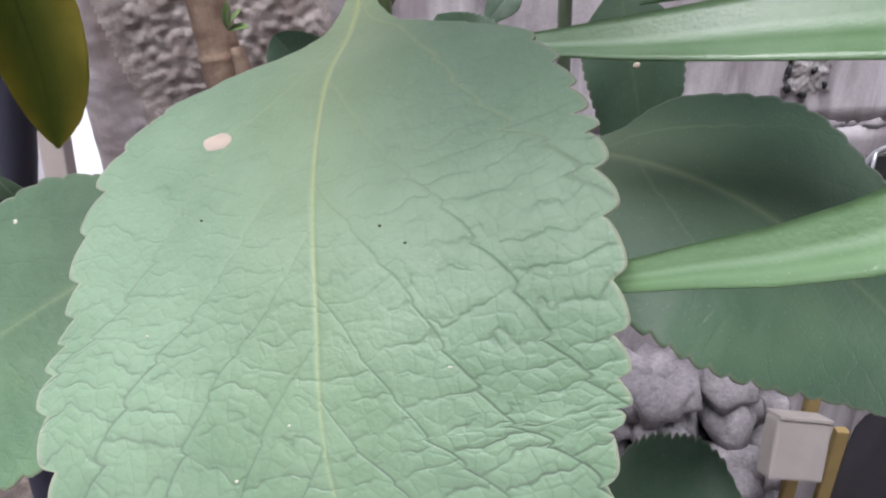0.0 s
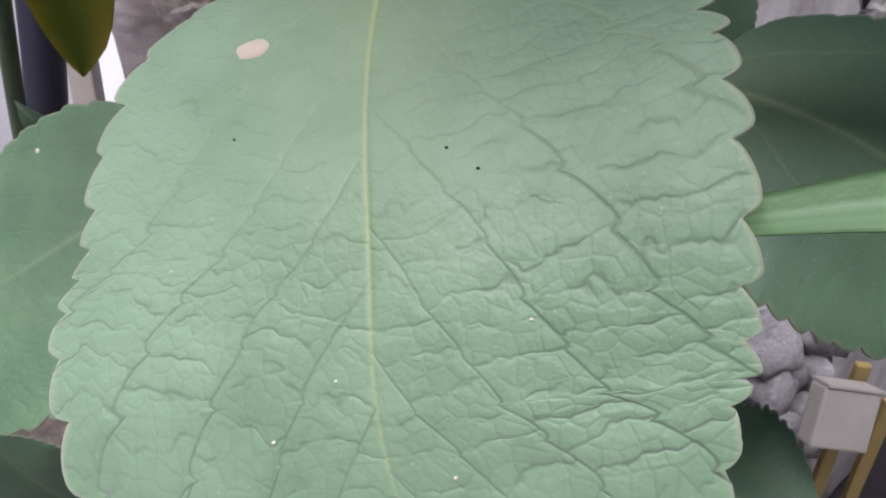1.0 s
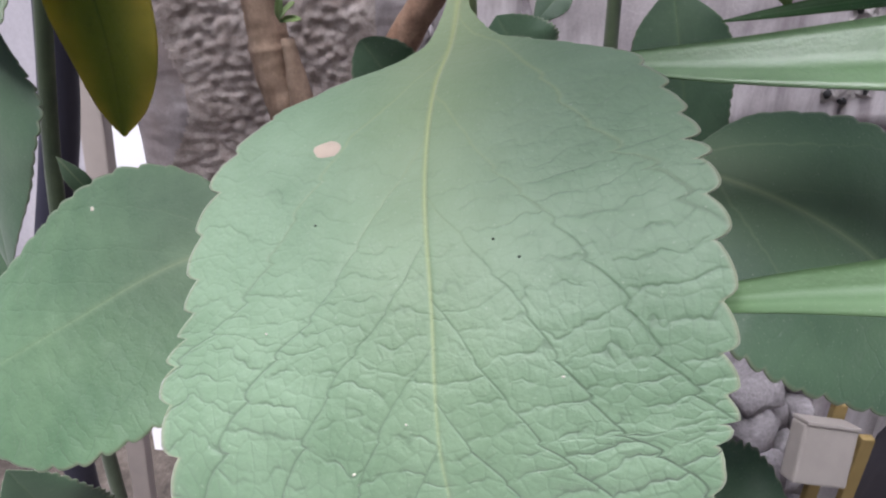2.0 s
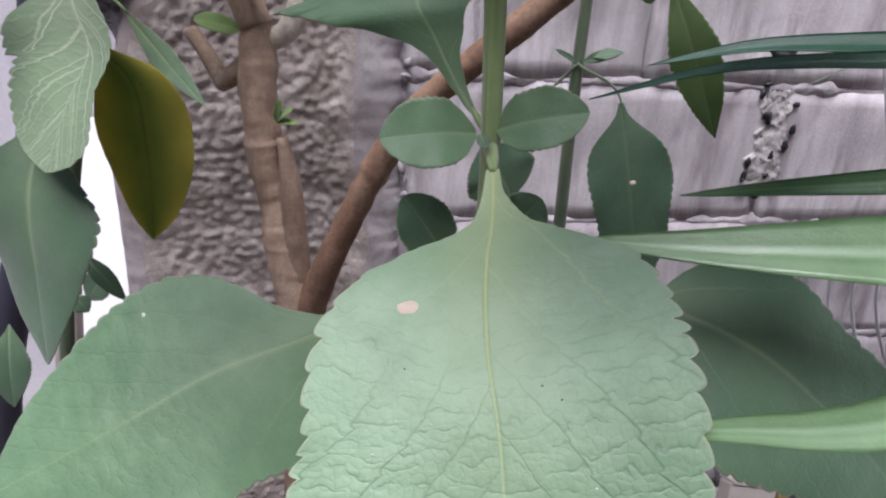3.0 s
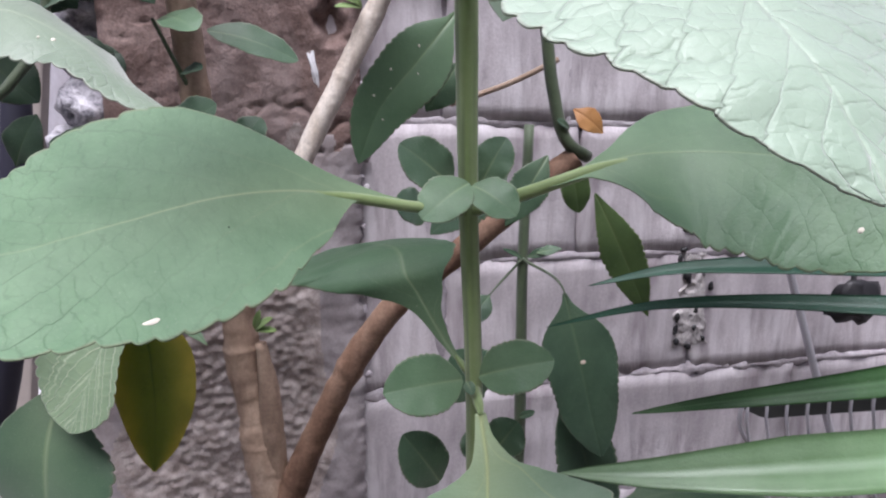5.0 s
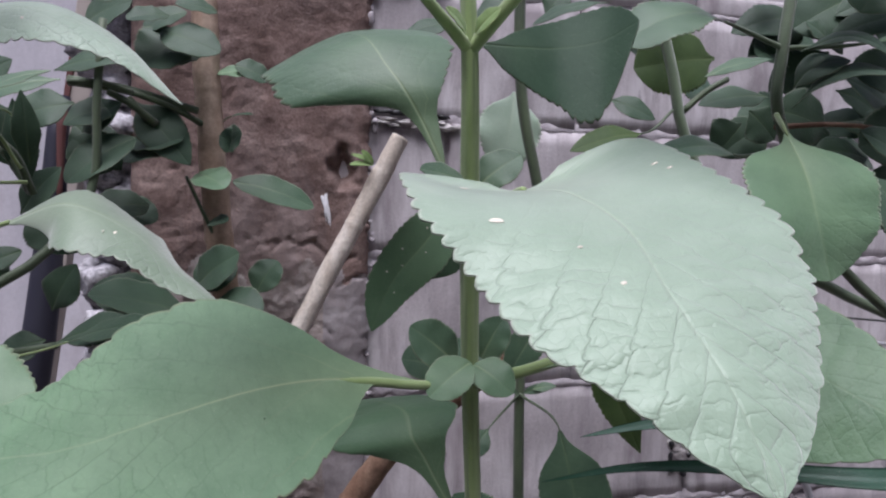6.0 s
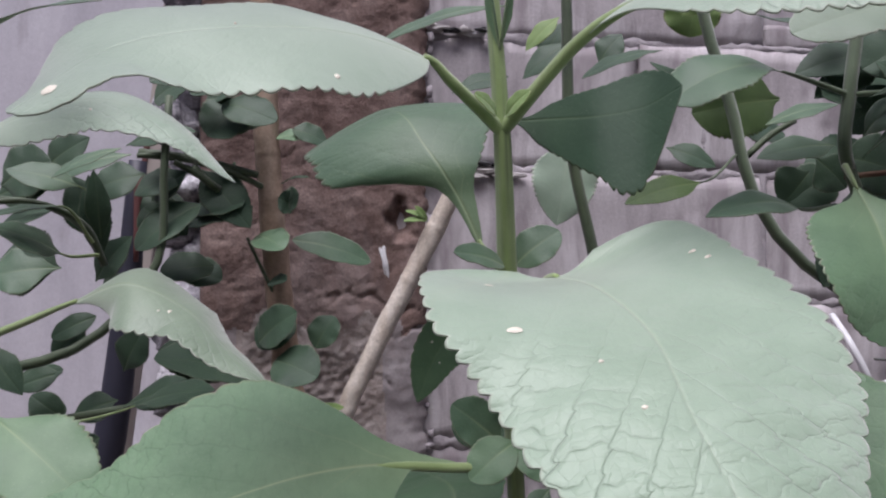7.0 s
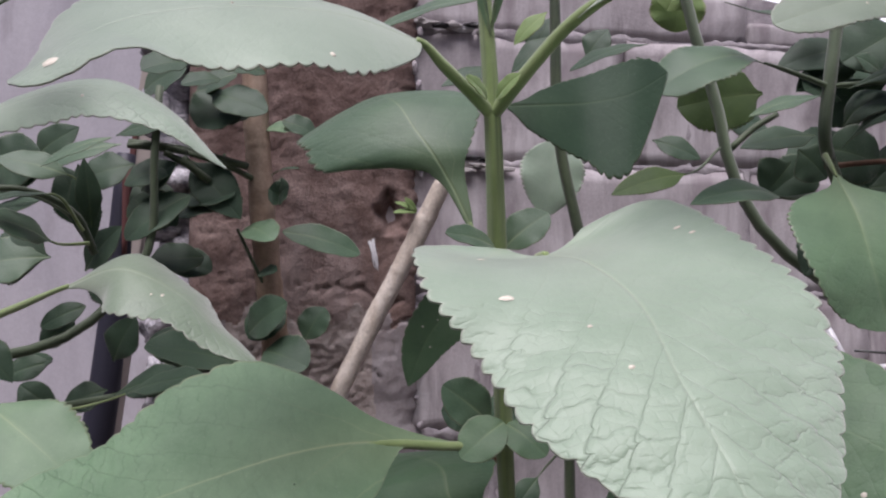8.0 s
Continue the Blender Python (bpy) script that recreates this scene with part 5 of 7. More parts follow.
# ---------------------------------------------------------------- strap-leaved plant
straps = thing("strap_leaved_plant", (0.70, 0.36, 0.0), "clump of long narrow bright green strap leaves", "plant")
crown = (0.70, 0.36, 0.85)
tube("stem", [(0.70, 0.36, 0.0), (0.702, 0.365, 0.4), crown], [0.02, 0.018, 0.016], BARK, straps, 12, 10, 0, 0.003)
for pts, w, f, sd, sharp in (
    ([crown, (0.41, 0.222, 1.150), (0.1914, 0.1950, 1.1348), (0.1277, 0.2000, 1.1298), (0.0747, 0.2060, 1.1260), (0.0363, 0.2120, 1.1248)], 0.0145, (0.0, -0.70, 0.71), 1, 0.14),
    ([crown, (0.36, 0.145, 1.15), (0.1350, 0.1180, 1.1220), (0.1000, 0.1300, 1.1000), (0.0750, 0.1420, 1.0890), (0.0480, 0.1540, 1.0750)], 0.0098, (0.0, -0.70, 0.71), 2, 0.14),
    ([crown, (0.42, 0.25, 1.17), (0.2212, 0.2450, 1.1527), (0.1770, 0.2500, 1.1457), (0.1286, 0.2570, 1.1377), (0.0909, 0.2620, 1.1309)], 0.0210, (0.0, -0.75, 0.66), 3, 0.60),
    ([crown, (0.45, 0.31, 1.20), (0.2633, 0.3260, 1.2019), (0.2063, 0.3400, 1.1990), (0.1491, 0.3550, 1.1936), (0.0964, 0.3700, 1.1792)], 0.0125, (0.0, -0.70, 0.70), 4, 0.3),
    ([crown, (0.40, 0.24, 1.19), (0.1997, 0.2350, 1.1994), (0.1668, 0.2550, 1.1964), (0.1083, 0.2850, 1.1872), (0.0541, 0.3200, 1.1645)], 0.0105, (0.0, -0.70, 0.70), 5, 0.45),
    ([crown, (0.55, 0.42, 1.16), (0.3866, 0.5000, 1.2010), (0.3377, 0.4900, 1.1943), (0.2864, 0.4800, 1.1805), (0.2492, 0.4750, 1.1623)], 0.0020, (0.0, -0.5, 0.85), 6, 0.3),
    ([crown, (0.55, 0.42, 1.18), (0.3830, 0.5000, 1.2127), (0.3358, 0.4900, 1.2013), (0.2930, 0.4800, 1.1928), (0.2636, 0.4750, 1.1836)], 0.0020, (0.0, -0.5, 0.85), 7, 0.3),
):
    strap(straps, pts, w, f, point=sharp, mat={3: DEEP_STRAP, 4: BLUISH_STRAP, 5: BLUISH_STRAP}.get(sd))

# ---------------------------------------------------------------- woody shrub against the pier
woody = thing("woody_shrub", (-0.1680, 0.5600, 0.8812), "old woody shrub with bare brown branches and few leaves", "plant", "shrub stems")
fork = (-0.1703, 0.5600, 0.8880)
tube("trunk", [(fork[0] - 0.02, 0.60, 0.0), (fork[0] - 0.008, 0.575, 0.5), fork], [0.026, 0.022, 0.020], BARK, woody, 18, 30, 0, 0.003, seed=1)
tube("branch", [fork, (-0.1787, 0.5620, 0.9471), (-0.1836, 0.5630, 0.9863), (-0.1940, 0.5630, 1.0456), (-0.1985, 0.5600, 1.1035), (-0.1980, 0.5600, 1.1626), (-0.1980, 0.5600, 1.1883)],
     [0.021, 0.020, 0.0215, 0.0165, 0.019, 0.0165, 0.018, 0.013], BARK, woody, 18, 140, 0, 0.002, seed=2, rings=[(0.27, 0.0012, 0.006), (0.62, 0.0013, 0.007)])
tube("branch", [(fork[0] - 0.004, fork[1] + 0.004, fork[2] - 0.07), (fork[0] + 0.004, fork[1], fork[2] - 0.02), (-0.1470, 0.5500, 0.9286), (-0.1170, 0.5400, 0.9984), (-0.0874, 0.5300, 1.0596), (-0.0410, 0.5150, 1.1284), (0.0109, 0.5000, 1.1763), (0.0663, 0.4850, 1.2271), (0.1132, 0.4750, 1.2686)],
     [0.012, 0.017, 0.0142, 0.0128, 0.0130, 0.0120, 0.0112, 0.0108, 0.010], DARK_BARK, woody, 16, 140, 0, 0.0014, seed=3, rings=[(0.22, 0.0008, 0.006), (0.47, 0.001, 0.006), (0.68, 0.0007, 0.006)])
tube("stub", [(-0.1678, 0.5600, 0.9230), (-0.1683, 0.5530, 0.9832), (-0.1701, 0.5480, 1.0411), (-0.1749, 0.5460, 1.0822)], [0.0135, 0.0125, 0.0105, 0.0055], BARK, woody, 14, 30, 0, 0.0012, seed=8)
tube("branch", [(-0.1959, 0.5620, 1.1652), (-0.1801, 0.5660, 1.1684), (-0.1515, 0.5700, 1.2207), (-0.1135, 0.5780, 1.2995), (-0.0785, 0.5850, 1.3678), (-0.0448, 0.5900, 1.4370)],
     [0.010, 0.0105, 0.010, 0.0105, 0.0100, 0.0108, 0.0100], PALE_BARK, woody, 16, 140, 0, 0.0009, seed=4, rings=[(0.66, 0.0008, 0.005), (0.86, 0.0006, 0.005)])
tube("branch", [(-0.2350, 0.5700, 1.1268), (-0.2512, 0.5750, 1.1520), (-0.2651, 0.5800, 1.1692)], [0.009, 0.008, 0.007], BARK, woody, 10, 10, 0, 0.001, seed=5)
tube("branch", [(-0.1986, 0.5600, 1.1495), (-0.2225, 0.5660, 1.1337), (-0.2378, 0.5700, 1.1238)], [0.012, 0.010, 0.009], BARK, woody, 10, 10, 0, 0.001, seed=6)
# a few shoots on the bare wood
for b, t, w, f, sd in (
    ((-0.1796, 0.5450, 1.0959), (-0.1595, 0.5300, 1.1124), 0.0042, (0, -0.7, 0.7), 1), ((-0.1796, 0.5450, 1.0959), (-0.1720, 0.5350, 1.1185), 0.0037, (0, -0.9, 0.4), 2), ((-0.1796, 0.5450, 1.0959), (-0.1557, 0.5300, 1.0994), 0.0037, (0, -0.7, 0.7), 3),
    ((-0.0728, 0.5750, 1.4066), (-0.0959, 0.5700, 1.4150), 0.0037, (0, -0.7, 0.7), 4), ((-0.0727, 0.5750, 1.4048), (-0.0851, 0.5700, 1.4201), 0.0037, (0, -0.9, 0.4), 5), ((-0.0727, 0.5750, 1.4048), (-0.0977, 0.5650, 1.4035), 0.0040, (0, -0.7, 0.7), 6),
    ((-0.2008, 0.5500, 1.2037), (-0.1530, 0.5300, 1.2150), 0.0065, (0, -0.8, 0.6), 7), ((-0.2090, 0.5550, 1.1728), (-0.2461, 0.5400, 1.1817), 0.0087, (0, -0.8, 0.5), 8),
):
    small_leaf(woody, b, t, w, f, sd, top=YOUNG, teeth=0, nu=16, nv=4)

# ---- its leading stem, with many small leaves
tube("trunk", [(-0.1975, 0.5600, 1.1756), (-0.2223, 0.5650, 1.2462), (-0.2232, 0.5650, 1.2687), (-0.2295, 0.5650, 1.3279), (-0.2362, 0.5650, 1.3993), (-0.2434, 0.5650, 1.4893), (-0.2463, 0.5650, 1.5498), (-0.2524, 0.5650, 1.6781)],
     [0.015, 0.0145, 0.014, 0.0135, 0.0130, 0.0135, 0.0125, 0.012], BARK, woody, 16, 160, 0, 0.0012, seed=9, rings=[(0.30, 0.0006, 0.004), (0.46, 0.0007, 0.004), (0.60, 0.0006, 0.004)])
for b, t, w, f, sd in (
    ((-0.2437, 0.5400, 1.3881), (-0.2117, 0.5200, 1.3728), 0.0149, (0, -0.6, 0.8), 1), ((-0.2530, 0.5500, 1.4182), (-0.3081, 0.5200, 1.3955), 0.0173, (0.2, -0.4, 0.85), 2), ((-0.2885, 0.5000, 1.4159), (-0.3347, 0.4700, 1.3712), 0.0160, (0.3, -0.5, 0.8), 3),
    ((-0.2444, 0.5400, 1.5077), (-0.2877, 0.5100, 1.4923), 0.0199, (0.1, -0.8, 0.6), 4), ((-0.2326, 0.5600, 1.4914), (-0.1879, 0.5700, 1.4921), 0.0109, (0, -0.6, 0.8), 5), ((-0.2248, 0.6000, 1.3851), (-0.1399, 0.6200, 1.3599), 0.0148, (0.1, -0.75, 0.6), 6),
    ((-0.2329, 0.5400, 1.3387), (-0.2115, 0.5300, 1.3418), 0.0081, (0, -0.6, 0.8), 7), ((-0.2109, 0.5500, 1.3062), (-0.2397, 0.5300, 1.2734), 0.0151, (0.2, -0.8, 0.5), 8), ((-0.1918, 0.5700, 1.2686), (-0.1727, 0.5800, 1.3011), 0.0152, (-0.2, -0.85, 0.5), 9),
    ((-0.2941, 0.5500, 1.3562), (-0.3360, 0.5200, 1.3475), 0.0179, (0.2, -0.6, 0.7), 10), ((-0.2353, 0.5000, 1.2500), (-0.3018, 0.4400, 1.2769), 0.0212, (0.2, -0.5, 0.8), 11), ((-0.2115, 0.5500, 1.4181), (-0.2234, 0.5400, 1.4259), 0.0117, (-0.3, -0.8, 0.5), 12),
    ((-0.2195, 0.5200, 1.2635), (-0.1727, 0.5000, 1.2501), 0.0193, (0, -0.7, 0.6), 13), ((-0.2220, 0.5450, 1.4411), (-0.1866, 0.5200, 1.4444), 0.0034, (0, -0.5, 0.85), 14), ((-0.2211, 0.5200, 1.5398), (-0.2537, 0.5000, 1.5394), 0.0111, (0, -0.7, 0.6), 15),
    ((-0.2493, 0.5200, 1.5171), (-0.2808, 0.5000, 1.4817), 0.0234, (0.1, -0.8, 0.6), 19), ((-0.3082, 0.5400, 1.4173), (-0.2515, 0.5200, 1.4180), 0.0172, (0, -0.7, 0.6), 20), ((-0.3120, 0.5100, 1.3864), (-0.3435, 0.5000, 1.4133), 0.0193, (0.2, -0.8, 0.5), 21),
    ((-0.2545, 0.5000, 1.2554), (-0.3129, 0.4700, 1.2780), 0.0207, (0.1, -0.7, 0.7), 22), ((-0.2398, 0.5300, 1.2791), (-0.1984, 0.5200, 1.3111), 0.0170, (-0.1, -0.8, 0.5), 23), ((-0.3342, 0.5600, 1.3533), (-0.2889, 0.5600, 1.3413), 0.0150, (0, -0.7, 0.6), 24),
    ((-0.3335, 0.5000, 1.5177), (-0.2880, 0.4900, 1.5365), 0.0190, (0, -0.8, 0.5), 25), ((-0.2146, 0.5600, 1.5004), (-0.1806, 0.5700, 1.4884), 0.0121, (0, -0.7, 0.6), 26), ((-0.2174, 0.5500, 1.4181), (-0.2019, 0.5400, 1.4288), 0.0129, (0, -0.8, 0.5), 27),
    ((-0.2498, 0.4000, 1.5132), (-0.2767, 0.3800, 1.5004), 0.0148, (0, -0.7, 0.6), 16), ((-0.2529, 0.5300, 1.5429), (-0.2892, 0.5200, 1.5201), 0.0126, (0, -0.7, 0.6), 17), ((-0.2591, 0.5000, 1.5284), (-0.2890, 0.4800, 1.5174), 0.0108, (0, -0.7, 0.6), 18),
):
    small_leaf(woody, b, t, w * 1.3, f, sd, teeth=9, top=DIMMED if sd in (1, 5) else SHADED if sd == 6 else SMALL_SHADED)
for a, b, r in (((-0.2414, 0.5600, 1.4372), (-0.2916, 0.5000, 1.4571), 0.0035), ((-0.2916, 0.5000, 1.4571), (-0.3288, 0.4600, 1.4564), 0.003), ((-0.2310, 0.5560, 1.3250), (-0.2552, 0.5400, 1.3850), 0.0022), ((-0.2771, 0.5200, 1.4322), (-0.3090, 0.4900, 1.4554), 0.004)):
    tube("twig", [a, ((a[0] + b[0]) / 2, a[1] * 0.5 + b[1] * 0.5 - 0.006, (a[2] + b[2]) / 2 + 0.003), b], [r, r * 0.8], DARK_STEM, woody, 8, 8)

# ---------------------------------------------------------------- shrub standing to the left, mostly its leaves
left_shrub = thing("shrub", (-0.52, 0.36, 0.0), "velvety green shrub whose leaves reach in from beside the path", "plant", "shrub stems")
ls_top = (-0.4633, 0.3600, 1.4304)
tube("stem", [(-0.52, 0.37, 0.0), (-0.515, 0.36, 0.9), (-0.4209, 0.3300, 1.2990), (-0.4376, 0.3400, 1.3867), ls_top], [0.009, 0.008, 0.0065, 0.006, 0.0055], STEM, left_shrub, 14, 40, 0.5)
leaf(left_shrub, [(-0.3908, 0.3326, 1.4423), (-0.3399, 0.3247, 1.4608), (-0.2806, 0.3239, 1.4725), (-0.2302, 0.3271, 1.4527), (-0.1915, 0.3317, 1.4162)],
     ((0.209, -0.558, -0.721), (0.193, -0.858, -0.391)), (0.0375, 0.0324), top=PALE, kinds=("tall_arch_back", "tall_arch_front"), nu=150, nv=24, teeth=17, depth=0.08, fold=-0.05, curl=(-0.199, -0.264), quilt=0.00012, petiole=[(-0.4318, 0.3400, 1.4151)],
     spots=[(0.5, 0.4, 0.0012, SPOT)], label="pale arching leaf with a toothed edge", seed=41)
leaf(left_shrub, [(-0.2852, 0.3009, 1.3350), (-0.2455, 0.2911, 1.3468), (-0.2035, 0.2872, 1.3297), (-0.1739, 0.2760, 1.3068), (-0.1469, 0.2652, 1.2898)],
     ((0.375, -0.598, -0.601), (0.358, -0.88, -0.342)), (0.0299, 0.0331), kinds=("low_arch_back", "low_arch_front"), top=DOWNY, nu=150, nv=24, teeth=16, depth=0.09, fold=-0.05, curl=(-0.308, -0.281), quilt=0.00012,
     petiole=[(-0.4162, 0.3250, 1.2880), (-0.3294, 0.3150, 1.3197)], stalk=0.0030, spots=[(0.5, 0.3, 0.0012, SPOT), (0.47, 0.42, 0.0008, SPOT)], label="grey-green leaf bending down to its tip", seed=42)
for b, t, w, f, sd, kd, br in (
    ((-0.2987, 0.4000, 1.2444), (-0.2242, 0.3800, 1.2626), 0.0160, (0.1, -0.5, 0.85), 43, "wedge", (-0.4781, 0.4000, 1.2111)),
    ((-0.3450, 0.3800, 1.3667), (-0.3730, 0.3400, 1.3865), 0.0177, (0.2, -0.6, 0.75), 44, "ovate", (-0.3277, 0.4000, 1.3660)),
    ((-0.3411, 0.3700, 1.4032), (-0.3694, 0.3300, 1.3919), 0.0103, (0, -0.4, 0.9), 45, "lance", (-0.3265, 0.3900, 1.3757)),
    ((-0.3265, 0.4300, 1.4583), (-0.3681, 0.4000, 1.4288), 0.0104, (0.1, -0.5, 0.85), 46, "lance", None),
    ((-0.3255, 0.4000, 1.3783), (-0.3271, 0.3900, 1.4341), 0.0100, (0.5, -0.8, 0.2), 47, "lance", None),
    ((-0.3571, 0.4200, 1.4242), (-0.4058, 0.4000, 1.4359), 0.0164, (0.2, -0.7, 0.6), 48, "ovate", (-0.3338, 0.4100, 1.3903)),
    ((-0.3592, 0.4500, 1.3123), (-0.3933, 0.4400, 1.2944), 0.0114, (0.2, -0.8, 0.5), 49, "round", None),
    ((-0.4111, 0.4200, 1.2579), (-0.3690, 0.4200, 1.2700), 0.0104, (0, -0.8, 0.5), 50, "round", None),
    ((-0.3825, 0.4400, 1.2248), (-0.4104, 0.4400, 1.2442), 0.0123, (0, -0.8, 0.5), 51, "round", None),
    ((-0.3497, 0.4400, 1.2080), (-0.3671, 0.4400, 1.1956), 0.0098, (0, -0.8, 0.5), 52, "round", None),
    ((-0.3366, 0.3000, 1.2600), (-0.2562, 0.2800, 1.2080), 0.0300, (0.2, -0.65, 0.7), 53, "ovate", (-0.3721, 0.3200, 1.2929)),
    ((-0.3513, 0.3000, 1.5103), (-0.2567, 0.2800, 1.5230), 0.0126, (0, -0.5, 0.85), 54, "lance", None),
    ((-0.3916, 0.3600, 1.2991), (-0.3609, 0.3600, 1.2615), 0.0126, (0.4, -0.8, 0.4), 55, "lance", None),
):
    far_leaf(left_shrub, b, t, w, f, 0.05, (kd, kd), [br] if br else None, sd, top=DIMMED if sd == 53 else (SMALL_SHADED if sd in (43, 47, 49, 50, 51, 52, 55) else SHADED))
for b, t, w, f, sd, kd in (
    ((-0.4602, 0.4600, 1.4197), (-0.4045, 0.4600, 1.4350), 0.0205, (0.1, -0.9, 0.3), 56, "ovate"),
    ((-0.4573, 0.4500, 1.3832), (-0.3966, 0.4500, 1.4083), 0.0151, (0.1, -0.6, 0.7), 57, "lance"),
    ((-0.3845, 0.4400, 1.3554), (-0.4340, 0.4200, 1.3481), 0.0242, (0.2, -0.8, 0.5), 58, "wedge"),
    ((-0.3340, 0.4600, 1.4580), (-0.4029, 0.4400, 1.4296), 0.0156, (0.1, -0.6, 0.7), 59, "ovate"),
    ((-0.3555, 0.4500, 1.3630), (-0.3615, 0.4400, 1.4369), 0.0134, (0.5, -0.8, 0.2), 60, "lance"),
    ((-0.3662, 0.4600, 1.3428), (-0.3332, 0.4600, 1.3836), 0.0179, (-0.2, -0.9, 0.3), 61, "ovate"),
    ((-0.3761, 0.4600, 1.3020), (-0.3975, 0.4500, 1.2754), 0.0141, (0.2, -0.8, 0.5), 62, "round"),
    ((-0.3697, 0.4200, 1.2677), (-0.4039, 0.4100, 1.2562), 0.0117, (0.2, -0.8, 0.5), 63, "ovate"),
    ((-0.4266, 0.4600, 1.2283), (-0.3916, 0.4600, 1.2248), 0.0127, (0, -0.8, 0.5), 64, "round"),
    ((-0.3747, 0.4600, 1.1855), (-0.3636, 0.4600, 1.2032), 0.0102, (0, -0.8, 0.5), 65, "round"),
    ((-0.3499, 0.4800, 1.4697), (-0.2791, 0.4700, 1.4806), 0.0158, (0, -0.7, 0.6), 66, "ovate"),
    ((-0.3178, 0.4200, 1.2396), (-0.2520, 0.4100, 1.2580), 0.0178, (0.1, -0.6, 0.7), 67, "wedge"),
    ((-0.4206, 0.4700, 1.4470), (-0.3788, 0.4700, 1.4756), 0.0183, (0.1, -0.9, 0.3), 68, "ovate"),
):
    far_leaf(left_shrub, b, t, w, f, 0.06, (kd, kd), None, sd, top=SHADED if sd in (59, 58) else SMALL_SHADED)
for b, t, w, f, sd, kd in (
    ((-0.3870, 0.4400, 1.3554), (-0.4320, 0.4300, 1.3626), 0.0318, (0.2, -0.85, 0.4), 79, "ovate"),
    ((-0.4552, 0.4600, 1.4300), (-0.4088, 0.4600, 1.4530), 0.0282, (0.1, -0.9, 0.3), 80, "broad"),
    ((-0.3814, 0.5000, 1.3476), (-0.3370, 0.5000, 1.3095), 0.0246, (0.1, -0.8, 0.4), 81, "ovate"),
    ((-0.3500, 0.4700, 1.2341), (-0.3854, 0.4600, 1.2208), 0.0154, (0.1, -0.8, 0.5), 82, "ovate"),
    ((-0.3558, 0.4900, 1.2567), (-0.3347, 0.4900, 1.2995), 0.0188, (0.1, -0.8, 0.5), 83, "ovate"),
    ((-0.3537, 0.5200, 1.4309), (-0.3043, 0.5100, 1.3866), 0.0223, (0.1, -0.85, 0.4), 70, "ovate"),
    ((-0.2995, 0.5300, 1.4539), (-0.2450, 0.5200, 1.3938), 0.0229, (0.1, -0.85, 0.4), 71, "ovate"),
    ((-0.2722, 0.5500, 1.4646), (-0.2890, 0.5400, 1.4063), 0.0183, (0.1, -0.85, 0.4), 72, "ovate"),
    ((-0.3009, 0.5000, 1.4464), (-0.3420, 0.4800, 1.4226), 0.0189, (0.1, -0.7, 0.6), 73, "ovate"),
    ((-0.2734, 0.5000, 1.2629), (-0.3108, 0.4700, 1.2795), 0.0195, (0.1, -0.6, 0.7), 74, "ovate"),
    ((-0.3418, 0.5000, 1.4457), (-0.3914, 0.4900, 1.4270), 0.0237, (0.1, -0.8, 0.5), 75, "ovate"),
    ((-0.2663, 0.5000, 1.5132), (-0.2103, 0.4900, 1.4936), 0.0205, (0.1, -0.8, 0.5), 76, "round"),
    ((-0.3357, 0.5000, 1.4191), (-0.2966, 0.4900, 1.4454), 0.0186, (0.1, -0.8, 0.5), 77, "ovate"),
    ((-0.3797, 0.4900, 1.3803), (-0.4069, 0.4900, 1.4423), 0.0208, (0.1, -0.9, 0.3), 78, "ovate"),
):
    far_leaf(left_shrub, b, t, w, f, 0.06, (kd, kd), None, sd, top=SMALL_SHADED)
for pts, r in (([(-0.3476, 0.5000, 1.4660), (-0.3051, 0.5100, 1.4621), (-0.2444, 0.5400, 1.4493)], 0.0048), ([(-0.2996, 0.5100, 1.4541), (-0.2737, 0.5300, 1.4242), (-0.2547, 0.5500, 1.4124)], 0.004), ([(-0.4003, 0.4900, 1.4007), (-0.3797, 0.4900, 1.3803), (-0.3613, 0.4900, 1.3546)], 0.004)):
    tube("twig", pts, [r, r * 0.8], DARK_STEM, left_shrub, 8, 12)
tube("twig", [(-0.4493, 0.4300, 1.2092), (-0.3814, 0.4300, 1.2253), (-0.3181, 0.4250, 1.2376)], [0.0035, 0.003], DARK_STEM, left_shrub, 8, 10)
tube("twig", [(-0.3501, 0.4450, 1.3604), (-0.3650, 0.4400, 1.3900), (-0.4001, 0.4400, 1.4098), (-0.4602, 0.4400, 1.4173)], [0.003, 0.0026], DARK_STEM, left_shrub, 8, 10)
tube("twig", [(-0.3288, 0.4100, 1.3577), (-0.3365, 0.3950, 1.3895), (-0.3566, 0.3700, 1.4054), (-0.3979, 0.3500, 1.4037)], [0.0030, 0.0026, 0.0022], DARK_STEM, left_shrub, 8, 14)
tube("twig", [(-0.3041, 0.4700, 1.5133), (-0.3088, 0.4700, 1.4455), (-0.3134, 0.4700, 1.3624), (-0.3500, 0.4300, 1.2950), (-0.4240, 0.3400, 1.2700)], [0.0035, 0.004, 0.0045], DARK_STEM, left_shrub, 10, 14)

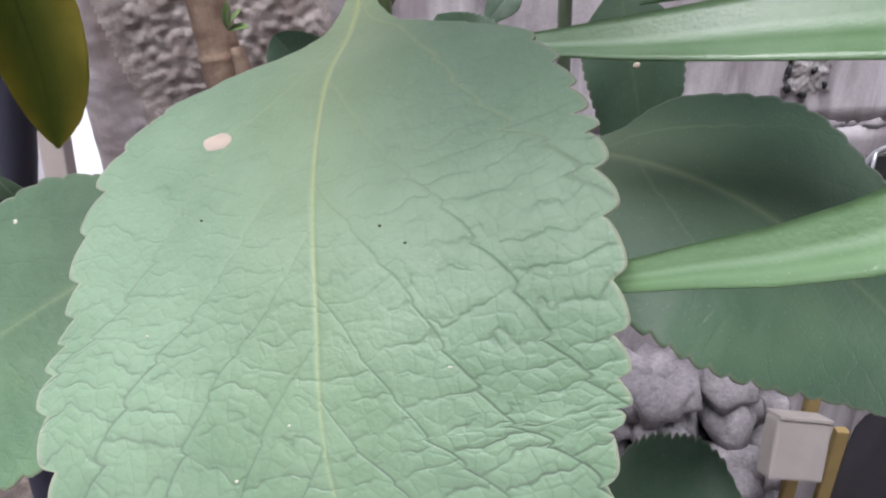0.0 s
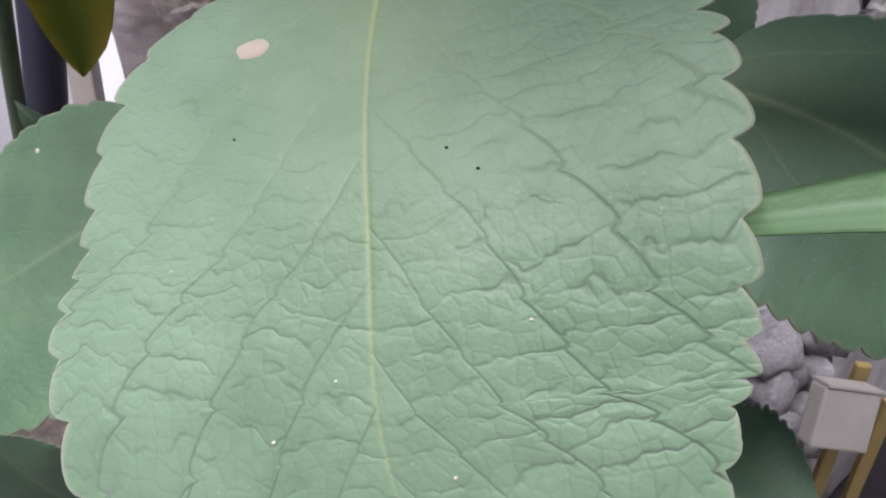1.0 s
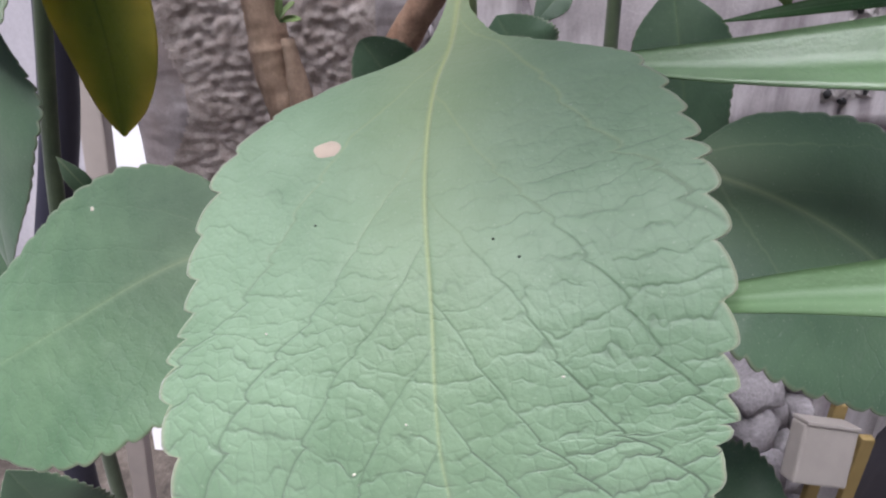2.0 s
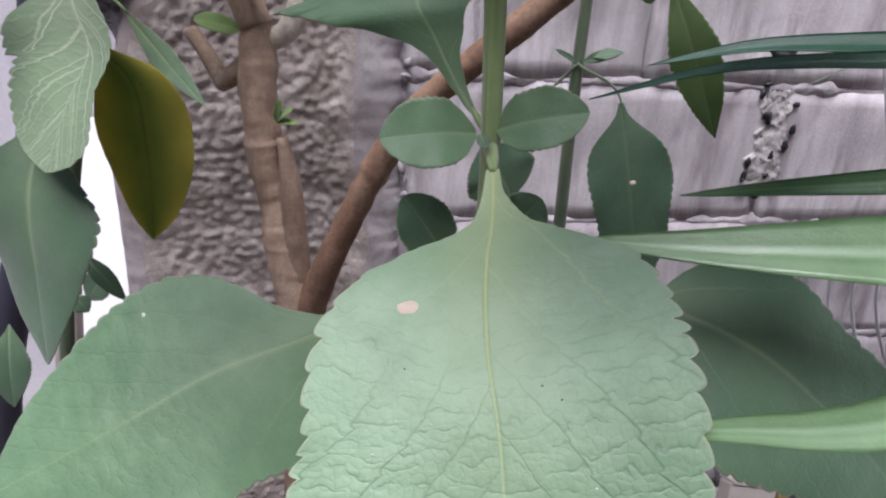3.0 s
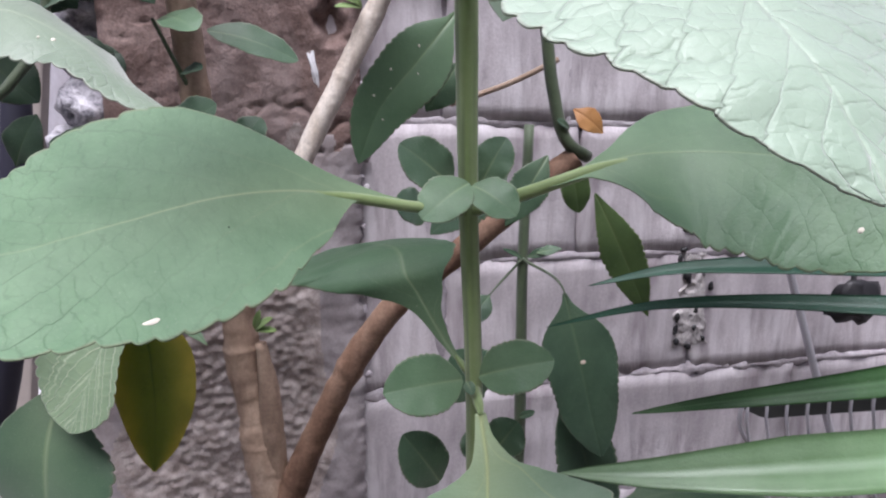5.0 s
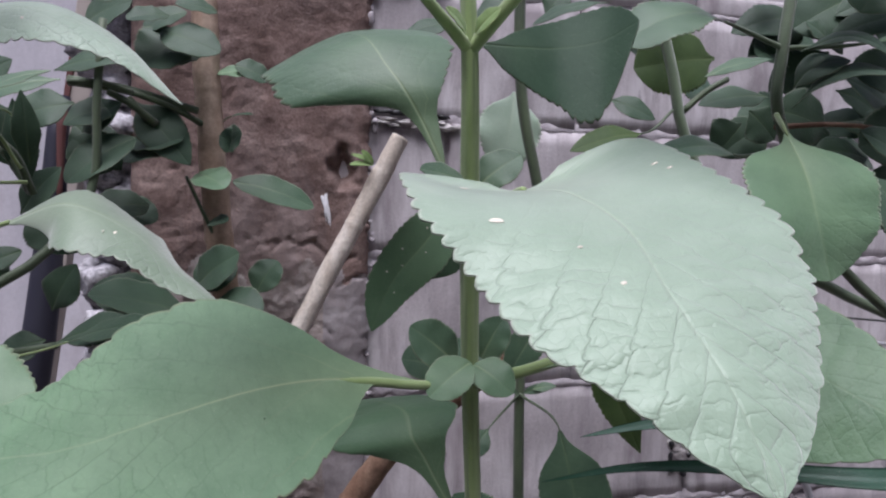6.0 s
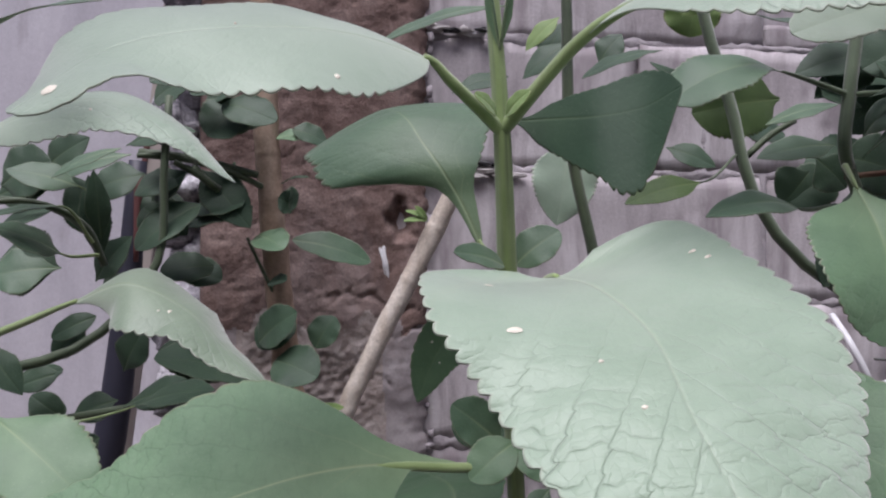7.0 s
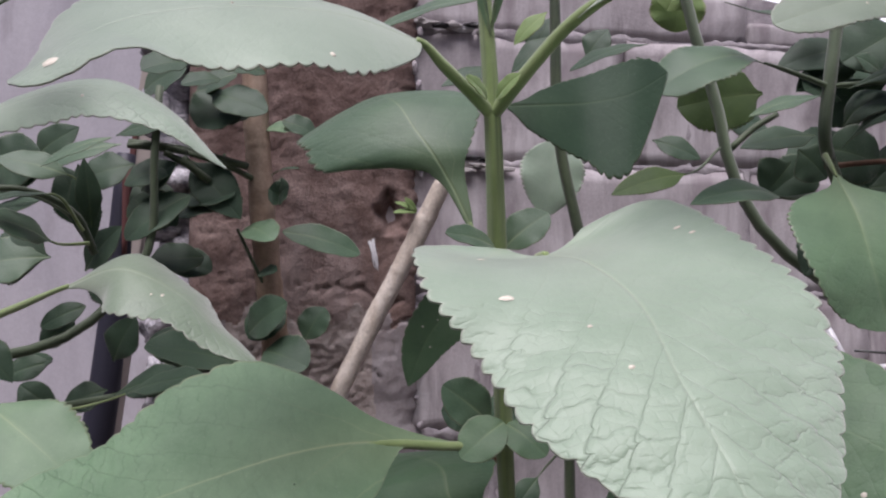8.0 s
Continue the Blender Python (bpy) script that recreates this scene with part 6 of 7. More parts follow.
# ---- old leaves hanging low beside the pier
low_shrub = thing("shrub", (-0.34, 0.40, 0.0), "old shrub with yellowing and drooping leaves", "plant", "shrub stems")
tube("stem", [(-0.34, 0.42, 0.0), (-0.335, 0.41, 0.8), (-0.3077, 0.4000, 0.9776), (-0.2588, 0.4000, 1.1925), (-0.2467, 0.4000, 1.2605)], [0.009, 0.008, 0.0065, 0.006, 0.005], DARK_STEM, low_shrub, 12, 40, 0.4)
leaf(low_shrub, [(-0.2235, 0.3365, 1.1801), (-0.2067, 0.3426, 1.1597), (-0.2039, 0.3492, 1.1194), (-0.2094, 0.3537, 1.0541)],
     ((-0.836, -0.272, 0.18), (-0.846, -0.253, 0.172)), (0.0271, 0.027), top=YELLOW, under=YELLOW, kinds=("ripe_out", "ripe_in"), nu=110, nv=16, teeth=0, fold=0.05, curl=(-0.135, -0.184), wave=0.05, ortho=0.6, rim_from=0.25,
     petiole=[(-0.2520, 0.3900, 1.2046)], stalk=0.0014, veined=0.5, laterals=6, label="yellowing leaf hanging straight down", seed=61)
leaf(low_shrub, [(-0.23, 0.3397, 1.2182), (-0.2221, 0.3261, 1.1966), (-0.2109, 0.3148, 1.1767), (-0.2166, 0.2994, 1.1521), (-0.2272, 0.2859, 1.1164)],
     ((-0.822, 0.15, -0.143), (-0.753, 0.399, 0.184)), (0.0225, 0.0557), top=LEAF_UNDER, under=DIMMED, kinds=("under_narrow", "under_broad"), nu=160, nv=36, teeth=15, depth=0.08, fold=0.0, curl=(-0.022, 0.027), quilt=0.0001,
     laterals=5, veined=0.9, ortho=0.5, petiole=[(-0.2486, 0.3900, 1.2284)], stalk=0.0018, label="pale leaf underside with raised veins", seed=62)
leaf(low_shrub, [(-0.2457, 0.3254, 1.1397), (-0.2509, 0.3042, 1.0994), (-0.2505, 0.2957, 1.0486), (-0.2473, 0.2853, 0.9992)],
     ((-0.895, -0.033, 0.189), (-0.726, 0.415, 0.102)), (0.0435, 0.0354), kinds=("limp_near", "limp_far"), curl=(-0.069, -0.17), top=SHADED, nu=120, nv=20, teeth=17, depth=0.05, fold=0.12, wave=0.05,
     petiole=[(-0.2581, 0.3900, 1.1559)], stalk=0.0014, label="drooping dull green leaf", seed=63)
far_leaf(low_shrub, (-0.2117, 0.3600, 1.1939), (-0.1731, 0.3700, 1.1392), 0.0080, (0.4, -0.8, 0.4), -0.05, ("lance", "lance"), [(-0.2488, 0.3900, 1.2013)], 64)
for b, t, w, f, sd in (((-0.2628, 0.3600, 1.0383), (-0.2368, 0.3600, 1.0041), 0.0068, (0.2, -0.8, 0.5), 65), ((-0.3088, 0.3400, 0.9913), (-0.3103, 0.3300, 0.9316), 0.0132, (0.3, -0.8, 0.4), 66), ((-0.2720, 0.4000, 1.0048), (-0.2904, 0.4000, 0.9811), 0.0125, (0.1, -0.8, 0.5), 67),
                       ((-0.2873, 0.3800, 0.9949), (-0.2776, 0.3800, 0.9821), 0.0081, (0.1, -0.8, 0.5), 68), ((-0.2688, 0.3000, 0.7639), (-0.2839, 0.2700, 0.8644), 0.0348, (0.1, -0.6, 0.8), 69)):
    far_leaf(low_shrub, b, t, w, f, 0.05, ("lance", "ovate"), None, sd, top=SHADED)

# ---------------------------------------------------------------- thin dark stems in front of the block wall
thin = thing("shrub", (0.0935, 0.5700, 0.9590), "thin dark-stemmed shrub with hanging green leaves", "plant", "shrub stems")
tb = (0.0949, 0.5850, 0.9520)
tube("stem", [(tb[0] - 0.02, 0.60, 0.0), (tb[0] - 0.01, 0.595, 0.6), tb, (0.0927, 0.5850, 1.1578), (0.0954, 0.5850, 1.2968)], [0.007, 0.0068, 0.0062, 0.0062, 0.005], DARK_STEM, thin, 12, 50, 0.3)
tube("stem", [(0.1245, 0.4750, 1.2674), (0.1071, 0.4700, 1.2769), (0.0888, 0.4650, 1.3232), (0.0803, 0.4600, 1.3694), (0.0624, 0.4550, 1.4499), (0.0563, 0.4500, 1.5853), (0.0535, 0.4500, 1.6864)], [0.0052, 0.005, 0.0048, 0.0048, 0.0045, 0.004], DARK_STEM, thin, 12, 60, 0.3)
sn = (0.0919, 0.5800, 1.1585)
for b, t, w, f, sd, kd, br in (
    ((0.1300, 0.5500, 1.0275), (0.1797, 0.5200, 0.8555), 0.0352, (0.1, -0.8, 0.5), 72, "ovate", None),
    ((0.1530, 0.5400, 1.2304), (0.2148, 0.5410, 1.1050), 0.0221, (-0.2, -0.9, 0.3), 73, "lance", None),
    ((0.1227, 0.5300, 1.2639), (0.1352, 0.5300, 1.2128), 0.0153, (0, -0.95, 0.3), 74, "round", None),
    ((0.1033, 0.5700, 1.1662), (0.1280, 0.5600, 1.1724), 0.0065, (0, -0.7, 0.7), 75, "lance", None),
    ((0.0566, 0.5700, 1.1232), (0.0286, 0.5500, 1.0949), 0.0138, (0, -0.8, 0.5), 76, "ovate", sn),
    ((0.0290, 0.4200, 1.0734), (0.0043, 0.4200, 1.1149), 0.0287, (0, -0.8, 0.5), 77, "ovate", None),
    ((0.0359, 0.3600, 1.2630), (-0.0190, 0.3500, 1.2203), 0.0193, (0, -0.7, 0.7), 78, "ovate", None),
    ((-0.0180, 0.3800, 1.2322), (-0.0424, 0.3700, 1.2390), 0.0154, (0, -0.8, 0.6), 79, "round", None),
    ((-0.0001, 0.3600, 1.3315), (-0.0217, 0.3600, 1.3002), 0.0138, (0.25, -0.9, 0.3), 81, "lance", None),
    ((0.0036, 0.3000, 1.1065), (0.0118, 0.2900, 1.0896), 0.0117, (0, -0.8, 0.5), 82, "round", None),
    ((0.0609, 0.3600, 1.2722), (0.0312, 0.3500, 1.2254), 0.0140, (0.3, -0.7, 0.6), 83, "lance", None),
):
    far_leaf(thin, b, t, w, f, 0.05, (kd, kd), [br] if br else None, sd, top=(DEEP_YOUNG if sd in (73, 74) else SMALL_SHADED if sd in (71, 72, 76) else SHADED), stalk_mat=DARK_STEM)
for b, t, w, f, sd in (((0.0910, 0.5750, 1.1592), (0.0686, 0.5700, 1.1710), 0.0027, (0, -0.8, 0.5), 86), ((0.0953, 0.5750, 1.1611), (0.1270, 0.5650, 1.1717), 0.0055, (0, -0.8, 0.5), 87), ((0.1041, 0.4650, 1.2913), (0.0918, 0.4600, 1.2987), 0.0035, (0, -0.8, 0.5), 88), ((0.0916, 0.5750, 0.9832), (0.1082, 0.5700, 0.9916), 0.0042, (0, -0.8, 0.5), 89)):
    small_leaf(thin, b, t, w, f, sd, top=SMALL_SHADED, teeth=0, nu=20, nv=4)
leaf(thin, [(-0.0038, 0.3396, 1.3594), (-0.0274, 0.3270, 1.3291), (-0.0515, 0.3203, 1.2987), (-0.0637, 0.3184, 1.2679)],
     ((-0.788, -0.071, 0.609), (-0.791, -0.065, 0.607)), (0.0216, 0.0202), kinds=("bent_far", "bent_near"), curl=(-0.097, -0.101), top=DIMMED, nu=110, nv=16, teeth=17, depth=0.07, fold=0.12, wave=0.05,
     spots=[(0.3, 0.3, 0.0008, SPOT), (0.42, -0.2, 0.0006, SPOT), (0.5, 0.45, 0.0007, SPOT), (0.58, 0.1, 0.0005, SPOT), (0.66, 0.4, 0.0007, SPOT), (0.74, -0.3, 0.0006, SPOT)],
     label="hanging green leaf with tiny pale dots", seed=80)
leaf(thin, [(0.1250, 0.5334, 1.1324), (0.1353, 0.5168, 1.0802), (0.1471, 0.5069, 1.0248), (0.1605, 0.5017, 0.9728)],
     ((-0.959, -0.041, -0.271), (-0.966, -0.053, -0.249)), (0.0392, 0.0363), kinds=("blunt_near", "blunt_far"), curl=(-0.097, -0.09), top=SMALL_SHADED, nu=120, nv=18, teeth=20, depth=0.05, fold=0.12, wave=0.06,
     petiole=[sn], stalk=0.0015, stalk_mat=DARK_STEM, spots=[(0.42, -0.05, 0.0022, SPOT_BROWN)], label="dark blunt leaf hanging before the block wall", seed=71)
far_leaf(thin, (0.1052, 0.4600, 1.3073), (0.1299, 0.4550, 1.2877), 0.0107, (0, -0.9, 0.3), 0.1, ("lance", "lance"), None, 85, top=DEAD, under=DEAD, teeth=0, label="curled orange dead leaf")

# ---------------------------------------------------------------- shrubs at the right
right_shrub = thing("shrub", (0.80, 0.42, 0.0), "tall green shrub with greyish leaves in pairs", "plant", "shrub stems")
RN = (0.2466, 0.3660, 1.4819)
tube("stem", [(0.80, 0.42, 0.0), (0.76, 0.41, 0.8), (0.5745, 0.4200, 1.1674), (0.3728, 0.4000, 1.2727), (0.2912, 0.3850, 1.3405), (0.2491, 0.3720, 1.4300)], [0.007, 0.005, 0.0038, 0.0034, 0.0036, 0.0042], DARK_STEM, right_shrub, 12, 40, 0.5)
tube("stem", [(0.2485, 0.3710, 1.4285), (0.2437, 0.3670, 1.4407), RN, (0.2520, 0.3660, 1.5237), (0.2575, 0.3660, 1.5709), (0.2650, 0.3660, 1.6371)],
     [0.0042, 0.0044, 0.0042, 0.0038, 0.0034], GREY_STEM, right_shrub, 14, 40, 0.5)
RL = (0.2406, 0.3620, 1.4298)
for b, t, w, f, sd, kd, br, bow in (
    ((0.1950, 0.3550, 1.4957), (0.1069, 0.3350, 1.4703), 0.0270, (0.1, -0.62, 0.78), 92, "spoon", RN, 0.14),
    ((0.3098, 0.3550, 1.4860), (0.3920, 0.3400, 1.4717), 0.0201, (-0.1, -0.45, 0.9), 93, "ovate", RN, 0.12),
    ((0.2900, 0.3200, 1.5370), (0.1700, 0.2950, 1.5020), 0.0225, (0.05, -0.80, 0.55), 94, "blunt", (0.2615, 0.3600, 1.5776), 0.04),
    ((0.2550, 0.3300, 1.5370), (0.1500, 0.3200, 1.5270), 0.0150, (0.0, -0.5, 0.85), 122, "ovate", None, -0.10),
    ((0.3250, 0.3500, 1.5750), (0.2650, 0.3350, 1.5250), 0.0300, (-0.1, -0.8, 0.5), 90, "broad", None, 0.05),
    ((0.3705, 0.3800, 1.5918), (0.3041, 0.3600, 1.5101), 0.0352, (-0.1, -0.8, 0.5), 95, "broad", None, 0.05),
    ((0.2439, 0.3800, 1.4480), (0.1821, 0.3700, 1.4368), 0.0146, (0, -0.7, 0.7), 96, "ovate", None, 0.05),
    ((0.2120, 0.4200, 1.4721), (0.2588, 0.4000, 1.4836), 0.0133, (0, -0.6, 0.8), 97, "lance", None, 0.05),
    ((0.2133, 0.3700, 1.3993), (0.1352, 0.3450, 1.3921), 0.0161, (0, -0.6, 0.8), 98, "ovate", (0.2442, 0.3800, 1.4025), 0.1),
    ((0.2512, 0.3600, 1.4352), (0.3214, 0.3300, 1.4541), 0.0154, (0, -0.5, 0.85), 99, "wedge", None, 0.2),
    ((0.2822, 0.4400, 1.4379), (0.2352, 0.4400, 1.4088), 0.0209, (0, -0.9, 0.35), 100, "ovate", None, 0.05),
    ((0.2637, 0.4000, 1.4420), (0.3072, 0.4000, 1.4292), 0.0270, (0.2, -0.9, 0.2), 101, "round", None, 0.05),
    ((0.3214, 0.4200, 1.5081), (0.3001, 0.4200, 1.5227), 0.0128, (0, -0.8, 0.5), 102, "lance", None, 0.05),
    ((0.3925, 0.4200, 1.5577), (0.3269, 0.4200, 1.5290), 0.0180, (0, -0.8, 0.5), 103, "ovate", None, 0.05),
    ((0.3464, 0.3600, 1.3966), (0.3006, 0.3500, 1.4172), 0.0180, (0, -0.8, 0.5), 104, "ovate", None, 0.05),
    ((0.2898, 0.3300, 1.3847), (0.3085, 0.3000, 1.3277), 0.0267, (0.1, -0.7, 0.6), 105, "broad", None, 0.05),
    ((0.3316, 0.4200, 1.4365), (0.4017, 0.4200, 1.4125), 0.0153, (0.1, -0.7, 0.6), 106, "lance", None, 0.05),
    ((0.3517, 0.4400, 1.4823), (0.4120, 0.4400, 1.4413), 0.0319, (0.1, -0.7, 0.6), 107, "ovate", None, 0.05),
    ((0.4316, 0.4600, 1.5958), (0.3609, 0.4600, 1.5646), 0.0249, (0.1, -0.7, 0.6), 108, "ovate", None, 0.05),
    ((0.3970, 0.4000, 1.5257), (0.3007, 0.3900, 1.4994), 0.0196, (0.1, -0.7, 0.6), 109, "ovate", None, 0.08),
    ((0.3609, 0.4000, 1.6102), (0.3971, 0.4000, 1.5358), 0.0325, (-0.2, -0.9, 0.3), 116, "broad", None, 0.05),
    ((0.4146, 0.4200, 1.5587), (0.3431, 0.4200, 1.5296), 0.0284, (0.1, -0.8, 0.5), 117, "broad", None, 0.05),
    ((0.3479, 0.4300, 1.5488), (0.2954, 0.4300, 1.5193), 0.0287, (0.1, -0.85, 0.4), 120, "broad", None, 0.05),
    ((0.2580, 0.3700, 1.4523), (0.2903, 0.3500, 1.4704), 0.0187, (0.0, -0.6, 0.75), 121, "ovate", None, 0.2),
    ((0.2562, 0.3600, 1.4785), (0.3259, 0.3400, 1.4553), 0.0138, (0.1, -0.6, 0.7), 118, "ovate", None, 0.25),
    ((0.2521, 0.4200, 1.4445), (0.2757, 0.4200, 1.4198), 0.0212, (0.1, -0.95, 0.1), 119, "ovate", None, 0.05),
    ((0.4049, 0.4100, 1.4727), (0.3282, 0.4000, 1.4782), 0.0225, (0.1, -0.9, 0.3), 110, "broad", None, 0.05),
    ((0.4240, 0.4200, 1.4389), (0.3454, 0.4100, 1.4153), 0.0280, (0.1, -0.9, 0.2), 111, "broad", None, 0.05),
    ((0.4403, 0.4400, 1.3512), (0.3656, 0.4300, 1.3866), 0.0342, (0.1, -0.9, 0.2), 112, "broad", None, 0.05),
    ((0.2578, 0.4400, 1.4372), (0.2334, 0.4400, 1.4079), 0.0234, (0.1, -0.95, 0.1), 113, "ovate", None, 0.05),
):
    far_leaf(right_shrub, b, t, w, f, bow, (kd, kd), [br] if br else None, sd, top=DOWNY if sd == 94 else DIMMED if sd == 93 else (SMALL_SHADED if sd > 98 else SHADED), stalk_mat=GREY_STEM, stalk=0.0019,
             spots=[(0.35, 0.2, 0.0011, SPOT), (0.52, -0.3, 0.0008, SPOT), (0.6, 0.35, 0.0009, SPOT)] if sd == 94 else ())
leaf(right_shrub, [(0.2342, 0.3385, 1.4116), (0.2339, 0.3149, 1.3811), (0.2337, 0.2989, 1.3444), (0.2417, 0.2964, 1.3072)],
     ((-0.991, 0.056, -0.058), (-0.98, -0.139, -0.002)), (0.0492, 0.0481), kinds=("droop_near", "droop_far"), curl=(-0.108, -0.058), top=DIMMED, nu=140, nv=26, teeth=22, depth=0.06, fold=0.12, wave=0.03, quilt=0.0002,
     petiole=[RL], stalk=0.002, label="dull green leaf drooping from its stalk", seed=91)
rnd = random.Random(29)
for k in range(26):
    b = Vector((rnd.uniform(0.30, 0.47), rnd.uniform(0.45, 0.53), rnd.uniform(1.36, 1.60)))
    t = b + Vector((rnd.uniform(-0.06, 0.05), rnd.uniform(-0.03, 0.01), rnd.uniform(-0.05, 0.015))).normalized() * rnd.uniform(0.05, 0.085)
    far_leaf(right_shrub, b, t, rnd.uniform(0.016, 0.027), (rnd.uniform(-0.3, 0.3), -0.75, 0.5), 0.08, ("ovate", "ovate"), None, 300 + k, top=SMALL_SHADED, nu=40, nv=8, teeth=11)
tube("twig", [(0.2545, 0.3850, 1.4249), (0.3103, 0.3900, 1.4294), (0.3408, 0.3900, 1.4277), (0.3783, 0.3800, 1.4083)], [0.0022, 0.002, 0.0018], DARK_BARK, right_shrub, 8, 12)

# unseen crown leaves and twigs, added beside the path to shade the wall
rnd = random.Random(71)
for k in range(44):
    b = Vector((rnd.uniform(0.52, 0.86), rnd.uniform(0.26, 0.50), rnd.uniform(1.22, 1.74)))
    t = b + Vector((rnd.uniform(-0.07, 0.07), rnd.uniform(-0.05, 0.03), rnd.uniform(-0.07, 0.01))).normalized() * rnd.uniform(0.07, 0.12)
    far_leaf(right_shrub, b, t, rnd.uniform(0.02, 0.034), (rnd.uniform(-0.3, 0.3), -0.6, 0.7), 0.06, ("ovate", "ovate"), None, 200 + k, top=SHADED, nu=32, nv=6, teeth=11)
for k in range(5):
    a = Vector((0.70 + 0.02 * k, 0.40, 1.0 + 0.1 * k))
    tube("twig", [a, a + Vector((rnd.uniform(-0.1, 0.1), rnd.uniform(-0.06, 0.04), 0.16)), a + Vector((rnd.uniform(-0.18, 0.14), rnd.uniform(-0.1, 0.06), 0.38))], [0.005, 0.0035, 0.0025], DARK_STEM, right_shrub, 8, 12)

back_shrub = thing("shrub", (0.92, 0.60, 0.0), "slender stem with a few green leaves near the block wall", "plant", "shrub stems")
tube("stem", [(0.92, 0.60, 0.0), (0.88, 0.58, 0.8), (0.6297, 0.5500, 1.1867), (0.3702, 0.5400, 1.3118), (0.2770, 0.5320, 1.3836), (0.2530, 0.5300, 1.4222), (0.2292, 0.5300, 1.5184), (0.2022, 0.5300, 1.6119), (0.1911, 0.5300, 1.7409)],
     [0.006, 0.005, 0.0036, 0.0034, 0.0038, 0.005, 0.0056, 0.0054, 0.005], GREY_STEM, back_shrub, 12, 50, 0.4)
for b, t, w, f, sd, kd, br in (
    ((0.2924, 0.5600, 1.5286), (0.1989, 0.5500, 1.5115), 0.0366, (0, -0.95, 0.1), 111, "broad", None),
    ((0.1635, 0.5200, 1.4717), (0.2073, 0.5100, 1.4509), 0.0139, (0, -0.8, 0.4), 112, "ovate", None),
    ((0.1542, 0.5000, 1.5606), (0.0749, 0.4800, 1.5287), 0.0185, (0, -0.4, 0.9), 113, "ovate", None),
    ((0.1898, 0.5000, 1.4352), (0.1131, 0.4800, 1.4132), 0.0160, (0, -0.75, 0.6), 114, "ovate", (0.2349, 0.5300, 1.4655)),
    ((0.0860, 0.6200, 1.4980), (0.0700, 0.6100, 1.4011), 0.0390, (0.1, -0.95, 0.1), 115, "ovate", None),
    ((0.1860, 0.5400, 1.6088), (0.1985, 0.5400, 1.6343), 0.0184, (0, -0.9, 0.4), 116, "round", None),
    ((0.2046, 0.5600, 1.6460), (0.2012, 0.5600, 1.5931), 0.0299, (0, -0.95, 0.2), 117, "broad", None),
    ((0.0816, 0.5800, 1.5965), (0.0300, 0.5800, 1.5573), 0.0183, (0, -0.7, 0.6), 118, "lance", None),
    ((0.0162, 0.6000, 1.5664), (-0.0461, 0.5800, 1.5427), 0.0155, (0, -0.7, 0.6), 119, "lance", None),
    ((0.0025, 0.4000, 1.5645), (-0.1050, 0.3800, 1.5251), 0.0146, (0.1, -0.5, 0.85), 120, "lance", None),
    ((0.0726, 0.6000, 1.6320), (0.0351, 0.6000, 1.5946), 0.0125, (0, -0.7, 0.6), 121, "ovate", None),
    ((0.2265, 0.6000, 1.5362), (0.1715, 0.6000, 1.5805), 0.0124, (0, -0.7, 0.6), 122, "lance", None),
    ((0.2569, 0.6000, 1.5173), (0.3175, 0.6000, 1.4982), 0.0340, (0, -0.7, 0.6), 123, "ovate", None),
    ((0.1201, 0.6200, 1.5873), (0.1458, 0.6200, 1.6193), 0.0193, (0, -0.7, 0.6), 124, "lance", None),
    ((0.0562, 0.6200, 1.5880), (0.0820, 0.6200, 1.6331), 0.0193, (0, -0.7, 0.6), 125, "ovate", None),
):
    far_leaf(back_shrub, b, t, w, f, 0.06, (kd, kd), [br] if br else None, sd, veined=0.7 if sd == 115 else 0.0, top=PALE if sd == 115 else DEEP_YOUNG if sd in (111, 114) else YOUNG if sd in (117, 116, 121) else (SHADED if sd == 120 else SMALL_SHADED), stalk_mat=DARK_STEM)
tube("twig", [(0.2448, 0.5300, 1.4643), (0.2698, 0.5300, 1.4863), (0.2918, 0.5300, 1.4992)], [0.0035, 0.003], DARK_STEM, back_shrub, 8, 8)
tube("twig", [(0.1318, 0.6200, 1.3657), (0.0873, 0.6200, 1.3434), (0.0172, 0.6200, 1.3177)], [0.003, 0.003], BARK, back_shrub, 8, 8)

# ---------------------------------------------------------------- things at the foot of the block wall
rack = thing("wire_rack", (0.5711, 0.7200, 0.6954), "white wire rack with a dark rounded top frame", "rack")
left, right = Vector((0.4460, 0.7350, 0.9270)), Vector((0.6260, 0.6280, 0.9900))
frame_line = [(0.4771, 0.7400, 0.8294), (0.4394, 0.7350, 0.9005), tuple(left), tuple(left.lerp(right, 0.4)), tuple(right)]
tube("top_frame", frame_line, [0.0032, 0.0032], SILVER, rack, 10, 40)
verts, faces = [], []
for k in range(21):
    c = left.lerp(right, k / 20) + Vector((0.003, 0.007, 0))
    high = 0.036 * min(1.0, 0.55 + k * 0.18)
    for dy, dz in ((0, -0.003), (0, -high), (0.008, -high), (0.008, -0.003)):
        verts.append(c + Vector((0, dy, dz)))
for k in range(20):
    for i in range(4):
        faces.append((4 * k + i, 4 * k + (i + 1) % 4, 4 * k + 4 + (i + 1) % 4, 4 * k + 4 + i))
faces += [(0, 3, 2, 1), (80, 81, 82, 83)]
mesh_object("band", verts, faces, [DARKMETAL], rack, smooth=False, label="dark painted band under the top wire")
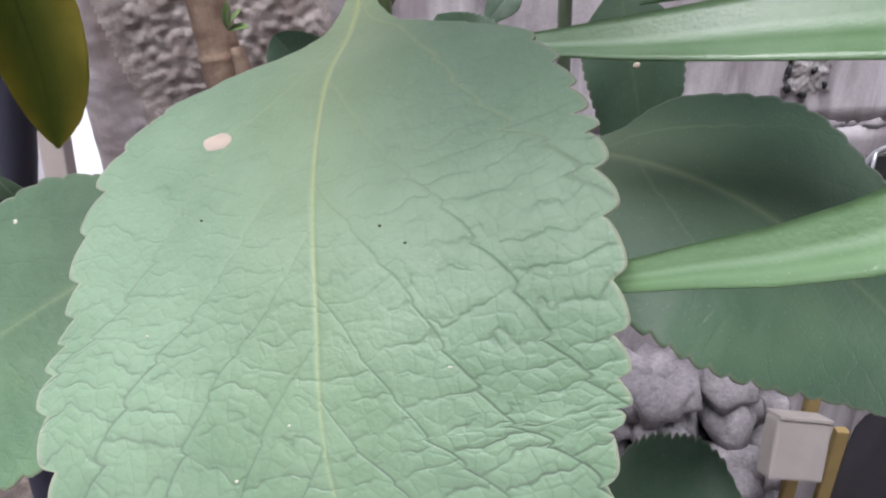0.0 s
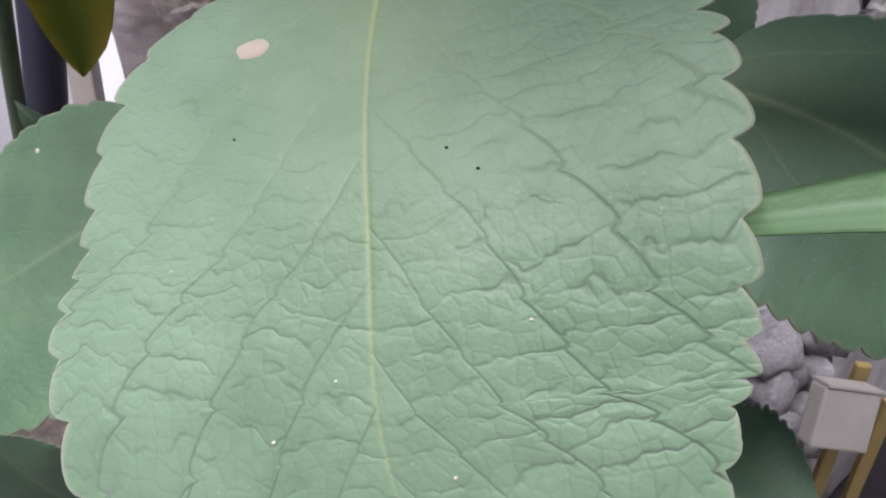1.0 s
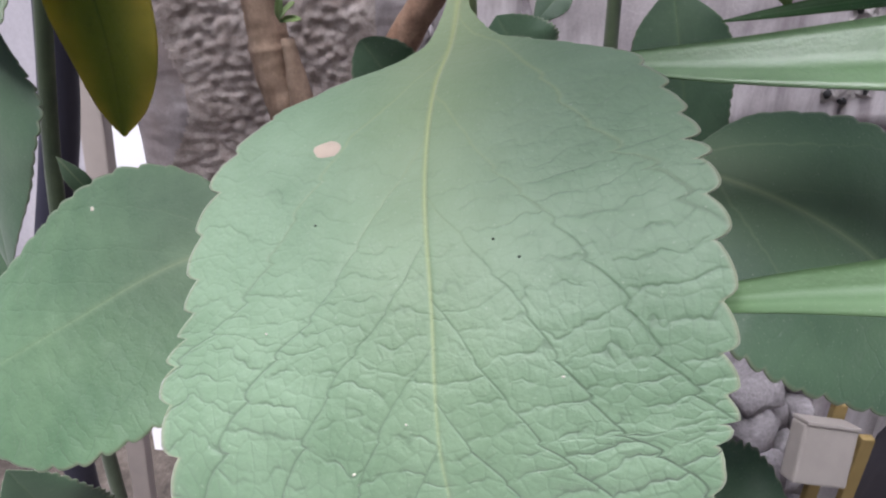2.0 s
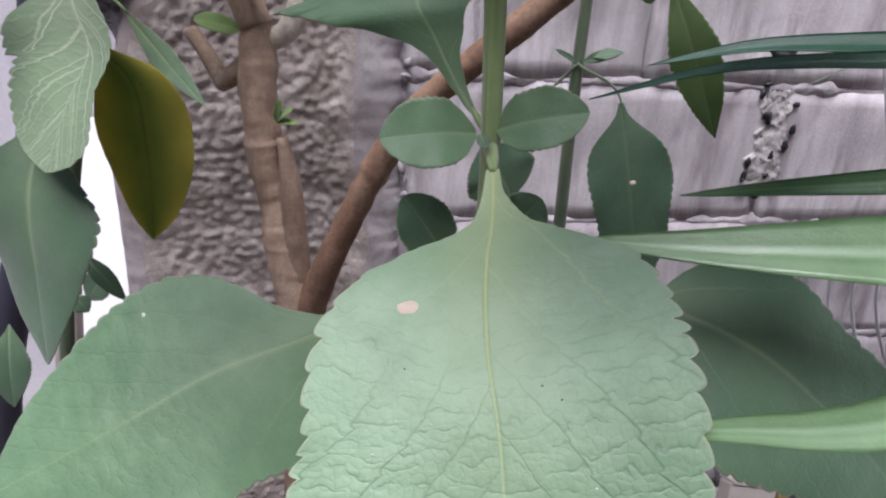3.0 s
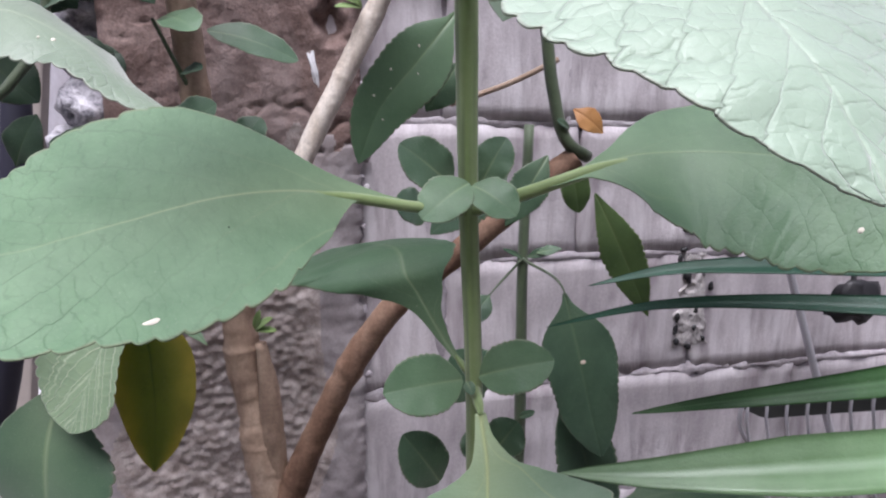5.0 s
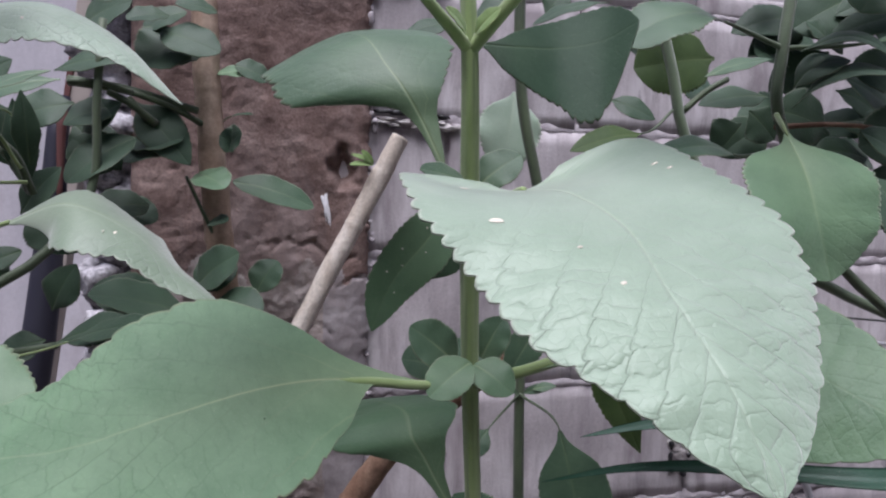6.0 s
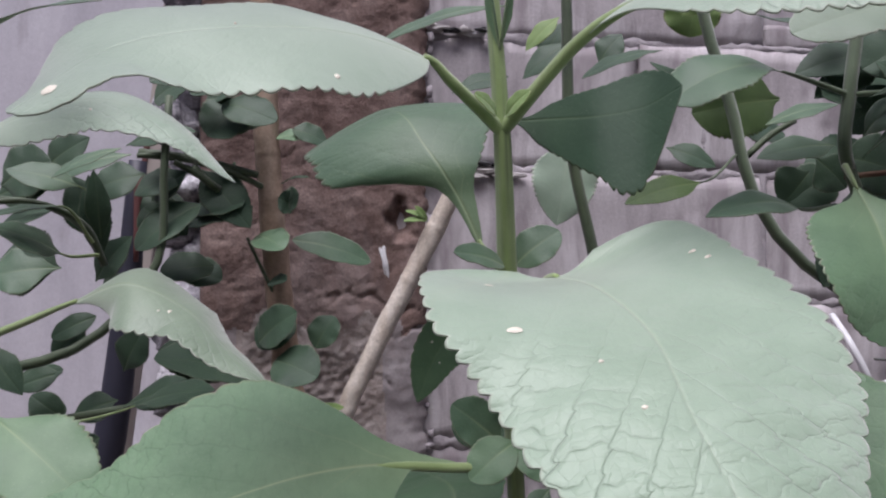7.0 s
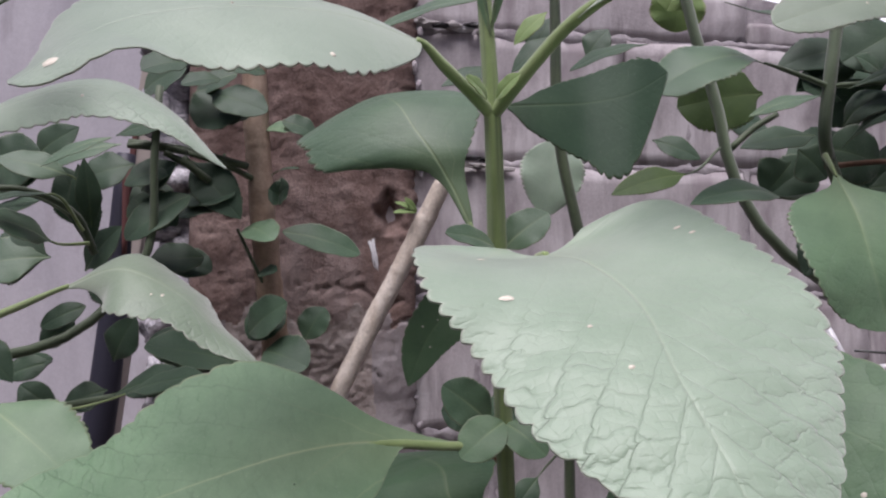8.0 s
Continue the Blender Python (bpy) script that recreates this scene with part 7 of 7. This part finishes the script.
for k in range(10):
    f = k / 9
    a = Vector((0.4467, 0.7300, 0.9033)).lerp(Vector((0.6267, 0.6150, 0.9793)), f)
    b = a + (Vector((0.5239, 0.7000, 0.7695)) - Vector((0.4875, 0.7100, 0.8556))).normalized() * 0.26
    tube("wire", [a + Vector((0, 0, 0.03)), a, b], [0.0022, 0.0022], SILVER, rack, 8, 8)
rod = thing("metal_rod", (0.6958, 0.7800, 0.6347), "thin pale metal rod leaning upright against the wall", "rod")
tube("shaft", [(0.6971, 0.7600, 0.5853), (0.5786, 0.7800, 0.9408), (0.4961, 0.7900, 1.1813)], [0.0055, 0.0055], SILVER, rod, 10, 10)
rb = (0.6971, 0.7600, 0.5853)
tube("shaft", [(rb[0] + 0.05, 0.72, 0.0), rb], [0.0055, 0.0055], SILVER, rod, 10, 4)
knob = thing("black_handle", (0.6148, 0.7800, 1.0564), "round black rubber handle hanging on the wall", "handle")
bm = bmesh.new()
lump(bm, (0.6234, 0.7800, 1.0545), (0.034, 0.02, 0.032), 2, 1.0, 3)
part("grip", bm, BLACK, knob, smooth=True)
tube("hanger", [(0.6267, 0.7900, 1.0665), (0.6341, 0.8000, 1.1047)], [0.004, 0.004], BLACK, knob, 8, 6)

# rubble in the broken joint
hol = thing("rubble_patch", (0.3987, 0.8000, 0.9915), "broken mortar and stones in a hole of the wall", "rubble", kind="structure")
rnd = random.Random(11)
middle = Vector((0.3930, 0.9300, 1.0480))
verts, faces = [], []
for k in range(61):
    for i in range(31):
        a, b = i / 15 - 1, k / 30 - 1
        p = Vector((a * 2.2, b * 5.5, 3.0))
        wide = 0.027 * (1 - 0.25 * b) * (1 + 0.45 * noise.noise(Vector((b * 5, 1 if a > 0 else 6, 2))))
        x, z = middle.x + a * wide, middle.z + 0.005 + 0.082 * b + 0.004 * noise.noise(p * 2)
        rim = max(abs(a), abs(b)) ** 8
        out = 0.0022 + 0.0028 * noise.noise(p) + 0.0024 * noise.noise(p * 2.7) + 0.0016 * noise.noise(p * 7) - 0.012 * rim
        verts.append((x, 0.746 + 0.156 * x - out, z))
for k in range(60):
    for i in range(30):
        q = k * 31 + i
        faces.append((q, q + 1, q + 32, q + 31))
mesh_object("patch", verts, faces, [STONE], hol)
# Black lumps stand for the shade in gaps round the patch.
for k in range(16):
    bm = bmesh.new()
    z = rnd.uniform(-0.07, 0.085)
    x = middle.x + (rnd.choice((-1, 1)) * rnd.uniform(0.018, 0.028) if k < 11 else rnd.uniform(-0.015, 0.015))
    lump(bm, (x, 0.746 + 0.156 * x - 0.003, middle.z + z), (rnd.uniform(.002, .005), 0.003, rnd.uniform(.003, .009)), k + 3, 1.0, 2)
    part("gap", bm, BLACK, hol, smooth=True)
# The hole is a black lump too, its inner shade given as colour.
bm = bmesh.new()
at = Vector((0.3820, 0.9400, 1.1620))
lump(bm, (at.x, 0.745 + 0.156 * at.x, at.z), (0.017, 0.006, 0.012), 31, 1.0, 3)
part("hole", bm, BLACK, hol, smooth=True)

# low clutter: cream box, ochre slats, grey rubble
box = thing("cream_box", (0.3122, 0.5000, 0.7165), "small flat cream board box tilted on ochre slats", "box")
slab("body", (0.062, 0.022, 0.064), (0.3475, 0.5600, 0.6680), CREAM, box, 0.003, (-20, 12, 10))
slab("lid", (0.060, 0.026, 0.004), tuple(pose(*(0.3475, 0.5600, 0.6680), -20, 12, 10) @ Vector((0, 0, 0.0335))), CREAM, box, 0.001, (-20, 12, 10))
# Dark sheet added to fill the dark area behind and below the rack.
sheet = thing("dark_sheet", (0.56, 0.70, 0.0), "dark uneven sheet added behind and below a wire rack", "sheet")
verts, faces = [], []
for k in range(25):
    for i in range(25):
        a, b = i / 24, k / 24
        x, z = 0.41 + 0.33 * a + 0.12 * b, 0.86 * b * (0.62 + 0.38 * a)
        verts.append((x, 0.70 + 0.156 * (x - 0.4) + 0.03 * b + 0.012 * noise.noise(Vector((x * 14, z * 5, 2))) + 0.006 * noise.noise(Vector((x * 40, z * 12, 5))), z))
n_sheet = len(verts)
verts += [(x, y + 0.003, z) for x, y, z in verts]
for k in range(24):
    for i in range(24):
        q = k * 25 + i
        faces.append((q, q + 1, q + 26, q + 25))
        faces.append((n_sheet + q, n_sheet + q + 25, n_sheet + q + 26, n_sheet + q + 1))
mesh_object("sheet_body", verts, faces, [plain_material("dark_backing", (0.045, 0.042, 0.052), 0.5, 0.0, 0.4, 30.0)], sheet)
for top in ((0.3760, 0.6000, 0.7048), (0.4147, 0.6000, 0.6601)):
    sl = thing("slat", (0.3, 0.56, 0.0), "narrow ochre wooden slat standing on the soil", "slat", "ochre slats")
    slab("board", (0.014, 0.01, top[2]), (top[0], 0.60, top[2] / 2), OCHRE, sl, 0.002)
heap = thing("rubble_heap", (0.30, 0.66, 0.0), "stack of grey rubble and cement lumps before the wall", "rubble")
rnd = random.Random(52)
for top, wide in (((0.2681, 0.6400, 0.7167), 0.075), ((0.3461, 0.7000, 0.7012), 0.05), ((0.2175, 0.6600, 0.7008), 0.05)):
    z = 0.02
    while z < top[2]:
        for k in range(5):
            bm = bmesh.new()
            an = rnd.uniform(0, 6.28)
            lump(bm, (top[0] + wide * 0.7 * math.cos(an), top[1] + wide * 0.7 * math.sin(an), z), (rnd.uniform(.025, .045), rnd.uniform(.025, .04), rnd.uniform(.022, .038)), z * 90 + k, 1.0, 2)
            part("lump", bm, GREY_LUMP, heap, smooth=True)
        z += 0.05

# white wire bent against the wall, and two dark lines of cable
loop = thing("bent_wire", (0.4636, 0.7000, 1.2255), "bent white coated wire against the block wall", "wire")
tube("wire", [(0.4673, 0.7800, 1.2872), (0.4583, 0.7200, 1.2514), (0.4697, 0.7100, 1.2168), (0.4779, 0.7100, 1.1881), (0.4846, 0.7000, 1.2078), (0.5625, 0.7200, 1.2153)], [0.0045, 0.0045], WIRE, loop, 10, 40)
for upper, r in ((True, 0.0018), (False, 0.0035)):
    cable = thing("cable", (0.5274, 0.7600, 1.2249), "thin grey cable running along the block wall", "cable", "cables on the wall")
    a, b = ((0.5295, 0.7900, 1.2264), (0.8576, 0.8300, 1.1996)) if upper else ((0.5470, 0.7900, 1.1886), (0.8570, 0.8300, 1.1656))
    tube("line", [a, b], [r, r], DARKMETAL if upper else SILVER, cable, 8, 6)

# fluff hanging under the hole in the pier
fluff = thing("white_fluff", (-0.1320, 0.7000, 1.3681), "white spider fluff hanging from a hole in the pier", "fluff")
rnd = random.Random(14)
for k in range(6):
    sway = [rnd.uniform(-0.005, 0.005) for _ in range(3)]
    tube("strand", [(-0.1440, 0.7160, 1.4020), (-0.1400 + sway[0], 0.7060, 1.3860), (-0.1340 + sway[1], 0.7000, 1.3600 + sway[2]), (-0.1300 + sway[2], 0.7020, 1.3330 + sway[0])], [0.0008, 0.0014, 0.0012, 0.0004], FLUFF, fluff, 6, 14, 0, 0.0006, seed=k)

# debris on the ledge of the wall
scraps = thing("rubble", (-0.0490, 0.7000, 1.6512), "loose rubble and pale scraps in a ledge of the wall", "rubble")
rnd = random.Random(33)
for k in range(9):
    bm = bmesh.new()
    c = Vector((-0.11, 0.722, 1.672)).lerp(Vector((0.01, 0.740, 1.660)), k / 8) + Vector((0, rnd.uniform(-0.008, 0.004), rnd.uniform(-0.005, 0.005)))
    lump(bm, c, (rnd.uniform(.010, .020), 0.007, rnd.uniform(.003, .006)), k + 60, 1.0, 2)
    part("piece", bm, FLUFF if k == 6 else (BLACK if k in (4, 7) else STONE), scraps, smooth=False)

crevice = thing("rubble", at_wall(-0.08, 0.0, JOINT + 2 * COURSE), "pale broken mortar in a dark open joint of the wall", "rubble")
for k in range(16):
    bm = bmesh.new()
    u = -0.078 + 0.115 * k / 15
    lump(bm, at_wall(u, 0.004 + rnd.uniform(-0.002, 0.004), JOINT + 2 * COURSE - 0.003 + rnd.uniform(-0.006, 0.004)), (rnd.uniform(.007, .016), 0.004, rnd.uniform(.0016, .0042)), k + 120, 1.0, 2)
    part("piece", bm, STONE, crevice, smooth=False)
# Shade inside the open joint, put in as flat black lumps.
for k in range(5):
    bm = bmesh.new()
    lump(bm, at_wall(-0.068 + 0.02 * k, 0.002, JOINT + 2 * COURSE + 0.008 + rnd.uniform(-0.002, 0.002)), (rnd.uniform(.010, .016), 0.004, rnd.uniform(.002, .0045)), k + 150, 1.0, 2)
    part("gap", bm, BLACK, crevice, smooth=True)

# whitewash crumbs down the corner of the pier
crumbs = thing("plaster_crumbs", at_wall(-0.083, 0.0, 1.0), "crumbling white plaster down the corner of the pier", "plaster", kind="structure")
rnd = random.Random(8)
bm = bmesh.new()
for k in range(60):
    z = 0.95 + 0.75 * rnd.random()
    lump(bm, at_wall(-0.083 + rnd.uniform(-0.004, 0.005), 0.006 + rnd.uniform(-0.004, 0.008), z), (rnd.uniform(.002, .005), 0.004, rnd.uniform(.003, .009)), k + 90, 1.0, 2)
part("crumb", bm, MORTAR, crumbs, smooth=True)
